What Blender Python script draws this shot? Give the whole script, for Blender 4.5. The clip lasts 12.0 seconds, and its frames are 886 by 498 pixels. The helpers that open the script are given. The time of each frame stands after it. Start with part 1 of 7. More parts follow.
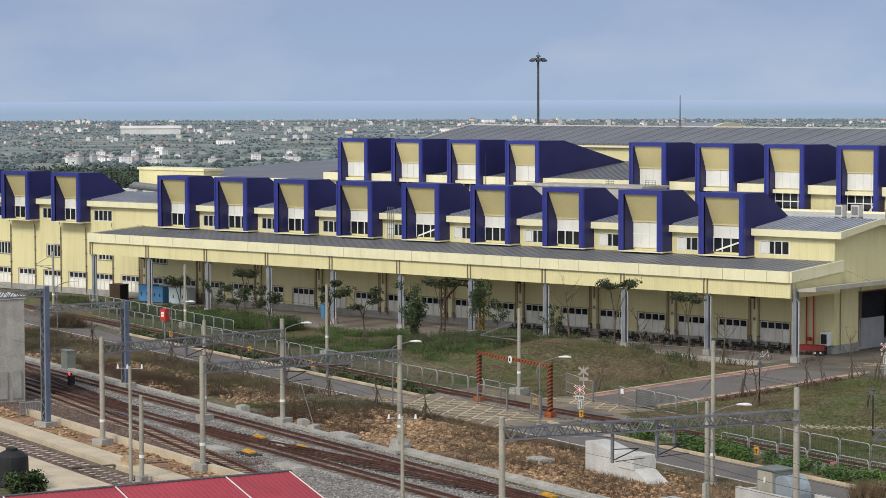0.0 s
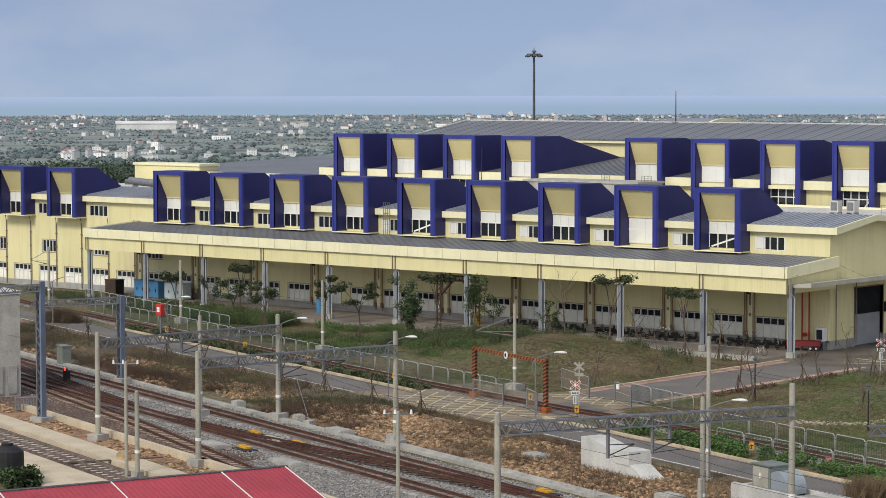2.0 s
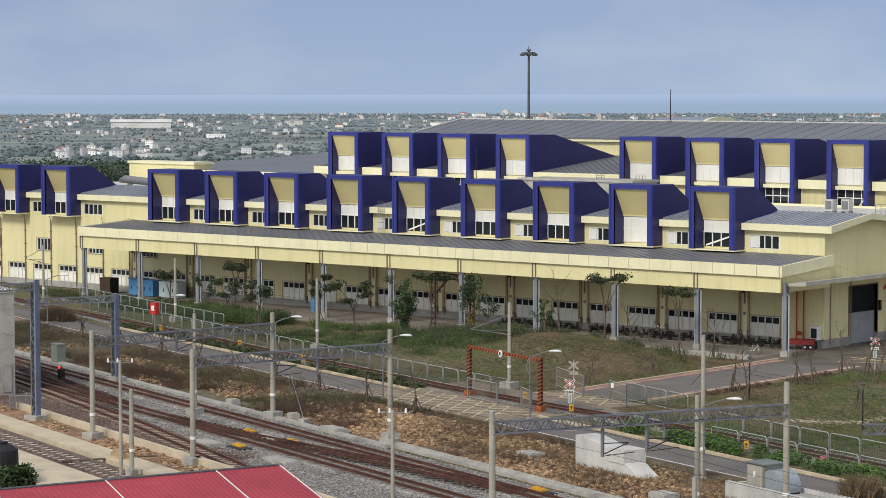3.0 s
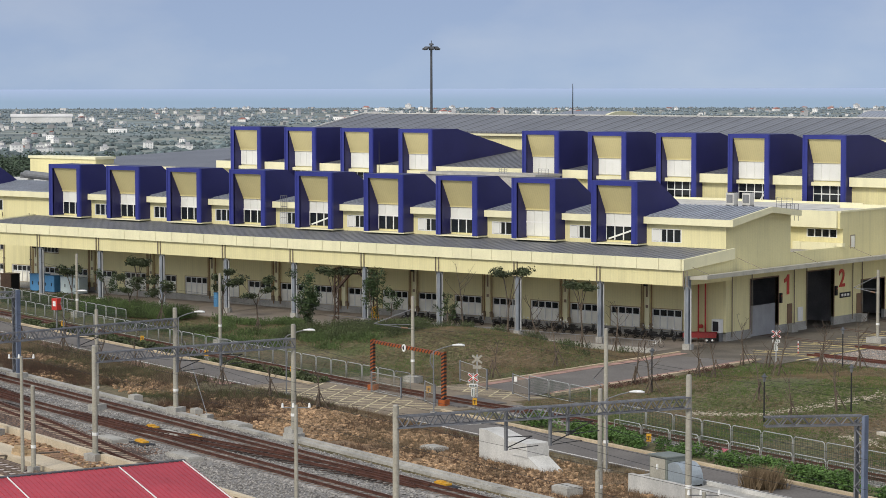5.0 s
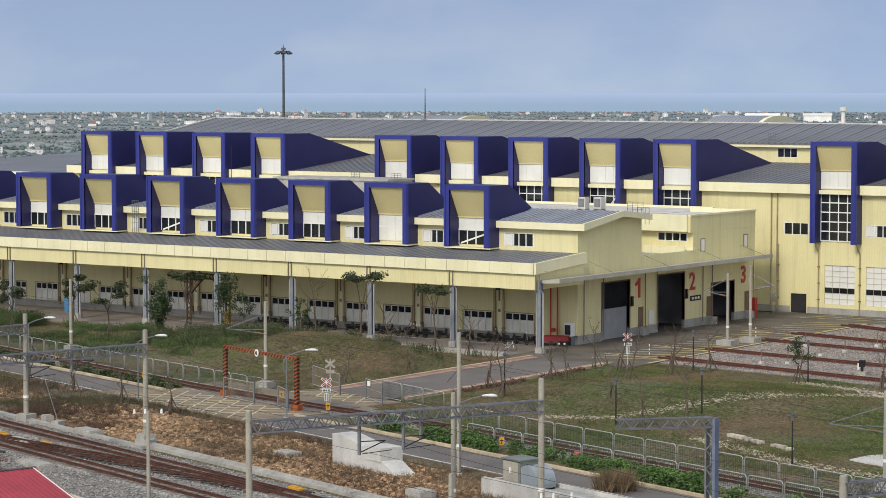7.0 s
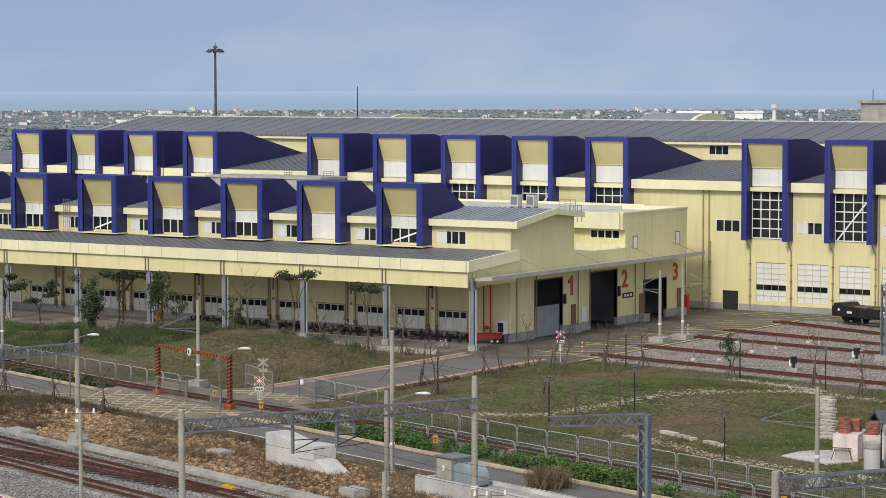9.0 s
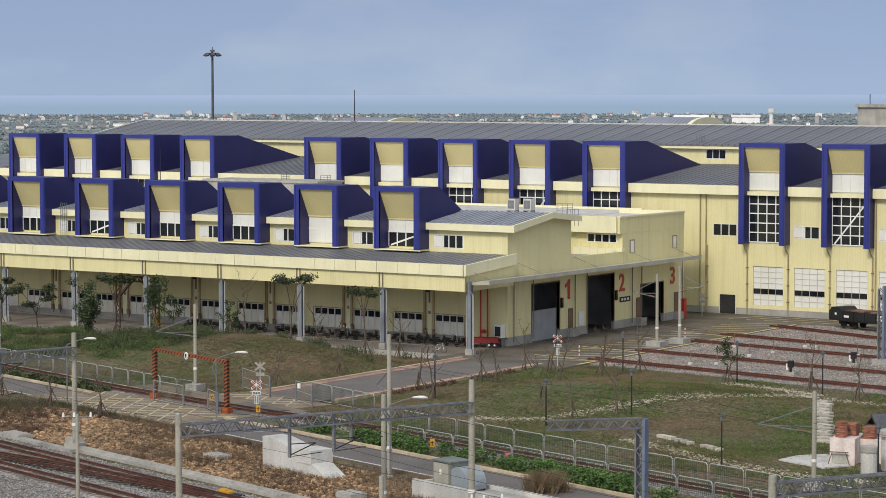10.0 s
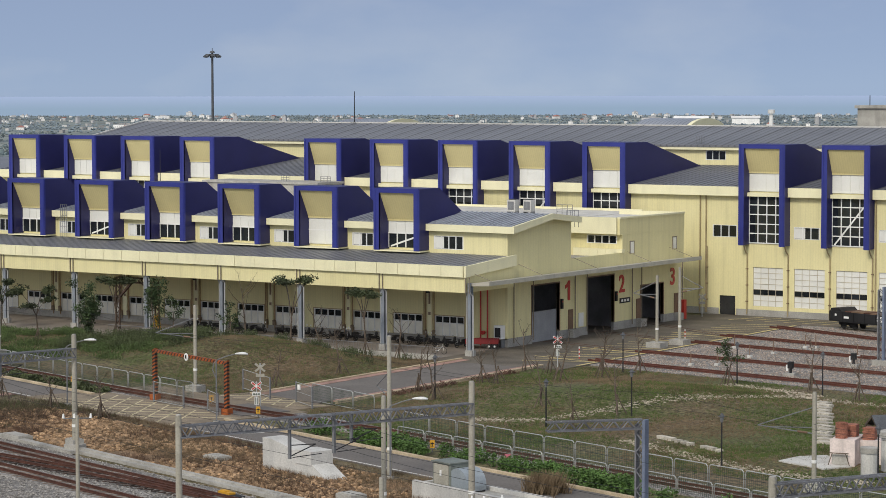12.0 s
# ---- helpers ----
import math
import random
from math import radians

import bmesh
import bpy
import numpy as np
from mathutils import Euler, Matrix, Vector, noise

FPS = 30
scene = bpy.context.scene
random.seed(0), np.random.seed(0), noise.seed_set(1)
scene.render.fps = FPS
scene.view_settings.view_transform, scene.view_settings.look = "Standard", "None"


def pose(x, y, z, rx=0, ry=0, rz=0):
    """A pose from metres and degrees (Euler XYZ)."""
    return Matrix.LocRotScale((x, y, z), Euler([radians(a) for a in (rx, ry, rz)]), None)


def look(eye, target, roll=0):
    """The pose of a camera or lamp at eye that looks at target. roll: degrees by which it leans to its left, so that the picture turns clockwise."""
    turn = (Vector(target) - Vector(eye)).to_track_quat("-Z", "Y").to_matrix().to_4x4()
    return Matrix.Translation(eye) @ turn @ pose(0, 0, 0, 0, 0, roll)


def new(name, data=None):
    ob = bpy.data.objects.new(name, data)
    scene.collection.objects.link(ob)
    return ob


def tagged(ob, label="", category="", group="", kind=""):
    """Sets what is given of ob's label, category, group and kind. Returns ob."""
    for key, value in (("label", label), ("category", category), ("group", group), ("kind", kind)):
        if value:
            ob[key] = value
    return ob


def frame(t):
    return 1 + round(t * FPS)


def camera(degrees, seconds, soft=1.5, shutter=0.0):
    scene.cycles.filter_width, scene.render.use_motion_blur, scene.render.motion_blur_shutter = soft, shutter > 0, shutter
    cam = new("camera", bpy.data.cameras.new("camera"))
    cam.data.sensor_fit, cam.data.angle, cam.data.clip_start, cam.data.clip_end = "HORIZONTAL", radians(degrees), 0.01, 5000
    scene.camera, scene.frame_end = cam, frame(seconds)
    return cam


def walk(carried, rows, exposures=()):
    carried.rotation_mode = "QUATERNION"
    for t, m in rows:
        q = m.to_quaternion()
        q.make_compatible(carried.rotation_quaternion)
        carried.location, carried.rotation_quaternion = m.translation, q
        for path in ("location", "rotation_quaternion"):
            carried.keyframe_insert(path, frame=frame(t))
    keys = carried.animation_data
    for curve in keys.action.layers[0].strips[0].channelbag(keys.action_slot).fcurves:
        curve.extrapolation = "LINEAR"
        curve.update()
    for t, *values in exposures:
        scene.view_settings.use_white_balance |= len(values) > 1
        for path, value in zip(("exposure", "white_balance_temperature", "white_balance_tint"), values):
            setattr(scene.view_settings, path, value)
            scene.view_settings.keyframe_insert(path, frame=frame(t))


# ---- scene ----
cam = camera(20.37, 12.0, soft=0.5)
EYE = 25.4
# seconds, heading (degrees to the right of north, +y), pitch, roll
ROWS = [
    (0.0, -41.57, -3.657, -0.15), (0.5, -41.527, -3.704, -0.11), (1.0, -41.488, -3.704, -0.109),
    (1.5, -41.471, -3.691, -0.12), (2.0, -41.471, -3.763, -0.104), (2.5, -41.467, -3.748, -0.09),
    (4.5, -39.92, -4.065, -0.10), (5.0, -39.091, -3.932, -0.09), (5.5, -38.118, -3.908, -0.04),
    (6.0, -37.164, -3.832, -0.03), (6.5, -36.296, -3.98, -0.02), (7.0, -35.664, -3.832, -0.02),
    (7.5, -35.096, -3.834, -0.04), (9.5, -34.025, -3.852, -0.08), (10.0, -34.032, -3.789, -0.06),
    (10.5, -34.032, -3.775, -0.06), (11.0, -34.032, -3.831, -0.06), (11.5, -34.032, -3.756, -0.06),
    (12.0, -34.031, -3.762, -0.08),
]
walk(cam, [(t, pose(0, 0, EYE, 90 + p, 0, -yaw) @ pose(0, 0, 0, 0, 0, r)) for t, yaw, p, r in ROWS],
     exposures=[(0.0, 0.31), (2.5, 0.31), (5.0, 0.34), (7.5, 0.35), (9.5, 0.29), (10.5, 0.24), (12.0, 0.19)])

# ---- light ----
SUN_EL, SUN_AZ = 38.0, 174.0   # compass degrees: the side the sun stands on, from +y towards +x
world = bpy.data.worlds.new("sky")
scene.world = world
world.use_nodes = True
wn = world.node_tree
sky = wn.nodes.new("ShaderNodeTexSky")
sky.sky_type, sky.sun_disc = "NISHITA", False
sky.sun_elevation, sky.sun_rotation = radians(SUN_EL), radians(SUN_AZ)
sky.air_density, sky.dust_density, sky.ozone_density, sky.altitude = 0.25, 0.0, 1.5, 100
bg = wn.nodes["Background"]
bg.inputs["Strength"].default_value = 0.156
# a thin veil of high haze and faint cloud over the whole sky
coord = wn.nodes.new("ShaderNodeTexCoord")
stretch = wn.nodes.new("ShaderNodeMapping")
stretch.inputs["Scale"].default_value = (7, 7, 17)
cloud = wn.nodes.new("ShaderNodeTexNoise")
cloud.inputs["Scale"].default_value, cloud.inputs["Detail"].default_value = 1.6, 6.0
cover = wn.nodes.new("ShaderNodeMapRange")
cover.inputs[1].default_value, cover.inputs[2].default_value = 0.48, 0.78
veil = wn.nodes.new("ShaderNodeMix")
veil.data_type = "RGBA"
veil.inputs[6].default_value, veil.inputs[7].default_value = (1.47, 1.80, 2.53, 1), (2.05, 2.26, 2.72, 1)
haze = wn.nodes.new("ShaderNodeMix")
haze.data_type = "RGBA"
haze.inputs[0].default_value = 0.9
wn.links.new(coord.outputs["Generated"], stretch.inputs["Vector"])
wn.links.new(stretch.outputs[0], cloud.inputs["Vector"])
wn.links.new(cloud.outputs["Fac"], cover.inputs[0])
wn.links.new(cover.outputs[0], veil.inputs[0])
wn.links.new(sky.outputs[0], haze.inputs[6])
wn.links.new(veil.outputs[2], haze.inputs[7])
# haze scatters forward: brighter round the sun and towards the zenith
toward = wn.nodes.new("ShaderNodeVectorMath")
toward.operation = "DOT_PRODUCT"
toward.inputs[1].default_value = (math.sin(radians(SUN_AZ)) * math.cos(radians(SUN_EL)), math.cos(radians(SUN_AZ)) * math.cos(radians(SUN_EL)), math.sin(radians(SUN_EL)))
glow = wn.nodes.new("ShaderNodeMapRange")
glow.interpolation_type = "SMOOTHSTEP"
glow.inputs[1].default_value, glow.inputs[2].default_value = -0.3, 1.0
bright = wn.nodes.new("ShaderNodeMix")
bright.data_type, bright.blend_type = "RGBA", "MULTIPLY"
bright.inputs[0].default_value = 1.0
warm = wn.nodes.new("ShaderNodeMix")
warm.data_type = "RGBA"
warm.inputs[6].default_value, warm.inputs[7].default_value = (1, 1, 1, 1), (3.35, 2.85, 2.2, 1)
wn.links.new(coord.outputs["Generated"], toward.inputs[0])
wn.links.new(toward.outputs["Value"], glow.inputs[0])
wn.links.new(glow.outputs[0], warm.inputs[0])
wn.links.new(haze.outputs[2], bright.inputs[6])
wn.links.new(warm.outputs[2], bright.inputs[7])
wn.links.new(bright.outputs[2], bg.inputs["Color"])
sun_data = bpy.data.lights.new("sun", "SUN")
sun_data.energy, sun_data.angle, sun_data.color = 1.8, radians(14.0), (1.0, 0.93, 0.80)
sun = new("sun", sun_data)
az, el = radians(SUN_AZ), radians(SUN_EL)
sun.matrix_world = look((math.sin(az) * math.cos(el) * 300, math.cos(az) * math.cos(el) * 300, math.sin(el) * 300), (0, 0, 0))


# ---- materials ----
def material(name, color, rough=0.7, metal=0.0, var=0.18, scale=0.6, grain=0.1, gscale=9.0, bump=0.15, tint=None, stripes=None, rand=0.0, spec=0.4, stain=0.0, island=0.0):
    """Base colour broken up at two scales, with fine relief. stripes: (axis, per metre, depth) ribs of sheet metal."""
    m = bpy.data.materials.new(name)
    m.use_nodes = True
    nt = m.node_tree
    n, l = nt.nodes, nt.links
    bs = n["Principled BSDF"]
    bs.inputs["Roughness"].default_value, bs.inputs["Metallic"].default_value = rough, metal
    bs.inputs["Specular IOR Level"].default_value = spec
    co = n.new("ShaderNodeNewGeometry").outputs["Position"]

    def noise_at(s, detail=4.0, vec=co):
        t = n.new("ShaderNodeTexNoise")
        t.inputs["Scale"].default_value, t.inputs["Detail"].default_value = s, detail
        l.new(vec, t.inputs["Vector"])
        return t.outputs["Fac"]

    def mix(a, b, fac, mode="MIX"):
        x = n.new("ShaderNodeMix")
        x.data_type, x.blend_type = "RGBA", mode
        for sock, val in ((x.inputs[0], fac), (x.inputs[6], a), (x.inputs[7], b)):
            if hasattr(val, "is_linked"):
                l.new(val, sock)
            elif isinstance(val, (int, float)):
                sock.default_value = val
            else:
                sock.default_value = (*val[:3], 1)
        return x.outputs[2]

    def ramp(fac, lo, hi):
        r = n.new("ShaderNodeMapRange")
        l.new(fac, r.inputs[0])
        r.inputs[1].default_value, r.inputs[2].default_value = lo, hi
        return r.outputs[0]

    dark = tint or [c * (1 - var) for c in color]
    light = [min(1, c * (1 + var * 0.5)) for c in color]
    big = ramp(noise_at(scale), 0.35, 0.65)
    c = mix(dark, light, big)
    fine = noise_at(gscale, 6.0)
    c = mix(c, mix((1 - grain * 2,) * 3, (1 + grain,) * 3, ramp(fine, 0.3, 0.7)), 1.0, "MULTIPLY")
    height = fine
    if stain:
        st = n.new("ShaderNodeMapping")
        st.inputs["Scale"].default_value = (1.3, 1.3, 0.12)
        l.new(co, st.inputs["Vector"])
        c = mix(c, mix((1, 1, 1), (1 - stain,) * 3, ramp(noise_at(1.0, 5.0, st.outputs[0]), 0.5, 0.75)), 1.0, "MULTIPLY")
    if rand:
        oi = n.new("ShaderNodeObjectInfo")
        c = mix(c, mix((1 - rand,) * 3, (1 + rand,) * 3, oi.outputs["Random"]), 1.0, "MULTIPLY")
    if island:
        gi = n.new("ShaderNodeNewGeometry")
        c = mix(c, mix((1 - island,) * 3, (1 + island,) * 3, gi.outputs["Random Per Island"]), 1.0, "MULTIPLY")
    if stripes:
        axis, per, depth = stripes
        sep = n.new("ShaderNodeSeparateXYZ")
        l.new(co, sep.inputs[0])
        mul = n.new("ShaderNodeMath")
        mul.operation = "MULTIPLY"
        mul.inputs[1].default_value = per
        if axis == "XY":
            add = n.new("ShaderNodeMath")
            l.new(sep.outputs[0], add.inputs[0])
            l.new(sep.outputs[1], add.inputs[1])
            l.new(add.outputs[0], mul.inputs[0])
        else:
            l.new(sep.outputs["XYZ".index(axis)], mul.inputs[0])
        fr = n.new("ShaderNodeMath")
        fr.operation = "PINGPONG"
        fr.inputs[1].default_value = 0.5
        l.new(mul.outputs[0], fr.inputs[0])
        rib = ramp(fr.outputs[0], 0.05, 0.16)
        c = mix(mix(c, (1 - depth,) * 3, 1.0, "MULTIPLY"), c, rib)
        hm = n.new("ShaderNodeMath")
        hm.operation = "MULTIPLY_ADD"
        l.new(rib, hm.inputs[0])
        hm.inputs[1].default_value = 1.5
        l.new(fine, hm.inputs[2])
        height = hm.outputs[0]
    l.new(c, bs.inputs["Base Color"])
    if bump:
        b = n.new("ShaderNodeBump")
        b.inputs["Strength"].default_value, b.inputs["Distance"].default_value = bump, 0.05
        l.new(height, b.inputs["Height"])
        l.new(b.outputs[0], bs.inputs["Normal"])
    return m


M = {}
M["yellow"] = material("cream yellow sheet metal", (0.755, 0.69, 0.385), 0.5, var=0.06, scale=0.15, grain=0.03, bump=0.12, stripes=("XY", 3.2, 0.055), stain=0.12)
M["yellow_trim"] = material("cream yellow flashing", (0.81, 0.765, 0.51), 0.45, var=0.06, scale=0.3, grain=0.03, bump=0.05, stain=0.08)
M["hood"] = material("straw yellow ribbed hood", (0.63, 0.55, 0.285), 0.55, var=0.06, scale=0.3, grain=0.03, bump=0.2, stripes=("X", 3.5, 0.08))
M["blue"] = material("deep blue cladding", (0.024, 0.024, 0.118), 0.5, var=0.10, scale=0.3, grain=0.04, bump=0.06)
M["blue_trim"] = material("bright blue flashing", (0.028, 0.036, 0.215), 0.4, var=0.10, scale=0.5, grain=0.04, bump=0.05)
M["roof"] = material("grey sheet roof", (0.20, 0.205, 0.22), 0.5, 0.2, var=0.12, scale=0.12, grain=0.06, bump=0.3, stripes=("X", 1.2, 0.42), stain=0.1)
M["roof_bright"] = material("zinc sheet roof", (0.34, 0.36, 0.40), 0.4, 0.35, var=0.12, scale=0.12, grain=0.06, bump=0.35, stripes=("X", 1.4, 0.45))
M["panel"] = material("translucent white panel", (0.74, 0.74, 0.70), 0.4, var=0.05, scale=0.5, grain=0.02, bump=0.03)
M["white"] = material("white painted metal", (0.78, 0.78, 0.76), 0.5, var=0.08, grain=0.03)
M["glass"] = material("dark window glass", (0.018, 0.022, 0.026), 0.08, var=0.4, scale=0.5, grain=0.0, bump=0.0, spec=0.7)
M["frosted"] = material("frosted window film", (0.86, 0.84, 0.75), 0.5, var=0.10, scale=0.7, grain=0.02, bump=0.0)
# near-black colour that stands for the shade inside openings
M["dark"] = material("near-black unlit surface", (0.03, 0.03, 0.03), 0.9, var=0.3)
M["plinth"] = material("grey cement skirting", (0.36, 0.35, 0.325), 0.85, var=0.2, scale=0.5, grain=0.1, stain=0.2)
M["galv_green"] = material("grey-green painted steel", (0.19, 0.21, 0.185), 0.5, 0.1, var=0.12, scale=1.0, grain=0.06)
M["pale_steel"] = material("pale zinc drum", (0.32, 0.36, 0.39), 0.45, 0.2, var=0.12, scale=1.0, grain=0.05)
M["concrete"] = material("weathered concrete", (0.40, 0.385, 0.35), 0.85, var=0.2, scale=0.6, grain=0.1, stain=0.25)
M["concrete_light"] = material("pale concrete", (0.56, 0.55, 0.52), 0.8, var=0.14, scale=0.5, grain=0.08, stain=0.15)
M["pole"] = material("spun concrete pole", (0.36, 0.34, 0.285), 0.8, var=0.14, scale=0.8, grain=0.08, stain=0.2)
M["galv"] = material("galvanised steel", (0.19, 0.195, 0.205), 0.5, 0.1, var=0.15, scale=2.0, grain=0.06, bump=0.05)
M["galv_blue"] = material("blue-grey painted steel", (0.17, 0.205, 0.285), 0.5, 0.2, var=0.15, scale=1.0, grain=0.06)
M["column"] = material("grey painted steel column", (0.24, 0.265, 0.30), 0.5, 0.2, var=0.15, scale=1.0, grain=0.06)
M["rust"] = material("rusty rail steel", (0.112, 0.050, 0.036), 0.75, 0.3, var=0.3, scale=1.5, grain=0.15)
M["rust_red"] = material("red-brown rail steel", (0.13, 0.048, 0.034), 0.75, 0.2, var=0.25, scale=1.5, grain=0.15)
M["rail_dusty"] = material("dusty pale-brown rail steel", (0.20, 0.155, 0.125), 0.8, 0.1, var=0.3, scale=1.5, grain=0.15)
M["sleeper"] = material("worn concrete sleeper", (0.21, 0.16, 0.125), 0.9, var=0.3, scale=1.5, grain=0.15, rand=0.2)
M["asphalt"] = material("grey asphalt", (0.155, 0.141, 0.129), 0.9, var=0.16, scale=0.25, grain=0.12, gscale=6)
M["kerb"] = material("buff kerb stone", (0.52, 0.42, 0.285), 0.85, var=0.15, scale=1.0, grain=0.1, rand=0.12)
M["pink"] = material("pink paving", (0.36, 0.22, 0.18), 0.85, var=0.18, scale=0.8, grain=0.1, rand=0.15)
M["paver"] = material("tan block paving", (0.235, 0.19, 0.135), 0.85, var=0.2, scale=0.6, grain=0.12)
M["yellow_line"] = material("faded yellow road paint", (0.62, 0.50, 0.22), 0.8, var=0.25, scale=1.5, grain=0.15)
M["cream_line"] = material("faded cream road paint", (0.58, 0.50, 0.32), 0.8, var=0.25, scale=1.5, grain=0.15)
M["floor_grey"] = material("dusty concrete floor", (0.225, 0.195, 0.168), 0.9, var=0.2, scale=0.4, grain=0.1)
M["cover"] = material("dull red groundcover", (0.12, 0.065, 0.045), 0.8, var=0.4, scale=1.5)
M["apron"] = material("oil-stained paving", (0.135, 0.118, 0.095), 0.85, var=0.3, scale=0.3, grain=0.15)
M["sleeper_pale"] = material("pale concrete sleeper", (0.56, 0.50, 0.46), 0.9, var=0.2, scale=1.5, grain=0.12, rand=0.15)
M["sleeper_tan"] = material("tan dusty sleeper", (0.44, 0.34, 0.25), 0.9, var=0.2, scale=1.5, grain=0.12, rand=0.15)
M["red_soil"] = material("reddish bare soil", (0.34, 0.20, 0.115), 0.95, var=0.35, scale=0.7, grain=0.25, gscale=4, bump=0.5)
M["white_line"] = material("faded white road paint", (0.62, 0.60, 0.56), 0.8, var=0.25, scale=1.5, grain=0.15)
M["red"] = material("red ribbed roof sheet", (0.41, 0.05, 0.068), 0.5, var=0.14, scale=0.3, grain=0.06, bump=0.1, stain=0.12)
M["red_paint"] = material("red paint", (0.50, 0.04, 0.03), 0.5, var=0.15, grain=0.05)
M["orange"] = material("orange painted steel", (0.328, 0.086, 0.02), 0.6, var=0.25, grain=0.1)
M["black"] = material("black paint", (0.018, 0.018, 0.02), 0.6, var=0.3, grain=0.1)
M["yellow_paint"] = material("yellow paint", (0.62, 0.33, 0.03), 0.6, var=0.15, grain=0.08)
M["blue_paint"] = material("faded blue paint", (0.07, 0.22, 0.42), 0.6, var=0.15, grain=0.06)
M["pale_blue"] = material("pale blue-grey paint", (0.42, 0.50, 0.52), 0.6, var=0.1, grain=0.05)
M["tan"] = material("brown painted steel", (0.20, 0.125, 0.08), 0.7, var=0.2, grain=0.1)
M["grass"] = material("patchy lawn", (0.090, 0.102, 0.033), 0.95, scale=0.13, tint=(0.165, 0.122, 0.072), grain=0.42, gscale=3.5, bump=0.8)
M["blade_green"] = material("green grass", (0.085, 0.135, 0.028), 0.9, var=0.35, scale=0.4, grain=0.2, rand=0.1)
M["blade_dry"] = material("dry grass", (0.215, 0.155, 0.092), 0.9, var=0.35, scale=0.4, grain=0.2)
M["soil"] = material("dry scrubby soil", (0.20, 0.155, 0.095), 0.95, scale=0.22, tint=(0.12, 0.105, 0.055), grain=0.3, gscale=2.5, bump=0.6)
M["beam"] = material("weathered galvanised lattice", (0.18, 0.185, 0.20), 0.5, 0.2, var=0.25, scale=1.2, grain=0.08, bump=0.05, island=0.3)
M["mullion"] = material("dusty cream window bar", (0.50, 0.45, 0.34), 0.6, var=0.15, grain=0.05)
M["board"] = material("tan sawn timber", (0.48, 0.35, 0.21), 0.8, var=0.2, scale=1.5, grain=0.12, rand=0.2)
M["pale_pipe"] = material("pale grey plastic pipe", (0.42, 0.43, 0.43), 0.5, var=0.15, grain=0.06, stain=0.15)
M["riser"] = material("grey-brown riser pipe", (0.24, 0.20, 0.15), 0.6, var=0.2, grain=0.08)
M["ballast"] = material("grey ballast", (0.275, 0.26, 0.245), 0.95, scale=0.5, var=0.35, grain=0.4, gscale=5.0, bump=0.9)
M["ballast_brown"] = material("rust-stained ballast", (0.14, 0.095, 0.075), 0.95, scale=0.4, var=0.3, grain=0.4, gscale=5.0, bump=0.9)
M["hedge"] = material("hedge leaves", (0.085, 0.165, 0.035), 0.7, var=0.5, scale=1.2, grain=0.2)
M["leaf"] = material("tree leaves", (0.042, 0.072, 0.021), 0.7, var=0.45, scale=0.8, grain=0.2)
M["leaf_olive"] = material("olive leaves", (0.045, 0.060, 0.021), 0.7, var=0.4, scale=0.8, grain=0.2)
M["bark"] = material("grey-brown bark", (0.13, 0.10, 0.075), 0.9, var=0.3, scale=2, grain=0.2)
M["brick"] = material("red brick", (0.36, 0.15, 0.10), 0.85, var=0.25, scale=3, grain=0.15, rand=0.15)
M["pipe_brown"] = material("dusty ochre pipe", (0.40, 0.32, 0.18), 0.6, var=0.2, grain=0.1)
M["stone"] = material("pale path stone", (0.50, 0.46, 0.39), 0.9, var=0.25, scale=1.5, grain=0.15, rand=0.2)
M["slate"] = material("dark grey roofing", (0.09, 0.095, 0.105), 0.7, var=0.25, scale=1.5, grain=0.12)
M["rubber"] = material("black rubber", (0.02, 0.02, 0.02), 0.8, var=0.2)
# aerial haze is mixed into the blue-grey of the far fields and woods
M["plain"] = material("haze-tinted lowland fields", (0.165, 0.20, 0.205), 0.95, scale=0.012, tint=(0.26, 0.275, 0.235), grain=0.25, gscale=0.02, bump=0.0)
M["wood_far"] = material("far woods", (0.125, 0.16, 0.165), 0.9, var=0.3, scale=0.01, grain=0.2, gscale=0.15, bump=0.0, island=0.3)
M["house_white"] = material("far white render", (0.80, 0.79, 0.77), 0.8, var=0.12, scale=0.05, grain=0.05, gscale=0.5, bump=0.0, rand=0.2)
M["house_grey"] = material("far grey render", (0.40, 0.40, 0.41), 0.8, var=0.12, scale=0.05, grain=0.05, gscale=0.5, bump=0.0, rand=0.25)
M["house_red"] = material("far red roofing", (0.36, 0.17, 0.14), 0.8, var=0.12, scale=0.05, grain=0.05, gscale=0.5, bump=0.0, rand=0.25)
M["lamp_glass"] = material("lamp lens", (0.72, 0.73, 0.72), 0.3, var=0.05)


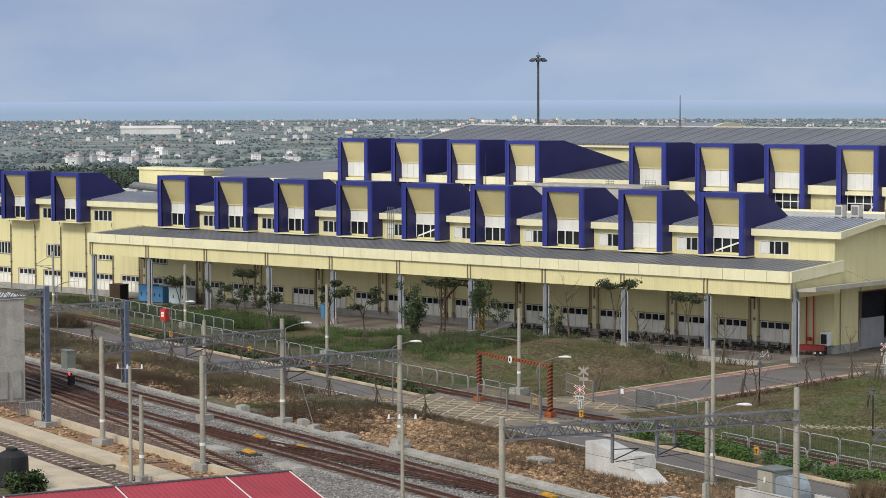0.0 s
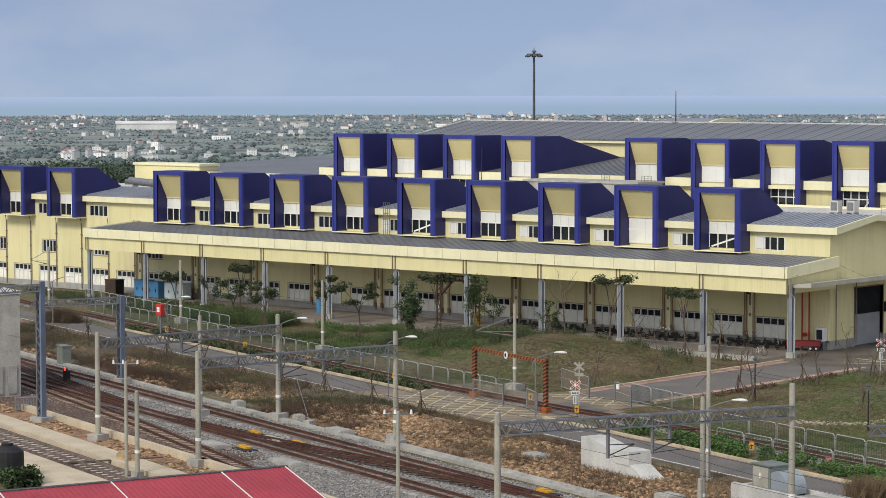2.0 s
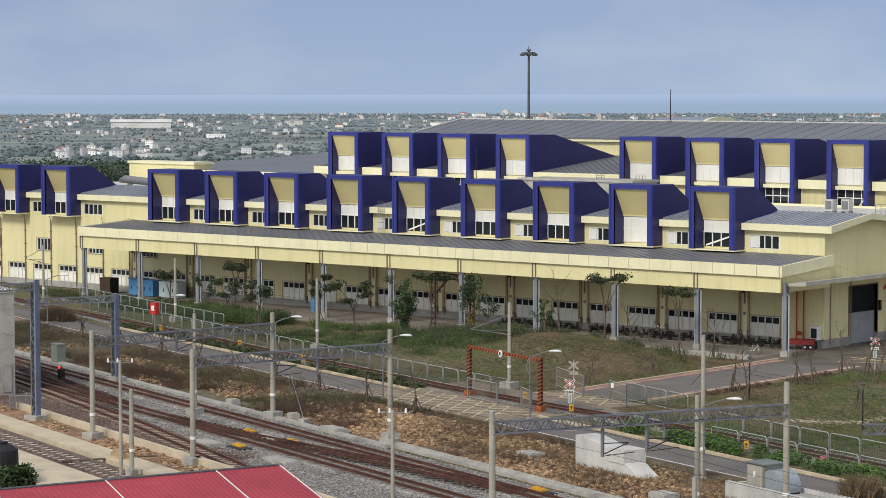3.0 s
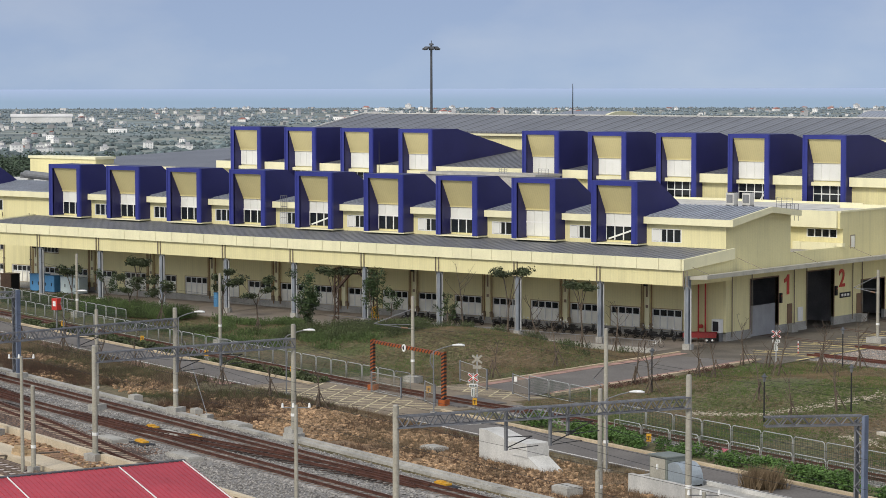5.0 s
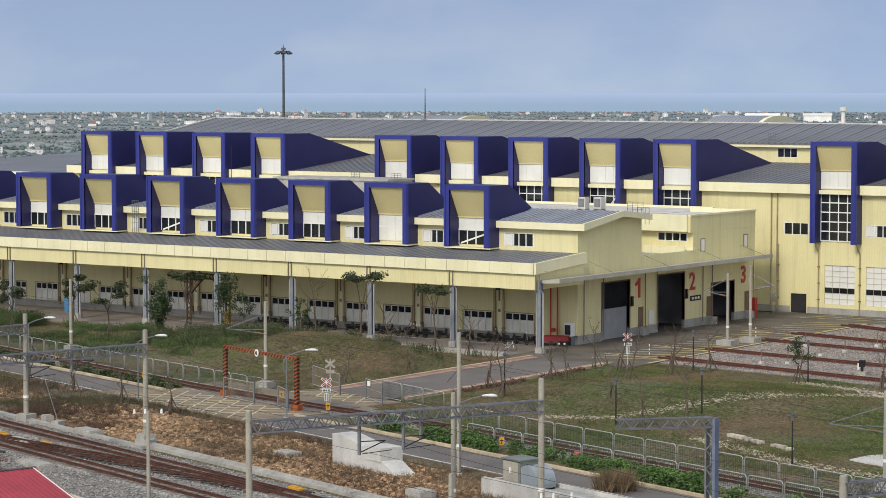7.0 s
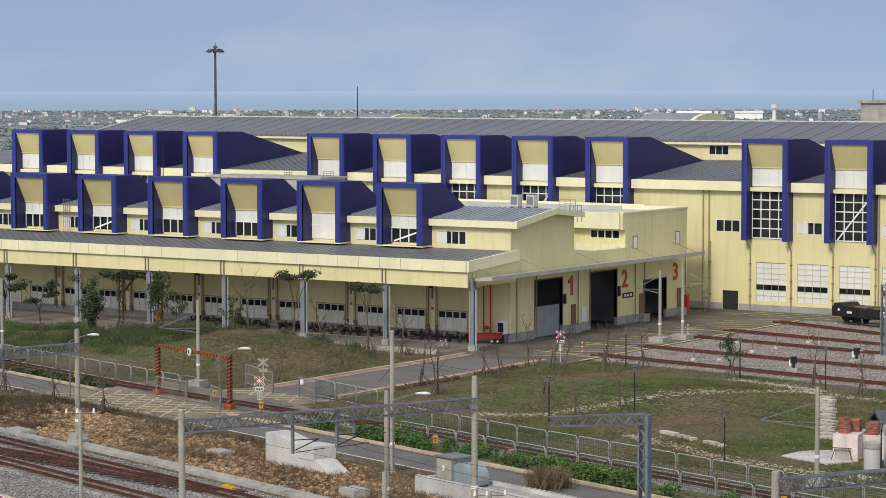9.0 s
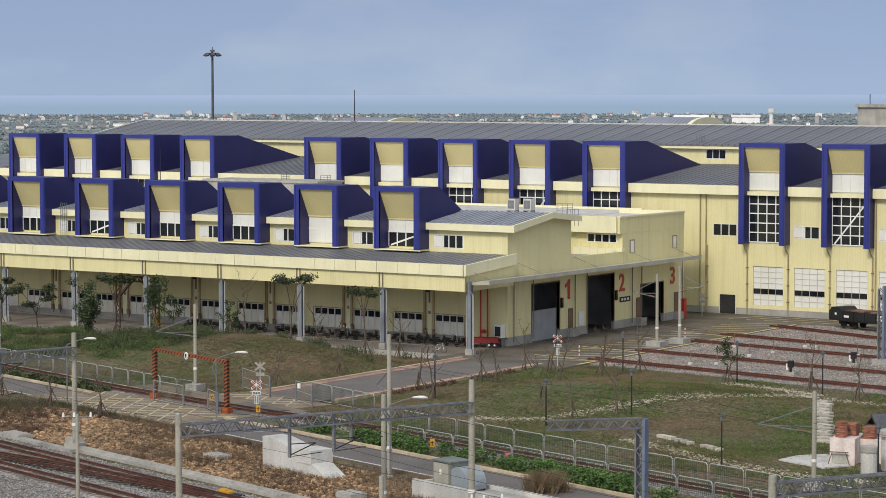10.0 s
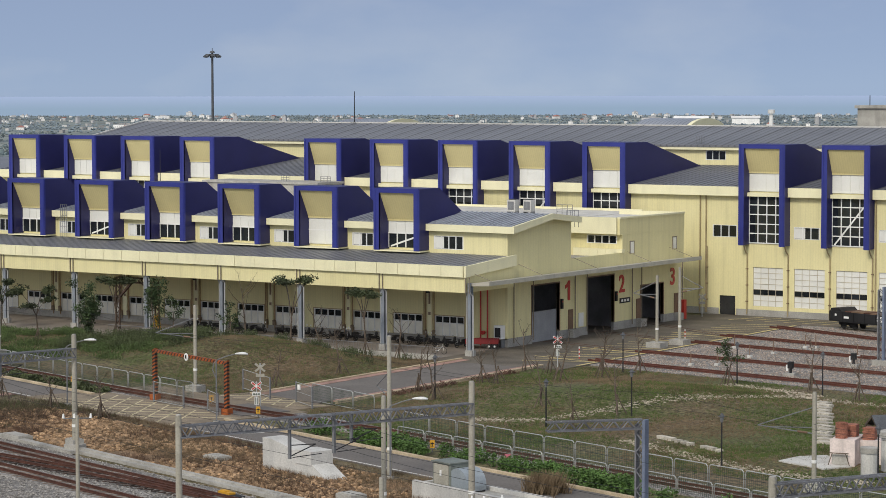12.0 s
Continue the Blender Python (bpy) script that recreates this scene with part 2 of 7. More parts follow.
# ---- mesh helpers ----
class Build:
    """Collects boxes, tubes and sheets into one mesh."""

    def __init__(self):
        self.v, self.f = [], []

    def add(self, verts, faces):
        k = len(self.v)
        self.v += [tuple(p) for p in verts]
        self.f += [tuple(i + k for i in q) for q in faces]
        return self

    def box(self, x0, y0, z0, x1, y1, z1, m=None):
        vs = [Vector((x, y, z)) for z in (z0, z1) for y in (y0, y1) for x in (x0, x1)]
        if m:
            vs = [m @ p for p in vs]
        return self.add(vs, [(0, 2, 3, 1), (4, 5, 7, 6), (0, 1, 5, 4), (2, 6, 7, 3), (0, 4, 6, 2), (1, 3, 7, 5)])

    def prism(self, outline, axis, a, b):
        """outline: points in the two other axes, in order; pulled from a to b along axis."""
        n = len(outline)
        def at(p, d):
            return {"x": (d, p[0], p[1]), "y": (p[0], d, p[1]), "z": (p[0], p[1], d)}[axis]
        vs = [at(p, a) for p in outline] + [at(p, b) for p in outline]
        return self.add(vs, [tuple(range(n))[::-1], tuple(range(n, 2 * n))] + [(i, (i + 1) % n, n + (i + 1) % n, n + i) for i in range(n)])

    def tube(self, pts, r, sides=6, r1=None, cap=True):
        pts = [Vector(p) for p in pts]
        n = len(pts)
        k = len(self.v)
        for i, p in enumerate(pts):
            d = (pts[min(i + 1, n - 1)] - pts[max(i - 1, 0)]).normalized()
            a = d.orthogonal().normalized() if abs(d.z) < 0.99 else Vector((1, 0, 0))
            b = d.cross(a)
            rad = r if r1 is None else r + (r1 - r) * i / (n - 1)
            for j in range(sides):
                t = 2 * math.pi * j / sides
                self.v.append(tuple(p + (a * math.cos(t) + b * math.sin(t)) * rad))
        for i in range(n - 1):
            for j in range(sides):
                self.f.append((k + i * sides + j, k + i * sides + (j + 1) % sides, k + (i + 1) * sides + (j + 1) % sides, k + (i + 1) * sides + j))
        if cap:
            self.f.append(tuple(k + j for j in range(sides))[::-1])
            self.f.append(tuple(k + (n - 1) * sides + j for j in range(sides)))
        return self

    def bar(self, a, b, w, h=None):
        """A square bar from a to b."""
        a, b = Vector(a), Vector(b)
        d = b - a
        m = Matrix.Translation(a) @ d.to_track_quat("X", "Z").to_matrix().to_4x4()
        h = h or w
        return self.box(0, -w / 2, -h / 2, d.length, w / 2, h / 2, m)

    def clump(self, c, r, rng, sz=0.8):
        """A rounded uneven lump of twenty faces."""
        g = 1.618
        base = [(-1, g, 0), (1, g, 0), (-1, -g, 0), (1, -g, 0), (0, -1, g), (0, 1, g), (0, -1, -g), (0, 1, -g), (g, 0, -1), (g, 0, 1), (-g, 0, -1), (-g, 0, 1)]
        k = rng.uniform(0, 6.28)
        ca, sa = math.cos(k), math.sin(k)
        vs = []
        for x, y, z in base:
            q = r * rng.uniform(0.38, 0.68)
            vs.append((c[0] + (x * ca - y * sa) * q, c[1] + (x * sa + y * ca) * q, c[2] + z * q * sz))
        return self.add(vs, [(0, 11, 5), (0, 5, 1), (0, 1, 7), (0, 7, 10), (0, 10, 11), (1, 5, 9), (5, 11, 4), (11, 10, 2), (10, 7, 6), (7, 1, 8),
                             (3, 9, 4), (3, 4, 2), (3, 2, 6), (3, 6, 8), (3, 8, 9), (4, 9, 5), (2, 4, 11), (6, 2, 10), (8, 6, 7), (9, 8, 1)])

    def sweep(self, line, profile):
        """A profile of (side, up) points carried along a line."""
        line = [Vector(p) for p in line]
        n, m, k = len(line), len(profile), len(self.v)
        for i, p in enumerate(line):
            d = (line[min(i + 1, n - 1)] - line[max(i - 1, 0)]).normalized()
            side = Vector((-d.y, d.x, 0))
            self.v += [tuple(p + side * a + Vector((0, 0, c))) for a, c in profile]
        for i in range(n - 1):
            for j in range(m):
                self.f.append((k + i * m + j, k + i * m + (j + 1) % m, k + (i + 1) * m + (j + 1) % m, k + (i + 1) * m + j))
        self.f += [tuple(k + j for j in range(m))[::-1], tuple(k + (n - 1) * m + j for j in range(m))]
        return self

    def holed(self, openings, x0, x1, z0, z1, y0, y1):
        """One connected sheet of thickness y0 to y1 in the xz plane, with rectangular openings (a, b, lo, hi)."""
        xs = sorted({x0, x1, *[o[0] for o in openings], *[o[1] for o in openings]})
        zs = sorted({z0, z1, *[o[2] for o in openings], *[o[3] for o in openings]})
        xs, zs = [x for x in xs if x0 <= x <= x1], [z for z in zs if z0 <= z <= z1]
        k, nz = len(self.v), len(zs)
        for x in xs:
            for z in zs:
                self.v += [(x, y0, z), (x, y1, z)]

        def at(i, j, back):
            return k + 2 * (i * nz + j) + back

        def full(i, j):
            if not (0 <= i < len(xs) - 1 and 0 <= j < nz - 1):
                return False
            x, z = (xs[i] + xs[i + 1]) / 2, (zs[j] + zs[j + 1]) / 2
            return not any(o[0] < x < o[1] and o[2] < z < o[3] for o in openings)

        for i in range(len(xs) - 1):
            for j in range(nz - 1):
                if not full(i, j):
                    continue
                c = [(i, j), (i + 1, j), (i + 1, j + 1), (i, j + 1)]
                self.f.append(tuple(at(*p, 0) for p in c))
                self.f.append(tuple(at(*p, 1) for p in c[::-1]))
                for (p, q), (di, dj) in zip(((0, 1), (1, 2), (2, 3), (3, 0)), ((0, -1), (1, 0), (0, 1), (-1, 0))):
                    if not full(i + di, j + dj):
                        self.f.append((at(*c[q], 0), at(*c[p], 0), at(*c[p], 1), at(*c[q], 1)))
        return self

    def blob(self, c, r, rng, sz=1.0):
        """A rough lump: an uneven octahedron, once split."""
        base = [Vector(p) for p in ((1, 0, 0), (-1, 0, 0), (0, 1, 0), (0, -1, 0), (0, 0, 1), (0, 0, -1))]
        vs = [Vector(c) + Vector((p.x, p.y, p.z * sz)) * r * rng.uniform(0.7, 1.25) for p in base]
        return self.add(vs, [(0, 2, 4), (2, 1, 4), (1, 3, 4), (3, 0, 4), (2, 0, 5), (1, 2, 5), (3, 1, 5), (0, 3, 5)])

    def mesh(self, name, mat, smooth=False):
        me = bpy.data.meshes.new(name)
        me.from_pydata(self.v, [], self.f)
        me.update()
        me.materials.append(mat)
        if smooth:
            me.polygons.foreach_set("use_smooth", [True] * len(me.polygons))
        return me


def part(name, b, mat, parent=None, label="", smooth=False, kind=""):
    """One mesh object under a thing or under a part."""
    ob = new(name, b if isinstance(b, bpy.types.Mesh) else b.mesh(name, mat, smooth))
    ob.parent = parent
    return tagged(ob, label=label, kind=kind)


def thing(name, label, category, group="", at=None, kind=""):
    e = new(name)
    e.empty_display_size = 0.3
    if at:
        e.location = at
    return tagged(e, label, category, group, kind)


def solid(name, b, mat, label, category, group="", kind="", smooth=False):
    return tagged(new(name, b.mesh(name, mat, smooth)), label, category, group, kind)


C18, S18 = math.cos(radians(18)), math.sin(radians(18))


def yard(s, n, z=0.0):
    """The rail yard's own axes: s along the main tracks, n across them, away from the viewer."""
    return Vector((s * C18 + n * S18, -s * S18 + n * C18, z))


YARD = Matrix.Rotation(radians(-18), 4, "Z")
rng = random.Random(7)

# ---- ground, distance ----
def smooth(a, b, x):
    """0 at a, 1 at b, with soft ends."""
    t = min(1, max(0, (x - a) / (b - a)))
    return t * t * (3 - 2 * t)


def bump_at(x, y, cx, cy, rx, ry, h):
    d = ((x - cx) / rx) ** 2 + ((y - cy) / ry) ** 2
    return h * math.exp(-d * 1.6) if d < 4 else 0.0


def ground_z(x, y):
    z = -0.06
    z += (bump_at(x, y, -143, 179, 14, 9, 2.2) + bump_at(x, y, -160, 181, 12, 6, 0.5)) * smooth(-127.2, -133, x) * smooth(189, 184, y)
    z += bump_at(x, y, -99, 173, 15, 12, 1.2) * smooth(-117, -110, x)
    r = math.hypot(x, y)
    z += 0.12 * (noise.noise((x * 0.13, y * 0.13, 0)) + 0.5 * noise.noise((x * 0.4, y * 0.4, 3))) * smooth(0.05, 0.6, z + 0.06)
    if r > 420:
        z -= 24.0 * smooth(300, 2100, r)
    return z


def polar(headings, radii, height):
    b = Build()
    na = len(headings)
    for r in radii:
        for h in headings:
            a = radians(h)
            x, y = math.sin(a) * r, math.cos(a) * r
            b.v.append((x, y, height(x, y)))
    for i in range(len(radii) - 1):
        for j in range(na - 1):
            k = i * na + j
            b.f.append((k, k + na, k + na + 1, k + 1))
    return b


fine_headings = [-180 + 5 * i for i in range(24)] + [-60 + 0.5 * i for i in range(90)] + [-15 + 5 * i for i in range(40)]
near_radii = [0.01, 30, 60, 90, 110, 125] + [135 + 2.0 * i for i in range(75)] + [295, 320, 360, 420]
solid("ground", polar(fine_headings, near_radii, ground_z), M["grass"], "patchy green and dry grass ground of the rail depot", "ground", kind="structure", smooth=True)
far_radii = [420, 500, 600, 750, 900, 1100, 1300, 1600, 1900, 2300, 2800, 3400, 4000, 4300]
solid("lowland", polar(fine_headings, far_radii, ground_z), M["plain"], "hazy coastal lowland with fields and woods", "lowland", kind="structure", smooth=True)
M["sea"] = material("haze-tinted sea", (0.315, 0.445, 0.59), 0.9, var=0.06, scale=0.002, grain=0.02, gscale=0.05, bump=0.0, spec=0.1)
# painted haze: the sea's colour pales towards the horizon
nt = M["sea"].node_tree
length, haze_fade, tone = nt.nodes.new("ShaderNodeVectorMath"), nt.nodes.new("ShaderNodeMapRange"), nt.nodes.new("ShaderNodeMix")
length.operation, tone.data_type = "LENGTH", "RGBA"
haze_fade.inputs[1].default_value, haze_fade.inputs[2].default_value = 4500, 4890
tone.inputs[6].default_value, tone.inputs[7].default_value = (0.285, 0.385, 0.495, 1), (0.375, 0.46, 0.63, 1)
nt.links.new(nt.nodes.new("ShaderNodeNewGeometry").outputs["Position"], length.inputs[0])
nt.links.new(length.outputs["Value"], haze_fade.inputs[0])
nt.links.new(haze_fade.outputs[0], tone.inputs[0])
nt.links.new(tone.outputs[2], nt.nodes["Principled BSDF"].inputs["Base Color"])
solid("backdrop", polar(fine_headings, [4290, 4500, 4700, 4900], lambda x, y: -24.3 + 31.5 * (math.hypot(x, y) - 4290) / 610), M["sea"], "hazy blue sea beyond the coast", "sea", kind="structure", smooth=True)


def strip(n0, n1, s0, s1, z, step=3.0, thick=0.3, wob=0.0):
    """A slab along the yard's tracks with slightly uneven long edges."""
    b = Build()
    k = max(1, int((s1 - s0) / step))
    top = []
    for i in range(k + 1):
        s = s0 + (s1 - s0) * i / k
        a = n0 + wob * noise.noise((s * 0.35, 1.7, n0))
        c = n1 + wob * noise.noise((s * 0.35, 9.7, n1))
        top.append([yard(s, a, z), yard(s, c, z), yard(s, c, z - thick), yard(s, a, z - thick)])
    for i in range(k):
        p, q = top[i], top[i + 1]
        b.add(p + q, [(0, 4, 5, 1), (1, 5, 6, 2), (3, 7, 4, 0)])
    return b


# main-line bed, verges, road
solid("ballast_bed", strip(58, 84.0, -330, -20, 0.02, wob=0.2), M["ballast"], "grey stone ballast bed under the main tracks", "ballast", kind="structure")
solid("verge", strip(84.3, 96.6, -330, -20, 0.0, wob=0.3), M["soil"], "dry scrubby verge between tracks and road", "verge", kind="structure")
solid("road", strip(97.2, 101.7, -330, -20, 0.03), M["asphalt"], "narrow grey asphalt service road", "road", kind="structure")
solid("branch_road", Build().box(-125.6, 157.5, -0.3, -118.7, 191.5, 0.04), M["asphalt"], "asphalt branch road up to the depot", "road", kind="structure")
solid("apron", Build().box(-129, 188.5, -0.3, -114.6, 244.6, 0.05).box(-114.6, 238.4, -0.3, -40, 244.6, 0.05), M["apron"], "dark oil-stained apron in front of the shed doors", "pavement", kind="structure")
solid("canopy_floor", Build().box(-228.5, 189.3, -0.3, -129, 201.5, 0.05), M["floor_grey"], "grey concrete floor under the long canopy", "floor", kind="structure")
solid("depot_track_bed", Build().prism([(-114.6, 193.6), (-40, 179.5), (-40, 238.2), (-114.6, 238.2)], "z", -0.3, 0.0), M["ballast"], "grey ballast between the depot tracks", "ballast", kind="structure")

# ---- depot halls ----
BAY, XF = 10.0, -128.6
CY, CW = 199.9, 201.65
DY, DW = 243.3, 244.73
DOR, DORD = -223.3, -234.95


def hall(name, label):
    return thing(name, label, "depot hall")


front_hall = hall("front_hall", "long cream-yellow sheet metal depot hall with blue roof scoops")
rear_hall = hall("rear_hall", "tall cream-yellow depot hall with blue roof scoops")
ridge_hall = hall("ridge_hall", "wide grey-roofed hall behind the depot halls")


def dormer_meshes(front, back_flat, back_end, top, low_end, bottom, wall, hood_z, panel_z, sill_z, win_z, w=5.45, brace=False):
    """The blue light scoop, about its front left lower edge; z is true height."""
    p = 0.62
    fy, bf, be, wy = 0.0, back_flat - front, back_end - front, wall - front
    ms = {}
    b = Build()
    side = [(fy, bottom), (wy + 0.05, bottom), (wy + 0.05, low_end - 1.6), (be, low_end), (bf, top), (fy, top)]
    b.prism(side, "x", 0, p).prism(side, "x", w - p, w)
    b.prism([(fy, top), (fy, top - 0.18), (bf, top - 0.18), (be, low_end - 0.18), (be, low_end), (bf, top)], "x", p, w - p)
    # inner cheeks follow the hood
    ms["shell"] = b.mesh("scoop", M["blue"])
    t = Build()
    t.box(-0.03, -0.06, bottom - 0.05, p, 0.16, top + 0.02).box(w - p, -0.06, bottom - 0.05, w + 0.03, 0.16, top + 0.02)
    t.box(p, -0.06, top - 0.45, w - p, 0.16, top + 0.02)
    t.box(0.08, -0.10, bottom, 0.2, -0.05, top).box(w - 0.2, -0.10, bottom, w - 0.08, -0.05, top)
    ms["frame"] = t.mesh("front_frame", M["blue_trim"])
    h = Build()
    h.add([(p, 0.14, top - 0.45), (w - p, 0.14, top - 0.45), (w - p, wy - 0.2, hood_z), (p, wy - 0.2, hood_z),
           (p, 0.3, top - 0.4), (w - p, 0.3, top - 0.4), (w - p, wy - 0.05, hood_z), (p, wy - 0.05, hood_z)],
          [(0, 1, 2, 3), (7, 6, 5, 4), (0, 4, 5, 1), (3, 2, 6, 7)])
    h.box(p, wy - 0.26, hood_z - 0.1, w - p, wy - 0.03, hood_z + 0.02)
    ms["hood"] = h.mesh("hood_panel", M["hood"])
    q = Build()
    n = 4
    for i in range(n):
        a, c = p + (w - 2 * p) * i / n, p + (w - 2 * p) * (i + 1) / n
        q.box(a + 0.03, wy - 0.14, panel_z, c - 0.03, wy - 0.06, hood_z - 0.1)
    q.box(p, wy - 0.10, panel_z - 0.05, w - p, wy - 0.04, hood_z - 0.05)
    ms["panel"] = q.mesh("light_panel", M["panel"])
    g = Build().box(p, wy - 0.06, win_z[0], w - p, wy - 0.01, win_z[1])
    ms["glass"] = g.mesh("window_glass", M["glass"])
    f = Build()
    f.box(p, wy - 0.16, sill_z - 0.08, w - p, wy - 0.02, sill_z + 0.06)
    for i in range(n + 1):
        x = p + (w - 2 * p) * i / n
        f.box(x - 0.06, wy - 0.12, win_z[0], x + 0.06, wy - 0.07, win_z[1])
    rows = max(1, round((win_z[1] - win_z[0]) / 1.0))
    if rows > 1:
        for i in range(rows + 1):
            z = win_z[0] + (win_z[1] - win_z[0]) * i / rows
            f.box(p, wy - 0.11, z - 0.06, w - p, wy - 0.068, z + 0.06)
    if brace:
        f.bar((p + 0.3, wy - 0.1, win_z[0] + 0.1), (w - p - 0.2, wy - 0.1, win_z[0] + (win_z[1] - win_z[0]) * 0.9), 0.06, 0.16)
    ms["wframe"] = f.mesh("window_frame", M["white"])
    if rows > 1:
        s = Build().box(p - 0.3, wy - 0.6, sill_z - 0.3, w - p + 0.02, wy - 0.16, sill_z + 0.12)
    else:
        s = Build().box(-0.05, -0.02, bottom - 0.17, w + 0.12, wy, bottom - 0.055)
    ms["sill"] = s.mesh("sill", M["yellow_trim"])
    return ms


def add_dormer(ms, x, y, parent):
    d = part("roof_scoop", ms["shell"], None, parent, "deep blue boxed roof scoop with hooded front")
    d.location = (x, y, 0)
    for key, nm in (("frame", "front_frame"), ("hood", "hood_panel"), ("panel", "light_panel"), ("glass", "window_glass"), ("wframe", "window_frame"), ("sill", "sill")):
        part(nm, ms[key], None, d)
    return d


c_set = dormer_meshes(CY, 203.5, 207.5, 15.35, 12.9, 9.25, CW, 12.15, 10.85, 10.85, (9.4, 10.85))
c_white = dormer_meshes(CY, 203.5, 207.5, 15.35, 12.9, 9.25, CW, 12.15, 9.45, 10.85, (9.4, 9.46))
d_set = dormer_meshes(DY, 248.4, 261.6, 19.05, 15.95, 7.96, DW, 15.95, 13.9, 13.6, (8.15, 13.4), w=5.55)
c_brace = dormer_meshes(CY, 203.5, 207.5, 15.35, 12.9, 9.25, CW, 12.15, 10.85, 10.85, (9.4, 10.85), brace=True)
d_brace = dormer_meshes(DY, 248.4, 261.6, 19.05, 15.95, 7.96, DW, 15.95, 13.9, 13.6, (8.15, 13.4), w=5.55, brace=True)
c_bays = [k for k in range(-5, 9) if k != -1]
d_bays = [0, 1, 2, 3, 5, 6, 7, 8, 9, 11, 12, 13, 14]
for k in c_bays:
    add_dormer(c_white if k == 7 else c_brace if k in (4, 8) else c_set, DOR + BAY * k, CY, front_hall)
for k in d_bays:
    add_dormer(d_brace if k in (8, 12) else d_set, DORD + BAY * k, DY, rear_hall)


def wall_with(openings, x0, x1, z0, z1, y, th=0.3):
    """A wall along x with rectangular openings (a, b, lo, hi) that go right through it."""
    return Build().holed(openings, x0, x1, z0, z1, y, y + th)


def window_set(w, h, cols, dark_rows, name="window", bars=0.06):
    """A window about its lower left corner in the xz plane: frame, glass, and a film below."""
    split = h * (1 - dark_rows)
    two = 0.02 < dark_rows < 0.98
    e = bars / 2
    holes = []
    for i in range(cols):
        a, c = w * i / cols + e, w * (i + 1) / cols - e
        holes += [(a, c, 0, split - e), (a, c, split + e, h)] if two else [(a, c, 0, h)]
    f = Build().holed(holes, -0.06, w + 0.06, -0.06, h + 0.06, -0.06, 0.1)
    g = Build().box(0, 0.05, split if dark_rows < 0.98 else 0, w, 0.09, h) if dark_rows > 0 else None
    p = Build().box(0, 0.04, 0, w, 0.08, split) if dark_rows < 0.98 else None
    return (f.mesh("window_frame", M["white"]), g and g.mesh("glass", M["glass"]), p and p.mesh("film", M["frosted"]))


def gate_window(w, h, cols, rows, dark):
    """A tall glazed gate: pale panes, with one dark row."""
    e = 0.022
    zs = [h * i / rows for i in range(rows + 1)]
    holes = [(w * i / cols + e, w * (i + 1) / cols - e, zs[j] + e, zs[j + 1] - e) for i in range(cols) for j in range(rows)]
    f = Build().holed(holes, -0.08, w + 0.08, -0.08, h + 0.08, 0.02, 0.1)
    g = Build().box(0, 0.03, zs[dark], w, 0.06, zs[dark + 1])
    p = Build().box(0, 0.06, 0, w, 0.09, h)
    return f.mesh("window_frame", M["mullion"]), g.mesh("glass", M["glass"]), p.mesh("film", M["panel"])


def add_window(ms, x, y, z, parent, rz=0):
    w = part("window", ms[0], None, parent)
    w.location = (x, y, z)
    w.rotation_euler = (0, 0, radians(rz))
    if ms[1]:
        part("glass", ms[1], None, w)
    if ms[2]:
        part("film", ms[2], None, w)
    return w


# front hall: long wall, upper and lower windows
low_w, mid_w, up_w = window_set(3.4, 1.85, 4, 0.34, bars=0.08), window_set(2.6, 1.4, 4, 0.99, bars=0.1), window_set(3.4, 1.2, 4, 0.99, bars=0.1)
opens, wins = [], []
for k in range(-5, 9):
    x = DOR + BAY * k
    for a in (1.2, 6.2):
        opens.append((x + a, x + a + 3.4, 0.85, 2.7))
        wins.append((low_w, x + a, 0.85))
    if k < 0:
        opens.append((x + 6.9, x + 9.5, 4.6, 6.0))
        wins.append((mid_w, x + 6.9, 4.6))
    if k >= 3:
        part("film", Build().box(x + 6.15, CW + 0.06, 9.48, x + 7.2, CW + 0.1, 10.62), M["panel"], front_hall)
    if k in c_bays:
        opens.append((x + 6.1, x + 9.5, 9.45, 10.65))
        wins.append((up_w, x + 6.1, 9.45))
part("wall", wall_with(opens, -275, XF - 0.004, 0.75, 11.5, CW), M["yellow"], front_hall)
part("skirting", Build().box(-275, CW - 0.06, 0, XF - 0.31, CW + 0.3, 0.75), M["plinth"], front_hall, "grey cement skirting")
for ms, x, z in wins:
    w = add_window(ms, x, CW + 0.05, z, front_hall)
    if z < 9:
        wide, high = (3.4, 1.85) if ms is low_w else (2.6, 1.4)
        part("surround", Build().box(-0.16, -0.1, -0.18, wide + 0.16, -0.065, -0.07).box(-0.16, -0.1, high + 0.07, wide + 0.16, -0.065, high + 0.16).box(-0.16, -0.1, -0.07, -0.07, -0.065, high + 0.07).box(wide + 0.07, -0.1, -0.07, wide + 0.16, -0.065, high + 0.07), M["pipe_brown"], w)
for k in range(-5, 9):
    x = DOR + BAY * k
    a = x + 5.5 if k in c_bays else x
    b = x + BAY
    part("eave", Build().box(a, CW - 0.65, 11.2, b, CW - 0.52, 11.88), M["yellow_trim"], front_hall)
    part("soffit", Build().box(a, CW - 0.52, 11.3, b, CW, 11.5), M["yellow_trim"], front_hall)
    part("roof_edge", Build().prism([(CW - 0.52, 11.84), (CW + 0.01, 11.94), (CW + 0.01, 11.7), (CW - 0.52, 11.5)], "x", a, b), M["roof_bright"], front_hall)
a, b = DOR + 90, XF + 0.89
part("roof_edge", Build().prism([(CW - 0.52, 11.84), (CW + 0.01, 11.94), (CW + 0.01, 11.7), (CW - 0.52, 11.5)], "x", a, b), M["roof_bright"], front_hall)
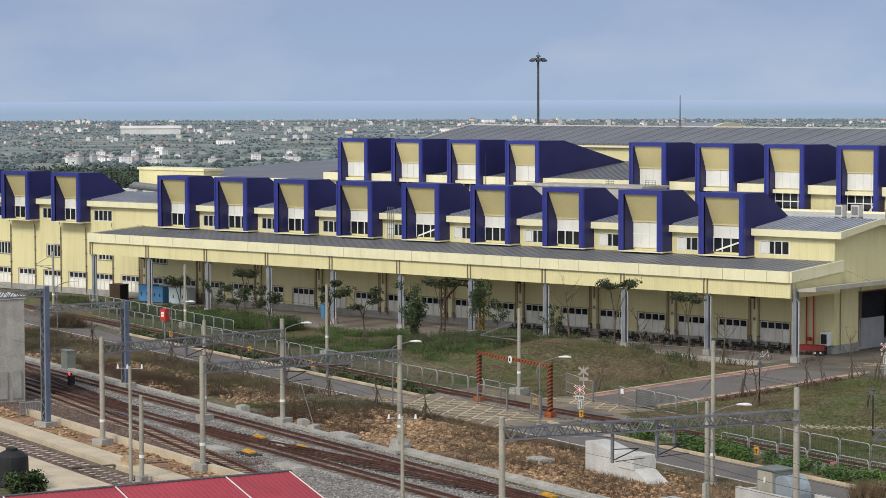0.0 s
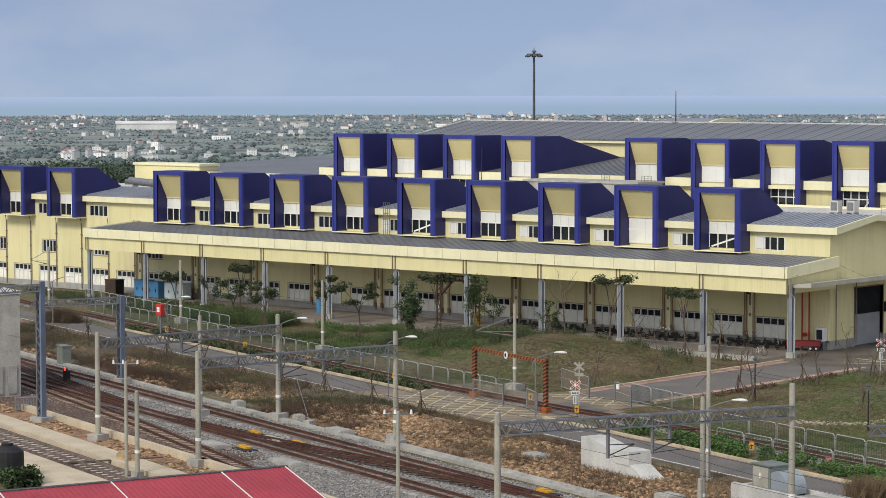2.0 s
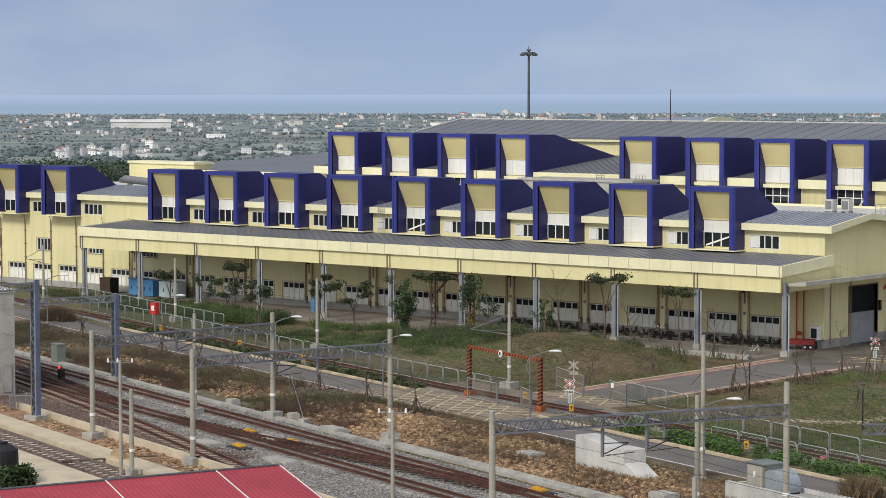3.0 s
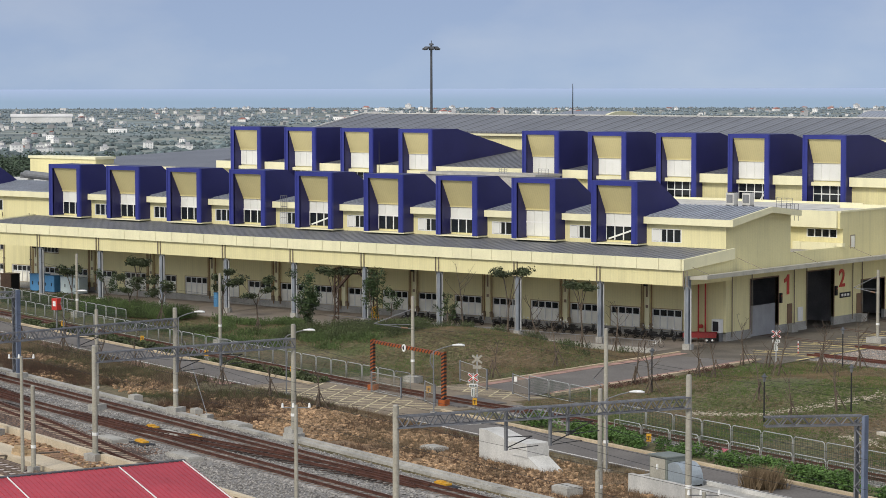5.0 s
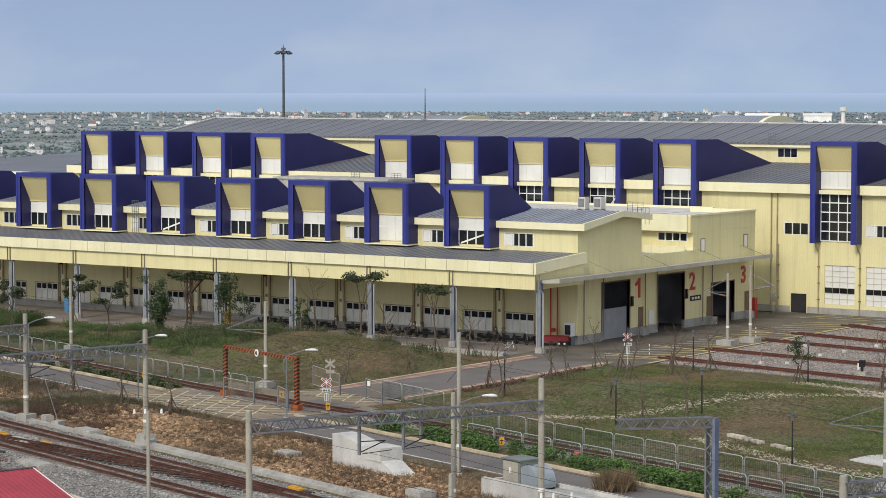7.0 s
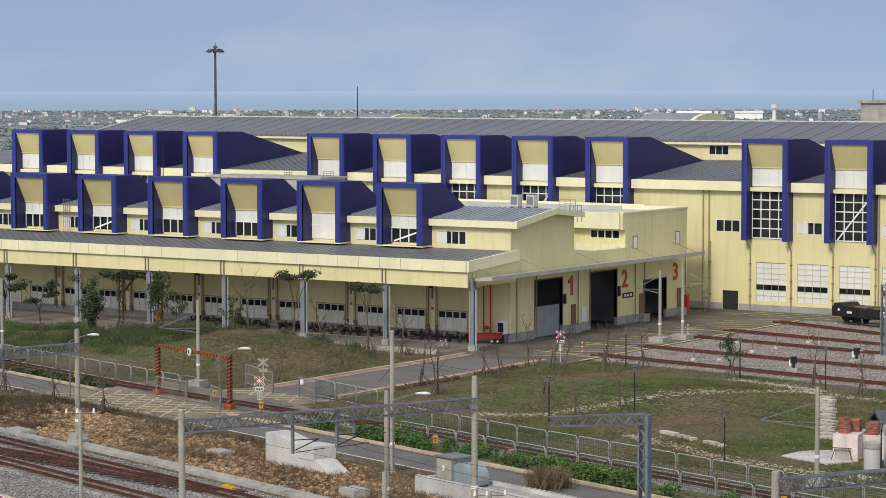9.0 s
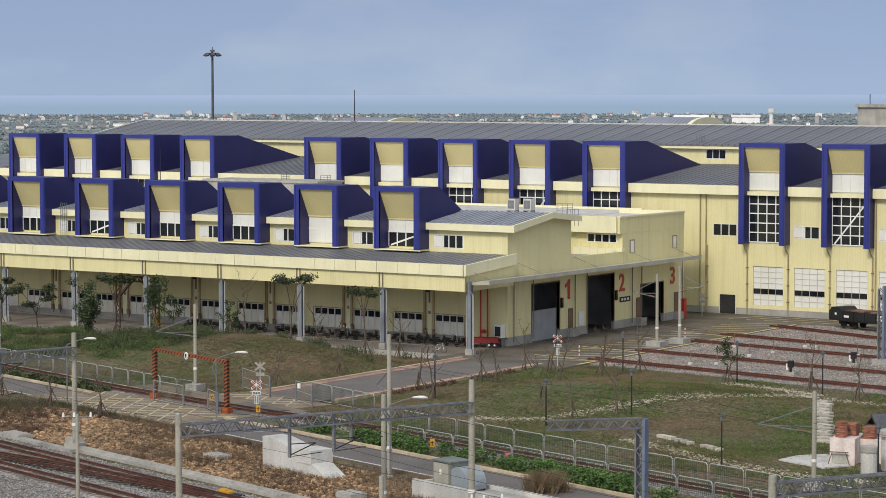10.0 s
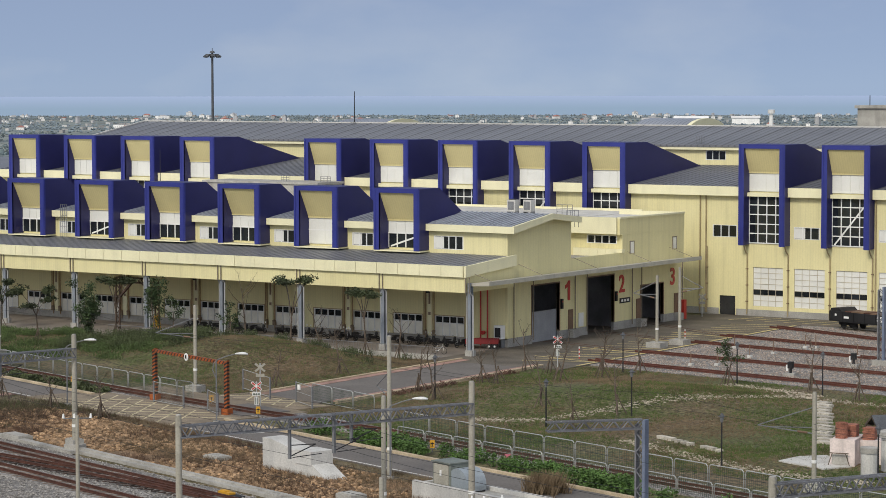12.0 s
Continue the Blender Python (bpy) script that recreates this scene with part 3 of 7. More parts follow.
part("eave", Build().box(DOR + 90, CW - 0.65, 11.2, XF + 0.89, CW - 0.52, 11.87), M["yellow_trim"], front_hall)
part("roof", Build().prism([(CW + 0.01, 11.95), (208.3, 12.8), (213.78, 12.2), (213.78, 12.0), (208.3, 12.6), (CW + 0.01, 11.75)], "x", -275, XF + 0.9), M["roof_bright"], front_hall, "ribbed grey metal roof")
part("gable_wall", Build().add([(XF, CW + 0.302, 5.9), (XF, 213.6, 5.9), (XF, 213.6, 12.0), (XF, 208.3, 12.6), (XF, CW + 0.302, 11.7),
                                (XF - 0.3, CW + 0.302, 5.9), (XF - 0.3, 213.6, 5.9), (XF - 0.3, 213.6, 12.0), (XF - 0.3, 208.3, 12.6), (XF - 0.3, CW + 0.302, 11.7)],
                               [(0, 1, 2, 3, 4), (9, 8, 7, 6, 5), (0, 5, 6, 1), (1, 6, 7, 2), (2, 7, 8, 3), (3, 8, 9, 4), (4, 9, 5, 0)]), M["yellow"], front_hall)
part("gable_trim", Build().prism([(CW - 0.65, 11.2), (CW - 0.65, 11.9), (208.3, 12.88), (213.8, 12.3), (213.8, 11.72), (208.3, 12.3)], "x", XF + 0.9, XF + 1.15), M["yellow_trim"], front_hall)
# flat block beside the gable
part("flat_roof", Build().box(-275, 213.9, 11.0, XF - 8, 242.6, 11.35).box(XF - 8, 223.7, 11.0, XF - 0.25, 237.2, 11.3), M["concrete_light"], front_hall, "pale flat roof with low parapet")
part("upper_wall", Build().box(XF - 0.25, 223.4, 9.905, XF + 0.01, 237.5, 11.6), M["yellow"], front_hall)
part("coping", Build().box(XF - 0.3, 223.4, 11.6, XF + 0.1, 237.55, 11.78), M["yellow_trim"], front_hall)
for y in (225.6, 234.9):
    part("hatch", Build().box(XF + 0.005, y, 7.9, XF + 0.05, y + 0.75, 9.1), M["frosted"], front_hall)
    part("hatch_frame", Build().box(XF + 0.005, y - 0.1, 7.8, XF + 0.07, y, 9.2).box(XF + 0.005, y + 0.75, 7.8, XF + 0.07, y + 0.85, 9.2).box(XF + 0.005, y, 9.1, XF + 0.07, y + 0.75, 9.2), M["riser"], front_hall)
part("parapet", Build().box(-275, 242.3, 11.0, XF - 8, 242.6, 11.6).box(XF - 8, 237.2, 9.0, XF - 0.25, 237.5, 11.75), M["yellow_trim"], front_hall)
# stepped-back bay between gable and parapet: low roof, wall with a strip window, deep fascia above
part("recess_roof", Build().box(XF - 8, 213.62, 7.5, XF - 0.31, 224.0, 7.6), M["concrete"], front_hall)
part("recess_wall", wall_with([(XF - 4.3, XF - 0.75, 9.0, 9.75)], XF - 8, XF - 0.27, 7.6, 10.0, 224.05), M["yellow"], front_hall)
part("recess_side", Build().box(XF - 8.3, 213.9, 8.0, XF - 8.0, 224.0, 11.0), M["yellow"], front_hall)
part("recess_fascia", Build().box(XF - 8, 223.1, 10.0, XF - 0.26, 223.4, 11.75), M["yellow_trim"], front_hall)
part("recess_soffit", Build().box(XF - 8, 223.4, 10.0, XF - 0.26, 224.3, 10.08), M["yellow_trim"], front_hall)
for i in range(6):
    part("ledge", Build().box(XF - 5.7 + 1.0 * i, 223.45, 7.62 if i < 5 else 8.06, XF - 4.72 + 1.0 * i, 224.0, 8.42), M["yellow_trim"], front_hall)
add_window(window_set(3.55, 0.75, 4, 0.99, bars=0.12), XF - 4.3, 224.1, 9.0, front_hall)

M["door_grey"] = material("grey painted door", (0.30, 0.31, 0.33), 0.6, var=0.12, grain=0.05, stain=0.1)
# front end wall with the three shed doors
doors = [(206.1, 211.3, 5.75), (216.8, 222.2, 5.85), (227.9, 232.8, 4.3)]
cuts = [(a, c, 0.0, min(h, 5.85)) for a, c, h in doors] + [(CW, 213.6, 5.9, 12.0), (213.6, 224.0, 8.05, 12.0)]
b = Build().holed(cuts, CW + 0.302, 237.4, 0.9, 9.9, 0.0, 0.3)
b.v = [(XF - y, x, z) for x, y, z in b.v]
part("side_wall", Build().box(XF - 8, 237.1, 0.9, XF - 0.31, 237.4, 9.9), M["yellow"], front_hall)
part("end_wall", b, M["yellow"], front_hall)
b = Build()
y = CW
for a, c, h in doors:
    part("skirting", Build().box(XF - 0.3, y, 0, XF + 0.06, a, 0.9), M["plinth"], front_hall, "grey cement skirting")
    y = c
part("skirting", Build().box(XF - 0.3, y, 0, XF + 0.06, 237.4, 0.9), M["plinth"], front_hall, "grey cement skirting")
for a, c, h in doors:
    part("door_leaf", Build().box(XF - 0.42, a + 0.02, 0.08, XF - 0.33, c - 0.02, 3.1), M["door_grey"], front_hall, "grey sliding door leaf") if h > 5.5 and a < 210 else None
    part("door_frame", Build().box(XF - 0.32, a - 0.12, 0.9, XF + 0.05, a, h).box(XF - 0.32, c, 0.9, XF + 0.05, c + 0.12, h).box(XF - 0.32, a - 0.12, h, XF + 0.05, c + 0.12, h + 0.12), M["tan"], front_hall)
part("shed_floor", Build().box(-275, CW + 0.3, -0.1, XF - 0.3, 242, 0.06), M["apron"], front_hall)
part("back_wall", Build().box(-275, 242.0, 0, XF - 8, 242.3, 11.0).box(-275, CW + 0.3, 0, -274.7, 242, 11), M["yellow"], front_hall)
# made-up partitions and low ceiling, added to keep the shed insides dark
M["shed_inner"] = material("grey lining that darkens the sheds", (0.27, 0.27, 0.29), 0.9, var=0.3, scale=0.4, grain=0.1)
for y in (203.6, 214.2, 225.2, 236.4):
    part("partition", Build().box(XF - 25.6, y, 0.07, XF - 0.5, y + 0.2, 7.4), M["shed_inner"], front_hall)
part("shed_ceiling", Build().box(XF - 25.6, 203.8, 7.41, XF - 0.5, 236.3, 7.49), M["shed_inner"], front_hall)
# near-black wall paints the unlit depth behind the shed doors
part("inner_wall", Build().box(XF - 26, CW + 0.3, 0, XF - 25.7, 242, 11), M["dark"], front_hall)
part("door_number", Build().prism([(212.9, 3.85), (213.35, 3.85), (213.35, 5.85), (213.0, 5.85), (212.78, 5.55), (212.4, 5.4), (212.4, 5.05), (212.9, 5.2)], "x", XF + 0.02, XF + 0.06), M["red_paint"], front_hall, "large red door number one")
for body, y, z in (("2", 223.2, 3.95), ("3", 234.2, 4.0)):
    c = bpy.data.curves.new("door_number", "FONT")
    c.body, c.size, c.extrude, c.offset = body, 2.55, 0.02, 0.05
    c.materials.append(M["red_paint"])
    o = new("door_number", c)
    o.matrix_world = Matrix.Translation((XF + 0.05, y, z)) @ Euler((radians(90), 0, radians(90))).to_matrix().to_4x4()
    o.parent = front_hall
M["canopy"] = material("weathered pale flashing", (0.46, 0.44, 0.37), 0.6, var=0.12, grain=0.05, stain=0.15)
# door canopy
part("door_canopy", Build().prism([(-127.5, 6.9), (-127.5, 6.64), (XF + 3.3, 6.75), (XF + 3.3, 7.15)], "y", 193.3, 201.7).prism([(XF + 0.01, 6.78), (XF + 0.01, 6.55), (XF + 3.3, 6.75), (XF + 3.3, 7.15)], "y", 201.7, 235.4), M["canopy"], front_hall, "thin pale canopy over the shed doors")
for y in (194.2, 203.5, 214, 225, 234):
    part("tie_rod", Build().tube([(XF + 0.05, y, 8.1), (XF + 3.0, y, 7.1)], 0.026, 5), M["riser"], front_hall)

# the long canopy along the front hall
canopy = thing("long_canopy", "long cream-yellow canopy on steel posts along the depot hall", "canopy")
part("roof", Build().prism([(192.85, 8.45), (CW, 9.0), (CW, 8.8), (192.85, 8.25)], "x", -227.8, -127.75), M["roof"], canopy, "grey ribbed canopy roof")
for k in range(40):
    a = -227.74 + 2.498 * k
    part("fascia", Build().box(a + 0.02, 192.62, 7.5, a + 2.478, 192.9, 8.55), M["yellow_trim"], canopy)
part("fascia_band", Build().box(-227.7, 192.92, 6.02, -127.82, 193.12, 7.5), M["yellow"], canopy)
part("end_fascia", Build().prism([(192.7, 7.5), (192.7, 8.55), (CW, 9.15), (CW, 8.1)], "x", -127.8, -127.55), M["yellow_trim"], canopy)
for x in (-128.05, -227.7):
    part("end_band", Build().prism([(193.12, 6.02), (193.12, 7.5), (CW, 8.1), (CW, 6.02)], "x", x, x + 0.15), M["yellow"], canopy)
part("end_fascia", Build().prism([(192.7, 7.5), (192.7, 8.55), (CW, 9.15), (CW, 8.1)], "x", -227.95, -227.75), M["yellow_trim"], canopy)
part("ceiling", Build().box(-227.6, 193.1, 6.9, -128, CW, 7.0), M["hood"], canopy, "straw-yellow soffit")
col = Build()
col.box(-0.17, -0.24, 0.6, 0.17, -0.18, 6.95).box(-0.17, 0.18, 0.6, 0.17, 0.24, 6.95).box(-0.05, -0.16, 0.6, 0.05, 0.16, 6.95)
col.box(-0.17, -0.18, 0.6, 0.17, 0.18, 0.7)
col_me = col.mesh("post", M["column"])
foot_me = Build().box(-0.38, -0.38, 0, 0.38, 0.38, 0.6).mesh("footing", M["concrete"])
pipe_me = Build().tube([(0.36, -0.1, 0.05), (0.36, -0.1, 5.7), (0.2, -0.46, 6.1)], 0.075, 6).tube([(-0.34, -0.1, 0.05), (-0.34, -0.1, 5.7), (-0.2, -0.46, 6.1)], 0.06, 6).mesh("downpipe", M["pale_pipe"])
rise_me = Build().tube([(0.2, -0.52, 6.0), (0.2, -0.52, 7.49)], 0.06, 6).tube([(-0.2, -0.52, 6.0), (-0.2, -0.52, 7.49)], 0.06, 6).mesh("riser", M["riser"])
for k in range(11):
    x = -227.46 + BAY * k
    for me, nm in ((col_me, "post"), (foot_me, "footing"), (pipe_me, "downpipe"), (rise_me, "riser")):
        part(nm, me, None, canopy).location = (x, 193.36, 0)
# wall piers under the canopy with pipes, a dark slot and valve gear at the foot
M["pier_brown"] = material("dull brown steel pier", (0.27, 0.20, 0.13), 0.7, var=0.2, grain=0.1, stain=0.2)
M["pipe_rust"] = material("rust-brown pipe", (0.36, 0.235, 0.125), 0.65, var=0.25, grain=0.1)
pier_me = Build().box(-0.26, -0.22, 0.75, 0.26, -0.02, 6.85).mesh("pier", M["yellow_trim"])
slot_me = Build().box(-0.09, -0.27, 3.9, 0.09, -0.22, 6.0).box(-0.13, -0.26, 2.8, 0.13, -0.22, 3.1).mesh("slot", M["pier_brown"])
run_me = Build().tube([(-0.5, -0.16, 0.4), (-0.5, -0.16, 6.85)], 0.06, 6).tube([(-0.72, -0.14, 0.9), (-0.72, -0.14, 6.85)], 0.05, 6).tube([(0.5, -0.16, 0.4), (0.5, -0.16, 6.85)], 0.06, 6).mesh("pipe_run", M["pipe_rust"])
valve_me = Build().box(-0.15, -0.36, 0.75, 0.15, -0.06, 1.12).tube([(0, -0.42, 1.2), (0, -0.1, 1.2)], 0.13, 8).mesh("valve", M["pier_brown"])
lamp_me = Build().box(-0.16, -0.6, 5.0, 0.16, -0.3, 5.22).bar((0, -0.3, 5.15), (0, -0.05, 5.3), 0.06).mesh("wall_lamp", M["black"])
for k in range(10):
    x = DOR + BAY * k - 4.35
    for me, nm in ((pier_me, "pier"), (slot_me, "slot"), (run_me, "pipe_run")) + (((lamp_me, "wall_lamp"),) if k % 3 == 0 else ()):
        part(nm, me, None, canopy).location = (x, CW, 0)
    for d in (-0.5, 0.5):
        part("valve", valve_me, None, canopy).location = (x + d, CW, 0)

for k in range(-4, 0):
    for d in (-0.3, 4.6):
        x = DOR + BAY * k + d
        part("downpipe", Build().tube([(x + 0.3, CW - 0.5, 9.2), (x + 0.3, CW - 0.5, 8.9), (x, CW - 0.14, 8.3), (x, CW - 0.14, 0.2)], 0.065, 6), M["riser"], front_hall)
        for z in (1.8, 3.5, 5.2, 6.9):
            part("pipe_clip", Build().box(x - 0.14, CW - 0.22, z, x + 0.14, CW - 0.01, z + 0.08), M["riser"], front_hall)
# rear hall
opens, wins = [], []
pair_w = window_set(2.95, 1.22, 3, 0.99, bars=0.1)
gate_w = gate_window(3.65, 4.3, 4, 7, 2)
for k in (10, 11, 12, 13, 14, 15):
    x = DORD + BAY * k
    if k > 10:
        for a in (1.1, 6.1):
            opens.append((x + a, x + a + 3.65, 1.15, 5.45))
            wins.append((gate_w, x + a, 1.15))
    opens.append((x + 6.1, x + 9.05, 8.75, 9.97))
    wins.append((pair_w, x + 6.1, 8.75))
    if k > 10:
        part("film", Build().box(x + 6.1, DW + 0.06, 8.78, x + 7.35, DW + 0.09, 9.94), M["panel"], rear_hall)
opens.append((-128.0, -126.05, 0.0, 2.15))
part("wall", wall_with(opens, -238, -60, 0.0, 14.0, DW), M["yellow"], rear_hall)
# a black sheet just inside the opening stands for its shade
part("door", Build().box(-128.0, DW + 0.1, 0.05, -126.05, DW + 0.2, 2.15), M["dark"], rear_hall, "doorway filled with a black sheet for its shade")
for ms, x, z in wins:
    add_window(ms, x, DW + 0.05, z, rear_hall)
part("skirting", Build().box(-125.9, DW - 0.06, 0, -60, DW, 0.75).box(-138, DW - 0.06, 0, -128.1, DW, 0.75), M["plinth"], rear_hall)
for k in range(0, 16):
    x = DORD + BAY * k
    has = k in d_bays
    a, b = x + (5.6 if has else 0), x + BAY
    part("eave", Build().box(a, DW - 0.72, 13.3, b, DW - 0.58, 14.34), M["yellow_trim"], rear_hall)
    part("soffit", Build().box(a, DW - 0.58, 13.35, b, DW, 13.5), M["yellow_trim"], rear_hall)
    part("roof_edge", Build().prism([(DW - 0.58, 14.24), (DW + 0.01, 14.31), (DW + 0.01, 14.05), (DW - 0.58, 13.95)], "x", a, b), M["roof"], rear_hall)
part("eave", Build().box(-238.5, DW - 0.7, 13.3, DORD, DW - 0.61, 14.34), M["yellow_trim"], rear_hall)
part("roof", Build().prism([(DW + 0.01, 14.32), (262.4, 16.05), (262.4, 15.8), (DW + 0.01, 14.06)], "x", -238.5, -60), M["roof"], rear_hall, "grey ribbed roof")
part("end_wall", Build().prism([(DW + 0.3, 0), (DW + 0.3, 14.0), (262, 15.8), (262, 0)], "x", -238, -237.7), M["yellow"], rear_hall)
for k in range(10, 15):
    for d in (0.4, 5.4):
        if (k, d) == (10, 0.4):
            continue
        x = DORD + BAY * k + d
        top = [(x, DW - 0.12, 6.9), (x - 0.05, DW - 0.55, 7.35), (x - 0.1, DW - 0.75, 7.9)] if k > 10 else [(x, DW - 0.12, 7.6)]
        part("downpipe", Build().tube([(x, DW - 0.12, 0.2)] + top, 0.075, 6), M["pipe_brown"], rear_hall)
        for z in (1.6, 3.4, 5.2):
            part("pipe_clip", Build().box(x - 0.13, DW - 0.22, z, x + 0.13, DW - 0.01, z + 0.09), M["tan"], rear_hall)

# ridge hall
opens, wins = [], []
up2 = window_set(2.6, 1.0, 3, 0.99)
for k in range(0, 18):
    x = DORD + BAY * k + 5.8
    opens.append((x, x + 2.6, 16.7, 17.7))
    wins.append((up2, x, 16.7))
part("wall", wall_with(opens, -236.6, -50, 15.0, 18.0, 262.4), M["yellow"], ridge_hall)
for ms, x, z in wins:
    add_window(ms, x, 262.45, z, ridge_hall)
part("lower_wall", Build().box(-236.6, 262.4, 0, -50, 262.7, 15).box(-236.6, 262.7, 0, -236.3, 286, 17.9), M["yellow"], ridge_hall)
part("eave", Build().box(-237, 261.8, 17.85, -50, 262.4, 18.4), M["yellow_trim"], ridge_hall)
part("roof", Build().prism([(261.7, 18.42), (273.8, 20.5), (286, 18.4), (286, 18.2), (273.8, 20.3), (261.7, 18.2)], "x", -237.0, -50), M["roof"], ridge_hall, "wide grey ribbed metal roof")
part("roof_edge", Build().prism([(261.6, 18.2), (261.6, 18.55), (273.8, 20.62), (286.1, 18.55), (286.1, 18.2), (273.8, 20.3)], "x", -237.3, -237.0), M["concrete_light"], ridge_hall)
part("ridge_cap", Build().box(-237, 273.6, 20.46, -50, 274.0, 20.6), M["concrete_light"], ridge_hall)

def ribs(profile, x0, x1, step, parent, mat, w=0.1, h=0.07):
    """Standing seams down a roof slope."""
    b = Build()
    n = int((x1 - x0) / step)
    for i in range(n + 1):
        for (ya, za), (yb, zb) in zip(profile, profile[1:]):
            b.bar((x0 + step * i, ya, za + h / 2), (x0 + step * i, yb, zb + h / 2), w, h)
    part("standing_seams", b, mat, parent, kind="stuff")


M["seam"] = material("dark roof seam", (0.185, 0.19, 0.205), 0.6, 0.1, var=0.15)
M["seam_light"] = material("bright roof seam", (0.46, 0.48, 0.52), 0.45, 0.2, var=0.1)
ribs([(261.9, 18.45), (273.6, 20.48)], -236.5, -60, 2.5, ridge_hall, M["seam"], 0.06, 0.04)
ribs([(CW + 0.1, 11.97), (208.2, 12.8)], -275, XF + 0.7, 0.6, front_hall, M["seam_light"], 0.12, 0.07)
ribs([(193.0, 8.46), (CW - 0.1, 8.99)], -227.5, -128, 0.8, canopy, M["seam"], 0.05, 0.03)
ribs([(DW + 0.1, 14.33), (262.2, 16.04)], -238, -62, 0.9, rear_hall, M["seam"], 0.06, 0.04)
for x in (-130.44, -129.7, -109.2):
    part("downpipe", Build().tube([(x, DW - 0.14, 0.2), (x, DW - 0.14, 13.3)], 0.08, 6), M["pipe_brown"], rear_hall)

# ---- railway ----
GAUGE = 1.067
RAIL = [(-0.075, 0), (0.075, 0), (0.075, 0.03), (0.018, 0.045), (0.018, 0.12), (0.042, 0.13), (0.042, 0.168), (-0.042, 0.168), (-0.042, 0.13), (-0.018, 0.12), (-0.018, 0.045), (-0.075, 0.03)]
sleeper_me = Build().box(-0.12, -1.0, -0.06, 0.12, 1.0, 0.0).mesh("sleeper", M["sleeper"])


sleeper_kinds = {None: sleeper_me, "pale": Build().box(-0.13, -1.0, -0.12, 0.13, 1.0, 0.0).mesh("sleeper", M["sleeper_pale"]), "tan": Build().box(-0.11, -1.0, -0.12, 0.11, 1.0, 0.0).mesh("sleeper", M["sleeper_tan"])}


def along(pts, step):
    """Points and headings every step metres along a line of plan points."""
    out, left = [], 0.0
    for a, b in zip(pts, pts[1:]):
        a, b = Vector(a), Vector(b)
        d = b - a
        n = d.length
        t = left
        while t < n:
            out.append((a + d * (t / n), math.atan2(d.y, d.x)))
            t += step
        left = t - n
    return out


def track(pts, label, z=0.1, steel="rust", sleepers=True, span=None, step=0.62, group="main tracks", timber=None):
    e = thing("railway_track", label, "railway track", group)
    pts = [Vector((p[0], p[1], 0)) for p in pts]
    for side in (-1, 1):
        b = Build()
        line = []
        for i, p in enumerate(pts):
            d = (pts[min(i + 1, len(pts) - 1)] - pts[max(i - 1, 0)]).normalized()
            line.append(p + Vector((-d.y, d.x, 0)) * side * GAUGE / 2)
        b.sweep([p + Vector((0, 0, z)) for p in line], RAIL)
        part("rail", b, M[steel], e)
    if sleepers:
        run = [p for p, h in along(pts, 2.0) if not span or span[0] < p.x < span[1]]
        part("bed", Build().sweep([p + Vector((0, 0, z)) for p in run], [(-1.5, -0.3), (1.5, -0.3), (1.2, -0.03), (-1.2, -0.03)]), M["ballast_brown" if timber else "ballast"], e)
    if sleepers:
        for p, h in along(pts, step):
            if span and not span[0] < p.x < span[1]:
                continue
            o = part("sleeper", sleeper_kinds[timber], None, e)
            o.location, o.rotation_euler = (p.x, p.y, z - 0.004), (0, 0, h)
    return e


def ypts(*sn):
    return [yard(s, n) for s, n in sn]


track(ypts((-330, 81.6), (-40, 81.6)), "rusty main-line track on grey ballast", z=0.17, step=0.7, span=(-185, -75))
track(ypts((-330, 77.0), (-40, 77.0)), "rusty main-line track on grey ballast", z=0.17, step=0.7, span=(-185, -75))
track(ypts((-330, 77.4), (-215, 76.6), (-190, 75.2), (-168, 73.4), (-150, 71.3), (-130, 68.8), (-60, 62)), "brown branching track with tan sleepers", z=0.2, step=0.8, span=(-175, -85), timber="tan")
track(ypts((-225, 81.3), (-213, 80.6), (-190, 78.0), (-180, 77.2)), "rusty crossover between the main tracks", z=0.18, sleepers=False)
track(ypts((-172, 77.1), (-160, 77.8), (-140, 80.5), (-128, 81.3)), "rusty crossover between the main tracks", z=0.18, sleepers=False)
track(ypts((-330, 62.8), (-40, 62.8)), "weathered side track between concrete slabs", z=0.24, step=0.95, span=(-150, -88), timber="pale", steel="rail_dusty")
M["timber"] = material("dark oiled turnout timber", (0.075, 0.052, 0.042), 0.85, var=0.3, scale=1.5, grain=0.15, rand=0.3)
timber_me = Build().box(-0.11, -1.0, -0.06, 0.11, 1.0, 0.0).mesh("timber", M["timber"])
for s0, s1, n0, n1 in ((-224, -181, 81.0, 77.6), (-171, -129, 77.5, 81.1), (-205, -176, 76.9, 75.9)):
    e = thing("turnout_timbers", "dark oiled timbers under the crossover rails", "turnout timbers", "turnout timbers")
    k = int((s1 - s0) / 0.75)
    for i in range(k):
        o = part("timber", timber_me, None, e)
        o.location, o.rotation_euler = yard(s0 + 0.75 * i, n0 + (n1 - n0) * i / k, 0.176), (0, 0, radians(-18))
single = ypts((-330, 104.6), (-178, 105.0), (-160, 106.0), (-145, 107.4), (-40, 107.4))
track(single, "single track behind the fence", z=0.1, span=(-205, -55), group="")
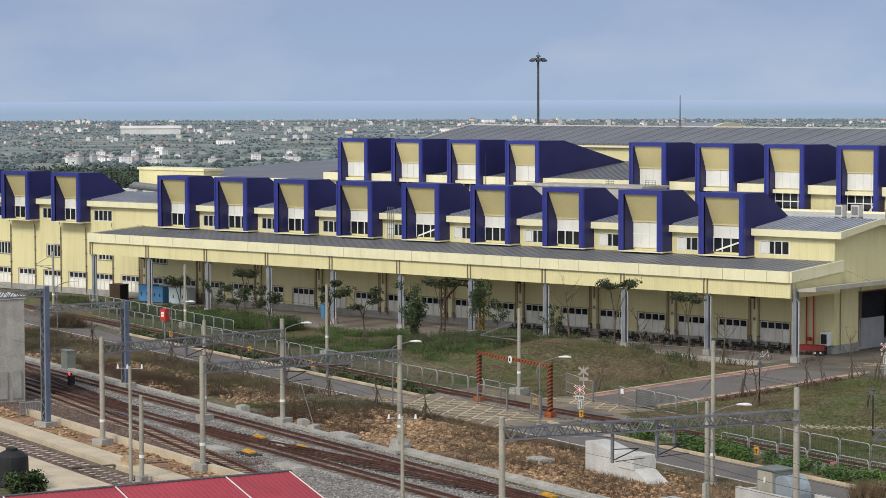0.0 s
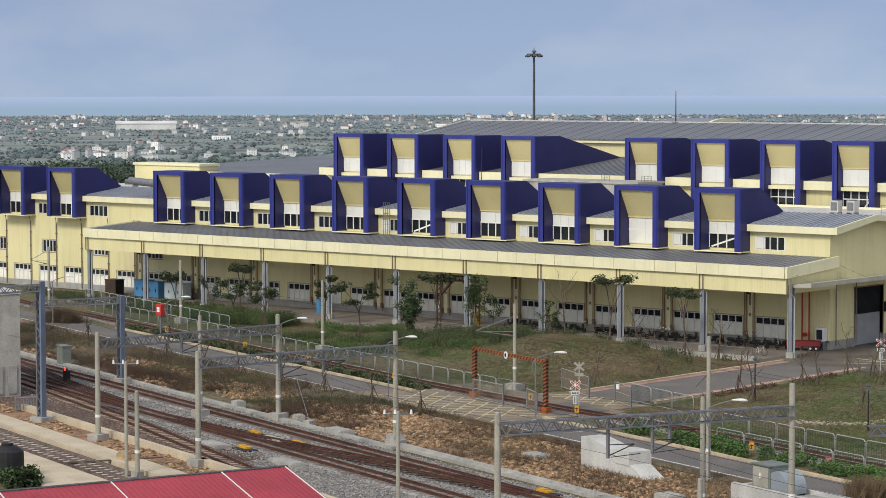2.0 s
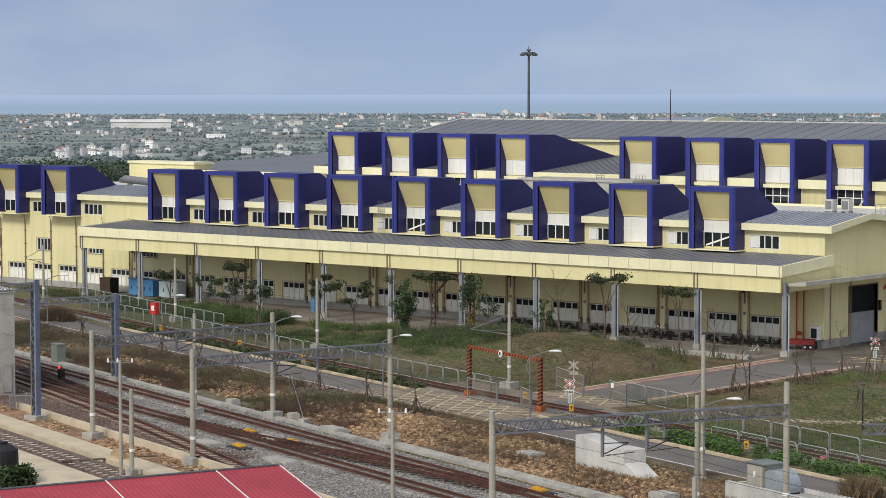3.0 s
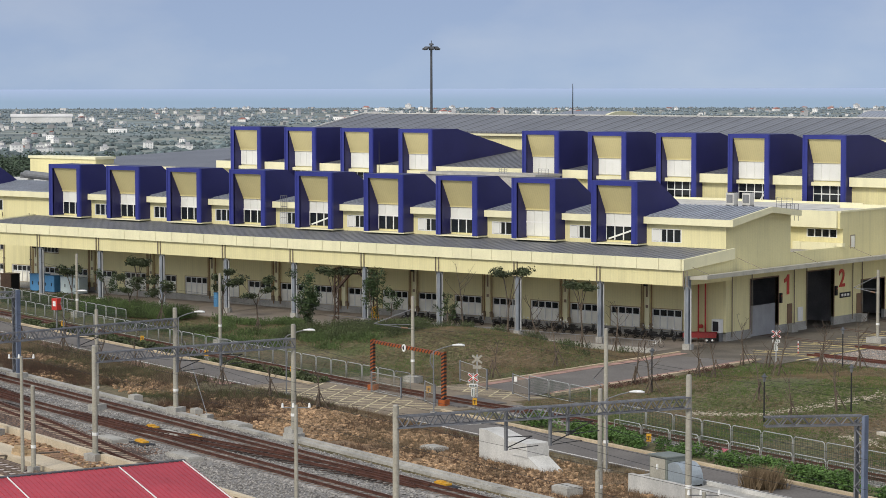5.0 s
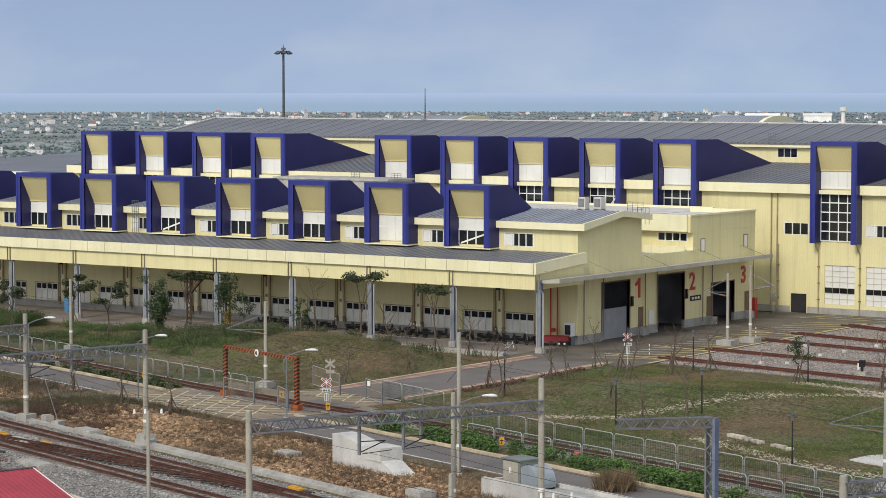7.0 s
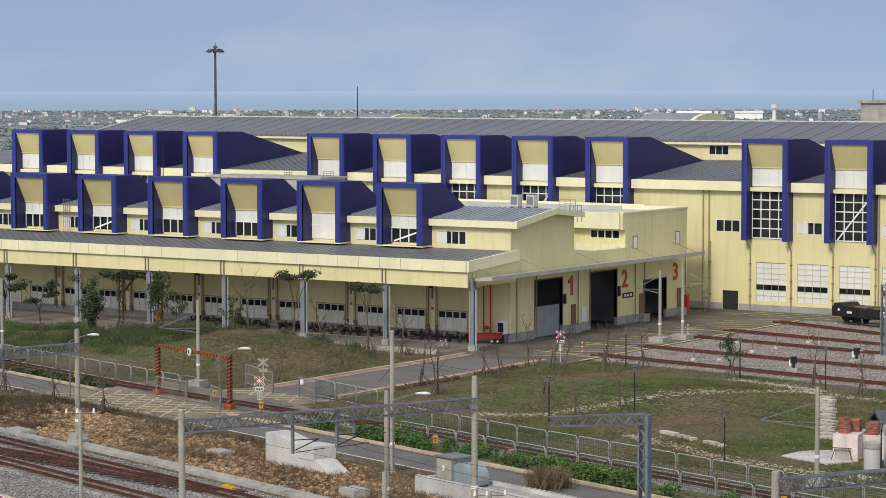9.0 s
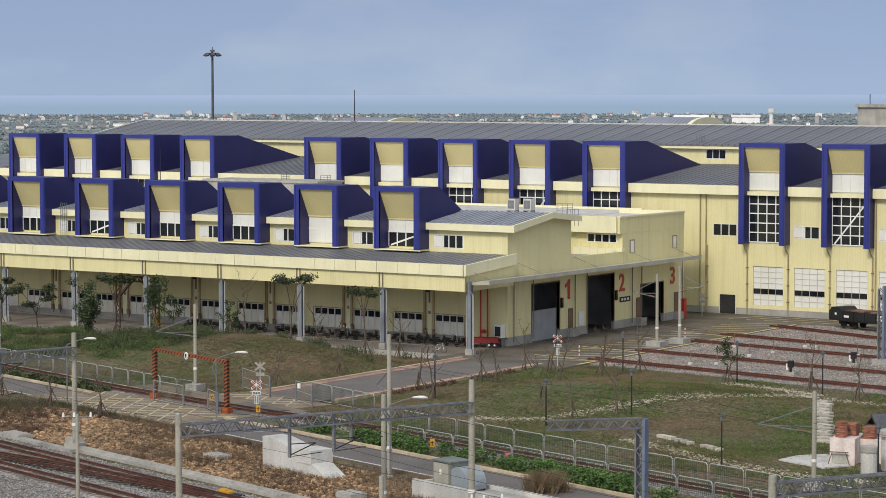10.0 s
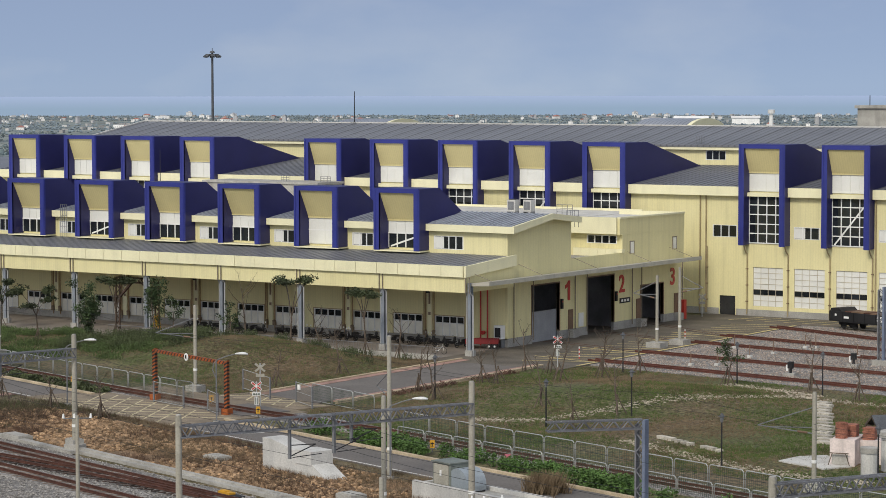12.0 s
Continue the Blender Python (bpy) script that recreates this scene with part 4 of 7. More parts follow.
for a, c, k in (((-129.5, 199.6), (-116, 196.3), 0), ((-116, 205.2), (-88.6, 200.8), 1), ((-116, 215.8), (-93.3, 211.6), 1), ((-116.3, 223.2), (-96.6, 218.9), 1), ((-116, 234.0), (-100.4, 227.7), 1)):
    if k == 0:
        a, c = (-116.0, 196.4), (-84.0, 190.4)
    d = (Vector(c) - Vector(a)).normalized()
    track([a, Vector(a) + d * 70], "red-brown depot track on pale ballast", z=0.07, steel="rust_red", sleepers=False, group="depot tracks")
M["sand"] = material("tan sand", (0.36, 0.25, 0.155), 0.95, var=0.3, scale=0.5, grain=0.25, gscale=4, bump=0.4)
for (x, y), (dx, dy), l, w in (((-113, 197.0), (0.983, -0.184), 26, 1.0), ((-108, 205.2), (0.987, -0.159), 34, 1.3), ((-100, 214.3), (0.983, -0.182), 14, 0.9), ((-112, 224.0), (0.977, -0.213), 12, 0.8)):
    line = [Vector((x + dx * l * i / 24, y + dy * l * i / 24, 0)) for i in range(25)]
    b = Build()
    for p in line:
        q = w * (0.7 + 0.5 * noise.noise((p.x * 0.4, p.y * 0.4, 8)))
        b.v += [(p.x, p.y - q, 0.02), (p.x, p.y - q * 0.5, 0.075), (p.x, p.y + q * 0.5, 0.075), (p.x, p.y + q, 0.02)]
    for i in range(24):
        b.f += [(4 * i + j, 4 * i + 4 + j, 4 * i + 5 + j, 4 * i + 1 + j) for j in range(3)]
    solid("sand_strip", b, M["sand"], "tan sand drifted along the depot tracks", "sand", kind="structure")
# flush rails across the apron into the sheds
for y0, y1 in ((209.2, 205.4), (220.1, 215.9), (230.9, 223.3)):
    e = thing("flush_track", "rails set flush in the dark apron", "rails", "flush tracks")
    for o in (-0.53, 0.53):
        part("rail", Build().bar((-150, y0 + o, 0.06), (-129, y0 + o, 0.06), 0.1, 0.03), M["rust"], e)
        part("rail", Build().bar((-129, y0 + o, 0.06), (-116, y1 + o, 0.06), 0.1, 0.03), M["rust"], e)

# stones of the ballast, soil and rubble
def stones(name, count, area, size, mat, label, z=0.0, seed=1, sq=0.7, power=1.0):
    r = random.Random(seed)
    b = Build()
    for _ in range(count):
        x, y = area(r)
        q = size[0] + (size[1] - size[0]) * r.random() ** power
        if q > 0.13:
            b.clump((x, y, z + q * 0.2), q, r, sq)
        else:
            b.blob((x, y, z + q * 0.25), q, r, sq)
    return solid(name, b, mat, label, "stones", kind="stuff")


def in_yard(s0, s1, n0, n1):
    def f(r):
        p = yard(r.uniform(s0, s1), r.uniform(n0, n1))
        return p.x, p.y
    return f


def patchy(s0, s1, n0, n1, key, lo=0.0):
    def f(r):
        while True:
            p = yard(r.uniform(s0, s1), r.uniform(n0, n1))
            if noise.noise((p.x * 0.12, p.y * 0.12, key)) + r.uniform(-0.25, 0.25) > lo:
                return p.x, p.y
    return f


M["stone_mix"] = material("mixed ballast stone", (0.33, 0.312, 0.29), 0.9, scale=4.0, var=0.5, grain=0.25, gscale=12, bump=0.2)
M["stone_red"] = material("rust-dusted stone", (0.26, 0.17, 0.125), 0.9, scale=4.0, var=0.4, grain=0.25, gscale=12, bump=0.2)
stones("ballast_stones", 16000, in_yard(-215, -95, 73.5, 84.0), (0.05, 0.11), M["stone_mix"], "loose grey ballast stones between the main tracks", z=0.03, seed=2)
stones("ballast_stones", 7000, in_yard(-150, -95, 66.5, 74.0), (0.05, 0.11), M["stone_mix"], "loose grey ballast stones beside the branching track", z=0.03, seed=12)
stones("rusty_stones", 3000, in_yard(-200, -149, 66.5, 75.0), (0.05, 0.10), M["stone_red"], "rust-brown ballast stones under the branching track", z=0.03, seed=3)
solid("brown_bed", strip(66.2, 74.5, -230, -150, 0.04, wob=0.5), M["ballast_brown"], "rust-stained ballast under the branching track", "ballast", kind="structure")


solid("side_track_bed", strip(61.32, 64.28, -260, -60, 0.09), M["ballast_brown"], "dark dirty ballast between the platform slabs", "ballast", kind="structure")


def depot_area(r):
    while True:
        x, y = r.uniform(-114.3, -84), r.uniform(186, 237)
        if y > 193.6 - (x + 114.6) * 0.189:
            return x, y


M["depot_stone"] = material("pinkish ballast stone", (0.40, 0.335, 0.285), 0.9, scale=4.0, var=0.45, grain=0.25, gscale=12, bump=0.2)
stones("depot_stones", 14000, depot_area, (0.06, 0.12), M["depot_stone"], "pale loose ballast between the depot tracks", z=0.0, seed=4)
M["rubble_light"] = material("pale sandstone lumps", (0.36, 0.235, 0.135), 0.9, island=0.35, scale=3.0, var=0.5, grain=0.2, gscale=9, bump=0.2)
M["rubble_soil"] = material("ochre rubbly earth", (0.30, 0.185, 0.10), 0.95, scale=0.45, tint=(0.175, 0.125, 0.075), grain=0.35, gscale=3.5, bump=0.8, stain=0.0)
solid("rubble_ground", strip(85.3, 95.0, -171, -60, 0.03, step=1.2, wob=1.1), M["rubble_soil"], "ochre rubbly earth of the verge", "soil", kind="structure")
stones("rubble_heap", 17000, patchy(-172, -100, 85.4, 95.0, 4.0, -0.15), (0.03, 0.25), M["rubble_light"], "ochre sandstone rubble spread on the verge", z=0.04, seed=5, power=3.5)
stones("rubble_edge", 2600, patchy(-225, -165, 84.8, 92, 7.0, 0.1), (0.04, 0.3), M["rubble_light"], "scattered ochre rubble on the verge", z=0.0, seed=6, power=3.0)

solid("red_soil", strip(66.25, 69.3, -190, -60, 0.07, wob=0.0), M["red_soil"], "reddish bare soil beside the low wall", "soil", kind="structure")
stones("soil_debris", 1500, patchy(-190, -120, 66.6, 69.2, 3.0, -0.1), (0.06, 0.24), M["rubble_light"], "broken tiles and stones on the reddish soil", z=0.08, seed=8, sq=0.4)
solid("single_track_bed", strip(105.6, 108.9, -157.4, -40, 0.05, wob=0.1), M["ballast"], "grey ballast under the single track", "ballast", kind="structure")
solid("single_track_bed", strip(103.5, 106.3, -330, -181, 0.05, wob=0.1), M["ballast"], "grey ballast under the single track", "ballast", kind="structure")
stones("single_track_stones", 4500, in_yard(-146, -85, 105.9, 108.9), (0.05, 0.1), M["stone_mix"], "loose ballast stones along the single track", z=0.05, seed=9)
# troughs, kerbs and slabs of concrete
trough_me = Build().box(-0.96, -0.28, 0, 0.96, 0.28, 0.22).mesh("trough_lid", M["concrete"])
e = thing("cable_trough", "pale concrete cable trough beside the main tracks", "cable trough")
for i in range(90):
    s = -250 + 1.95 * i
    o = part("trough_lid", trough_me, None, e)
    p = yard(s, 84.25 + (0.5 if s > -150 else 0), 0.02)
    o.location, o.rotation_euler = p, (0, rng.uniform(-0.006, 0.006), radians(-18))
solid("retaining_wall", Build().box(-150, 84.9, 0, -60, 85.25, 0.36, YARD), M["concrete"], "low weathered concrete retaining wall beside the tracks", "wall")
for i, (s, n, w, d, h) in enumerate(((-158.5, 84.6, 2.6, 1.2, 0.55), (-157.4, 74.0, 3.0, 1.3, 0.4), (-158.0, 79.0, 3.2, 1.0, 0.25), (-147.6, 74.8, 3.4, 1.2, 0.35), (-176, 84.9, 1.0, 0.8, 0.8), (-166.5, 85.4, 0.8, 0.7, 0.7), (-151.0, 85.1, 1.1, 0.9, 1.3), (-121, 87.3, 1.6, 1.2, 1.0), (-125.5, 85.0, 2.0, 1.0, 0.4), (-141, 90.5, 1.8, 1.2, 0.5))):
    solid("concrete_block", Build().box(s - w / 2, n - d / 2, 0, s + w / 2, n + d / 2, h * 0.65, YARD).box(s - w / 2 + 0.1, n - d / 2 + 0.1, h * 0.65, s + w / 2 - 0.1, n + d / 2 - 0.1, h * 0.65 + 0.06, YARD), M["concrete"], "weathered concrete cover block beside the tracks", "concrete block", "trackside blocks")
M["slab"] = material("sandy concrete slab", (0.56, 0.475, 0.345), 0.9, var=0.15, scale=0.4, grain=0.1, stain=0.1)
for i in range(16):
    s = -260 + 12 * i
    solid("platform_slab", Build().box(s + 0.02, 64.3, 0, s + 11.98, 66.2, 0.45, YARD), M["slab"], "sandy concrete slab beside the side track", "slab", "platform slabs")
    solid("platform_slab", Build().box(s + 0.02, 57, 0, s + 11.98, 61.3, 0.2, YARD), M["slab"], "sandy concrete slab beside the side track", "slab", "platform slabs")
solid("ledge_wall", Build().box(-183, 69.35, 0, -120, 69.75, 0.55, YARD), M["slab"], "low buff concrete wall along the branching track", "wall")
solid("crossing_plank", Build().bar((-127.5, 106.2, 0.3), (-123.5, 111.2, 0.5), 0.3, 0.08), M["bark"], "weathered timber plank across the side track", "plank")
for s, n in ((-161.6, 79.3), (-155.4, 75.4), (-155.4, 79.6), (-118.8, 83.4), (-128.6, 83.2)):
    e = thing("point_machine", "yellow-topped point machine between the rails", "point machine", "point machines", at=yard(s, n))
    e.rotation_euler = (0, 0, radians(-18))
    part("cover", Build().box(-0.65, -0.24, 0.1, 0.65, 0.24, 0.22).box(-0.5, -0.18, 0.22, 0.1, 0.18, 0.29), M["yellow_paint"], e)
    part("base", Build().box(-0.8, -0.7, 0.0, 1.6, 0.32, 0.1), M["black"], e)

# kerbs, footways, crossing
kerb_me = Build().box(-0.74, -0.16, -0.2, 0.74, 0.16, 0.17).mesh("kerb_stone", M["kerb"])


def kerb(pts, label):
    e = thing("kerb", label, "kerb", "road kerbs", kind="structure")
    for p, h in along([Vector((q[0], q[1], 0)) for q in pts], 1.5):
        o = part("kerb_stone", kerb_me, None, e)
        o.location, o.rotation_euler = (p.x, p.y, 0), (0, 0, h)


kerb(ypts((-240, 102.0), (-178, 102.0)), "buff kerb stones along the service road")
kerb(ypts((-157, 102.0), (-90, 102.0)), "buff kerb stones along the service road")
kerb([(-126.7, 160), (-126.7, 190.8)], "buff kerb stones along the branch road")
kerb([(-117.6, 159.5), (-117.6, 190.6)], "buff kerb stones along the branch road")
solid("edge_line", strip(97.35, 97.55, -300, -50, 0.036, thick=0.003), M["white_line"], "faded white edge line on the service road", "road marking", kind="structure")
for x0, x1 in ((-126.55, -125.6), (-118.7, -117.75)):
    e = thing("footway", "pink block footway beside the branch road", "footway", "footways", kind="structure")
    for i in range(31):
        part("slab", Build().box(x0 + 0.01, 159.5 + i, -0.1, x1 - 0.01, 160.49 + i, 0.07), M["pink"], e)
solid("footway_base", strip(95.7, 97.1, -330, -182, 0.02), M["pink"], "pinkish footway along the service road", "footway", kind="structure")
solid("crossing_pavement", Build().box(-180, 97.0, -0.2, -157.5, 109.5, 0.045, YARD), M["paver"], "tan paved level crossing", "pavement", kind="structure")
e = thing("crossing_lines", "faded yellow hatching on the level crossing", "road marking", kind="structure")
for i in range(16):
    s = -186 + 2.0 * i
    for d in (6.0, -6.0):
        a, c = (s, 97.3), (s + d, 103.3)
        if -179.8 < min(a[0], c[0]) and max(a[0], c[0]) < -157.8:
            part("stripe", Build().bar(yard(*a, 0.05), yard(*c, 0.05), 0.16, 0.01), M["cream_line"], e)
e = thing("apron_lines", "yellow diagonal hatching on the shed apron", "road marking", kind="structure")
for i in range(20):
    y = 193 + 2.2 * i
    part("stripe", Build().bar((-121.5, y, 0.055), (-115.2, y + 2.6, 0.055), 0.16, 0.01), M["yellow_line"], e)
for y in (197.5, 206.3, 217.3, 224.3):
    part("stripe", Build().bar((-122.5, y - 0.6, 0.056), (-114.9, y - 2.2, 0.056), 0.2, 0.01), M["yellow_line"], e)
part("stripe", Build().bar((-114.9, 192, 0.055), (-114.9, 237, 0.055), 0.3, 0.01), M["yellow_line"], e)
for i in range(9):
    part("stripe", Build().bar((-124 + i * 2.2, 239.2, 0.056), (-122 + i * 2.2, 243.6, 0.056), 0.15, 0.01), M["yellow_line"], e)

solid("crossing_link", Build().box(-171, 109.6, -0.2, -159.4, 113.2, 0.043, YARD), M["paver"], "tan paving between crossing and branch road", "pavement", kind="structure")
e = thing("crossing_lines", "faded cream hatching beyond the crossing", "road marking", kind="structure")
for i in range(7):
    for d in (3.0, -3.0):
        a, c = (-170.5 + 1.9 * i, 109.8), (-170.5 + 1.9 * i + d, 112.9)
        if min(a[0], c[0]) > -171 and max(a[0], c[0]) < -159.4:
            part("stripe", Build().bar(yard(*a, 0.05), yard(*c, 0.05), 0.16, 0.01), M["cream_line"], e)

# ---- fences ----
def fence_panel_meshes(w, h):
    b = Build()
    r = 0.22
    pts = [(0, 0, 0), (0, 0, h - r)]
    for k in range(1, 5):
        a = math.pi / 2 * k / 5
        pts.append((r - r * math.cos(a), 0, h - r + r * math.sin(a)))
    pts += [(r, 0, h), (w - r, 0, h)]
    for k in range(1, 5):
        a = math.pi / 2 * k / 5
        pts.append((w - r + r * math.sin(a), 0, h - r + r * math.cos(a)))
    pts += [(w, 0, h - r), (w, 0, 0)]
    b.tube(pts, 0.038, 6)
    b.tube([(0, 0, 0.14), (w, 0, 0.14)], 0.028, 5)
    m = Build()
    k = int(w / 0.17)
    for i in range(1, k):
        m.tube([(w * i / k, 0, 0.14), (w * i / k, 0, h - 0.03)], 0.011, 3, cap=False)
    for i in range(1, int(h / 0.2)):
        m.tube([(0.02, 0, 0.14 + 0.2 * i), (w - 0.02, 0, 0.14 + 0.2 * i)], 0.011, 3, cap=False)
    return b.mesh("panel_frame", M["fence"], True), m.mesh("wire_mesh", M["wire"])


M["fence"] = material("galvanised fence tube", (0.46, 0.47, 0.46), 0.45, 0.4, var=0.12, scale=2, grain=0.05, bump=0.03)
M["wire"] = material("green coated wire", (0.045, 0.075, 0.05), 0.6, var=0.2)


def fence(pts, w, h, label):
    e = thing("fence", label, "fence")
    fm, wm = fence_panel_meshes(w, h)
    for p, a in along(pts, w + 0.16):
        o = part("panel_frame", fm, None, e)
        o.location, o.rotation_euler = (p.x, p.y, ground_z(p.x, p.y) - 0.05), (0, 0, a)
        part("wire_mesh", wm, None, o)


fence(ypts((-145, 109.4), (-75, 109.0)), 3.1, 1.5, "galvanised tube fence with green wire mesh behind the single track")
fence(ypts((-141, 105.9), (-75, 105.6)), 3.1, 1.15, "galvanised tube fence with green wire mesh before the single track")
fence(ypts((-262, 107.4), (-232, 107.0), (-208, 106.6), (-172, 106.8)), 2.4, 1.5, "galvanised tube fence with green wire mesh along the single track")
fence(ypts((-275, 112.5), (-236, 112.0)), 2.4, 1.5, "galvanised tube fence with green wire mesh before the western hall")
fence([(-120.2, 159.0), (-113.8, 156.3)], 3.1, 1.5, "short run of galvanised tube fence at the crossing")
# white railing along the canopy's edge
e = thing("railing", "grey steel railing along the canopy edge", "railing")
part("top_rail", Build().tube([(-170, 190.2, 1.05), (-128.6, 190.2, 1.05)], 0.03, 5).tube([(-170, 190.2, 0.2), (-128.6, 190.2, 0.2)], 0.025, 5), M["galv"], e)
bar_me = Build().tube([(0, 0, 0.05), (0, 0, 1.05)], 0.014, 4).mesh("baluster", M["galv"])
for i in range(138):
    part("baluster", bar_me, None, e).location = (-170 + 0.3 * i, 190.2, 0)
solid("planter_wall", Build().box(-150, 189.0, -0.1, -128.6, 189.3, 0.45), M["concrete"], "low concrete edge before the canopy floor", "wall")

# ---- catenary ----
def lattice(b, p, q, h=0.62, w=0.46, bar=0.08, n=None):
    p, q = Vector(p), Vector(q)
    d = (q - p)
    length = d.length
    d.normalize()
    side = Vector((0, 0, 1)).cross(d).normalized() * w / 2
    up = Vector((0, 0, h / 2))
    n = n or max(4, round(length / 0.42))
    for s in (-1, 1):
        for v in (-1, 1):
            b.bar(p + side * s + up * v, q + side * s + up * v, bar)
        for i in range(n):
            a, c = p + d * length * i / n, p + d * length * (i + 1) / n
            k = 1 if i % 2 else -1
            b.bar(a + side * s - up * k, c + side * s + up * k, bar * 0.65)
    for i in range(n + 1):
        a = p + d * length * i / n
        b.bar(a + side + up, a - side + up, bar * 0.6)
    return b


def pole_parts(e, x, y, h, r=0.19, foot=0.55, band=True):
    part("pole", Build().tube([(x, y, 0), (x, y, h)], r, 14, r * 0.86), M["pole"], e, smooth=False)
    part("cap", Build().tube([(x, y, h), (x, y, h + 0.06)], r * 0.7, 10), M["concrete"], e)
    if foot:
        part("footing", Build().box(x - foot, y - foot, -0.1, x + foot, y + foot, 0.55), M["concrete"], e)
    if band:
        part("number_band", Build().tube([(x, y, 1.75), (x, y, 1.95)], r + 0.012, 14), M["white"], e, "white painted band")


def portal(p, hp, q, hq, z, label, hangers=()):
    e = thing("catenary_portal", label, "catenary portal", "catenary portals")
    pole_parts(e, p[0], p[1], hp, 0.2)
    pole_parts(e, q[0], q[1], hq, 0.2)
    part("beam", lattice(Build(), (*p, z), (*q, z)), M["beam"], e, "grey steel lattice beam")
    for t, l in hangers:
        a = Vector((*p, z)).lerp(Vector((*q, z)), t)
        part("hanger", Build().bar(a + Vector((0.05, 0, 0.3)), a + Vector((0.05, 0, -l)), 0.15), M["galv"], e)
        part("insulator_arm", Build().tube([a + Vector((0, 0, -l + 0.1)), a + Vector((0.9, 1.3, -l + 0.75))], 0.035, 5).tube([a + Vector((0, 0, -l + 0.75)), a + Vector((0.9, 1.3, -l + 0.75))], 0.03, 5).tube([a + Vector((0.1, 0.2, -l + 0.05)), a + Vector((1.1, 1.6, -l + 0.2))], 0.025, 5), M["black"], e)
    return e


portal((-135.2, 115.5), 7.83, (-133.5, 132.0), 8.07, 7.0, "concrete-poled portal with grey lattice beam over the tracks", ((0.45, 1.2),))
portal((-121.0, 112.1), 7.73, (-117.0, 127.3), 8.2, 6.95, "concrete-poled portal with grey lattice beam over the tracks", ((0.4, 1.4), (0.62, 1.2)))
portal((-86.2, 102.0), 7.65, (-78.3, 118.9), 8.3, 6.75, "concrete-poled portal with grey lattice beam over the tracks", ((0.36, 2.0), (0.51, 1.9), (0.57, 1.4)))


def steel_mast(x, y, h, label, beam=None, bz=0.0):
    e = thing("steel_mast", label, "steel mast", "steel masts")
    part("flange", Build().box(x + 0.12, y - 0.22, 0.4, x + 0.3, y + 0.22, h), M["galv_blue"], e)
    b = Build().box(x - 0.36, y - 0.2, 0.4, x - 0.26, y + 0.2, h * 0.96)
    n = int(h / 0.55)
    for i in range(n):
        z0, z1 = 0.4 + (h - 0.6) * i / n, 0.4 + (h - 0.6) * (i + 1) / n
        k = 1 if i % 2 else -1
        for yy in (-0.18, 0.18):
            b.bar((x - 0.04 - 0.24 * k, y + yy, z0), (x - 0.04 + 0.24 * k, y + yy, z1), 0.06)
    part("lacing", b, M["beam"], e)
    part("footing", Build().box(x - 0.7, y - 0.6, -0.1, x + 0.7, y + 0.6, 0.5), M["concrete"], e)
    if beam:
        part("beam", lattice(Build(), (x, y, bz), (*beam, bz), 0.5), M["beam"], e, "grey steel lattice beam")
    return e


steel_mast(-145.8, 119.0, 10.8, "blue-grey laced steel catenary mast", (-147.4, 112.2), 10.3)
steel_mast(-160.2, 139.5, 7.6, "blue-grey laced steel catenary mast", (-163.0, 132.0), 7.2)
steel_mast(-66.8, 118.6, 7.0, "blue-grey laced steel catenary mast", (-70.6, 114.7), 6.75)
steel_mast(-92.0, 207.6, 7.2, "pale laced steel mast beside the depot tracks")
e = thing("catenary_portal", "concrete-poled portal with grey lattice beam over the tracks", "catenary portal", "catenary portals")
pole_parts(e, -49.95, 100.8, 7.6, 0.22)
pole_parts(e, -42.0, 114.0, 7.6, 0.22)
part("beam", lattice(Build(), (-49.95, 100.8, 7.0), (-42.0, 114.0, 7.0)), M["beam"], e, "grey steel lattice beam")

for x, y, h, f in ((-139.5, 129.5, 7.8, 0.5), (-131.9, 158.3, 7.2, 0.6), (-165.4, 169.6, 6.8, 0.5), (-197.1, 180.2, 6.75, 0.5), (-92.3, 130.4, 9.2, 0), (-82.3, 115.7, 7.5, 0), (-66.8, 140.6, 6.2, 0.5), (-116.6, 209.9, 7.0, 0.8), (-116.0, 213.4, 7.6, 0.8), (-119.9, 105.7, 5.75, 0.3), (-78.4, 110.0, 3.85, 0), (-224.7, 184.7, 6.8, 0.4)):
    e = thing("concrete_pole", "tall round weathered concrete pole", "pole", "concrete poles")
    pole_parts(e, x, y, h, 0.16, f)
for x, y, z, dx, dy in ((-116.6, 209.9, 5.2, -2.2, -0.8), (-116.0, 213.4, 5.6, 2.2, 0.7), (-66.8, 140.6, 4.0, -3.2, -1.5), (-131.9, 158.3, 4.9, -2.4, -2.2), (-92.3, 130.4, 5.6, -2.0, 1.4), (-224.7, 184.7, 5.2, -1.6, -1.4)):
    e = thing("cantilever", "dark steel catenary cantilever on a pole", "cantilever", "cantilevers")
    part("stay", Build().tube([(x, y, z + 1.3), (x + dx, y + dy, z + 0.1)], 0.035, 5), M["galv"], e)
    part("arm", Build().tube([(x, y, z - 0.4), (x + dx, y + dy, z + 0.1)], 0.04, 5).tube([(x, y, z), (x + dx * 0.8, y + dy * 0.8, z)], 0.03, 5), M["galv"], e)
    part("insulator", Build().tube([(x + dx * 0.12, y + dy * 0.12, z - 0.33), (x + dx * 0.3, y + dy * 0.3, z - 0.25)], 0.075, 8), M["tan"], e)

# wires
def wire(p, q, sag, r=0.012):
    p, q = Vector(p), Vector(q)
    pts = [p.lerp(q, i / 12) - Vector((0, 0, sag * 4 * (i / 12) * (1 - i / 12))) for i in range(13)]
    solid("overhead_wire", Build().tube(pts, r, 4, cap=False), M["black"], "thin dark overhead wire sagging between supports", "wire", "overhead wires")


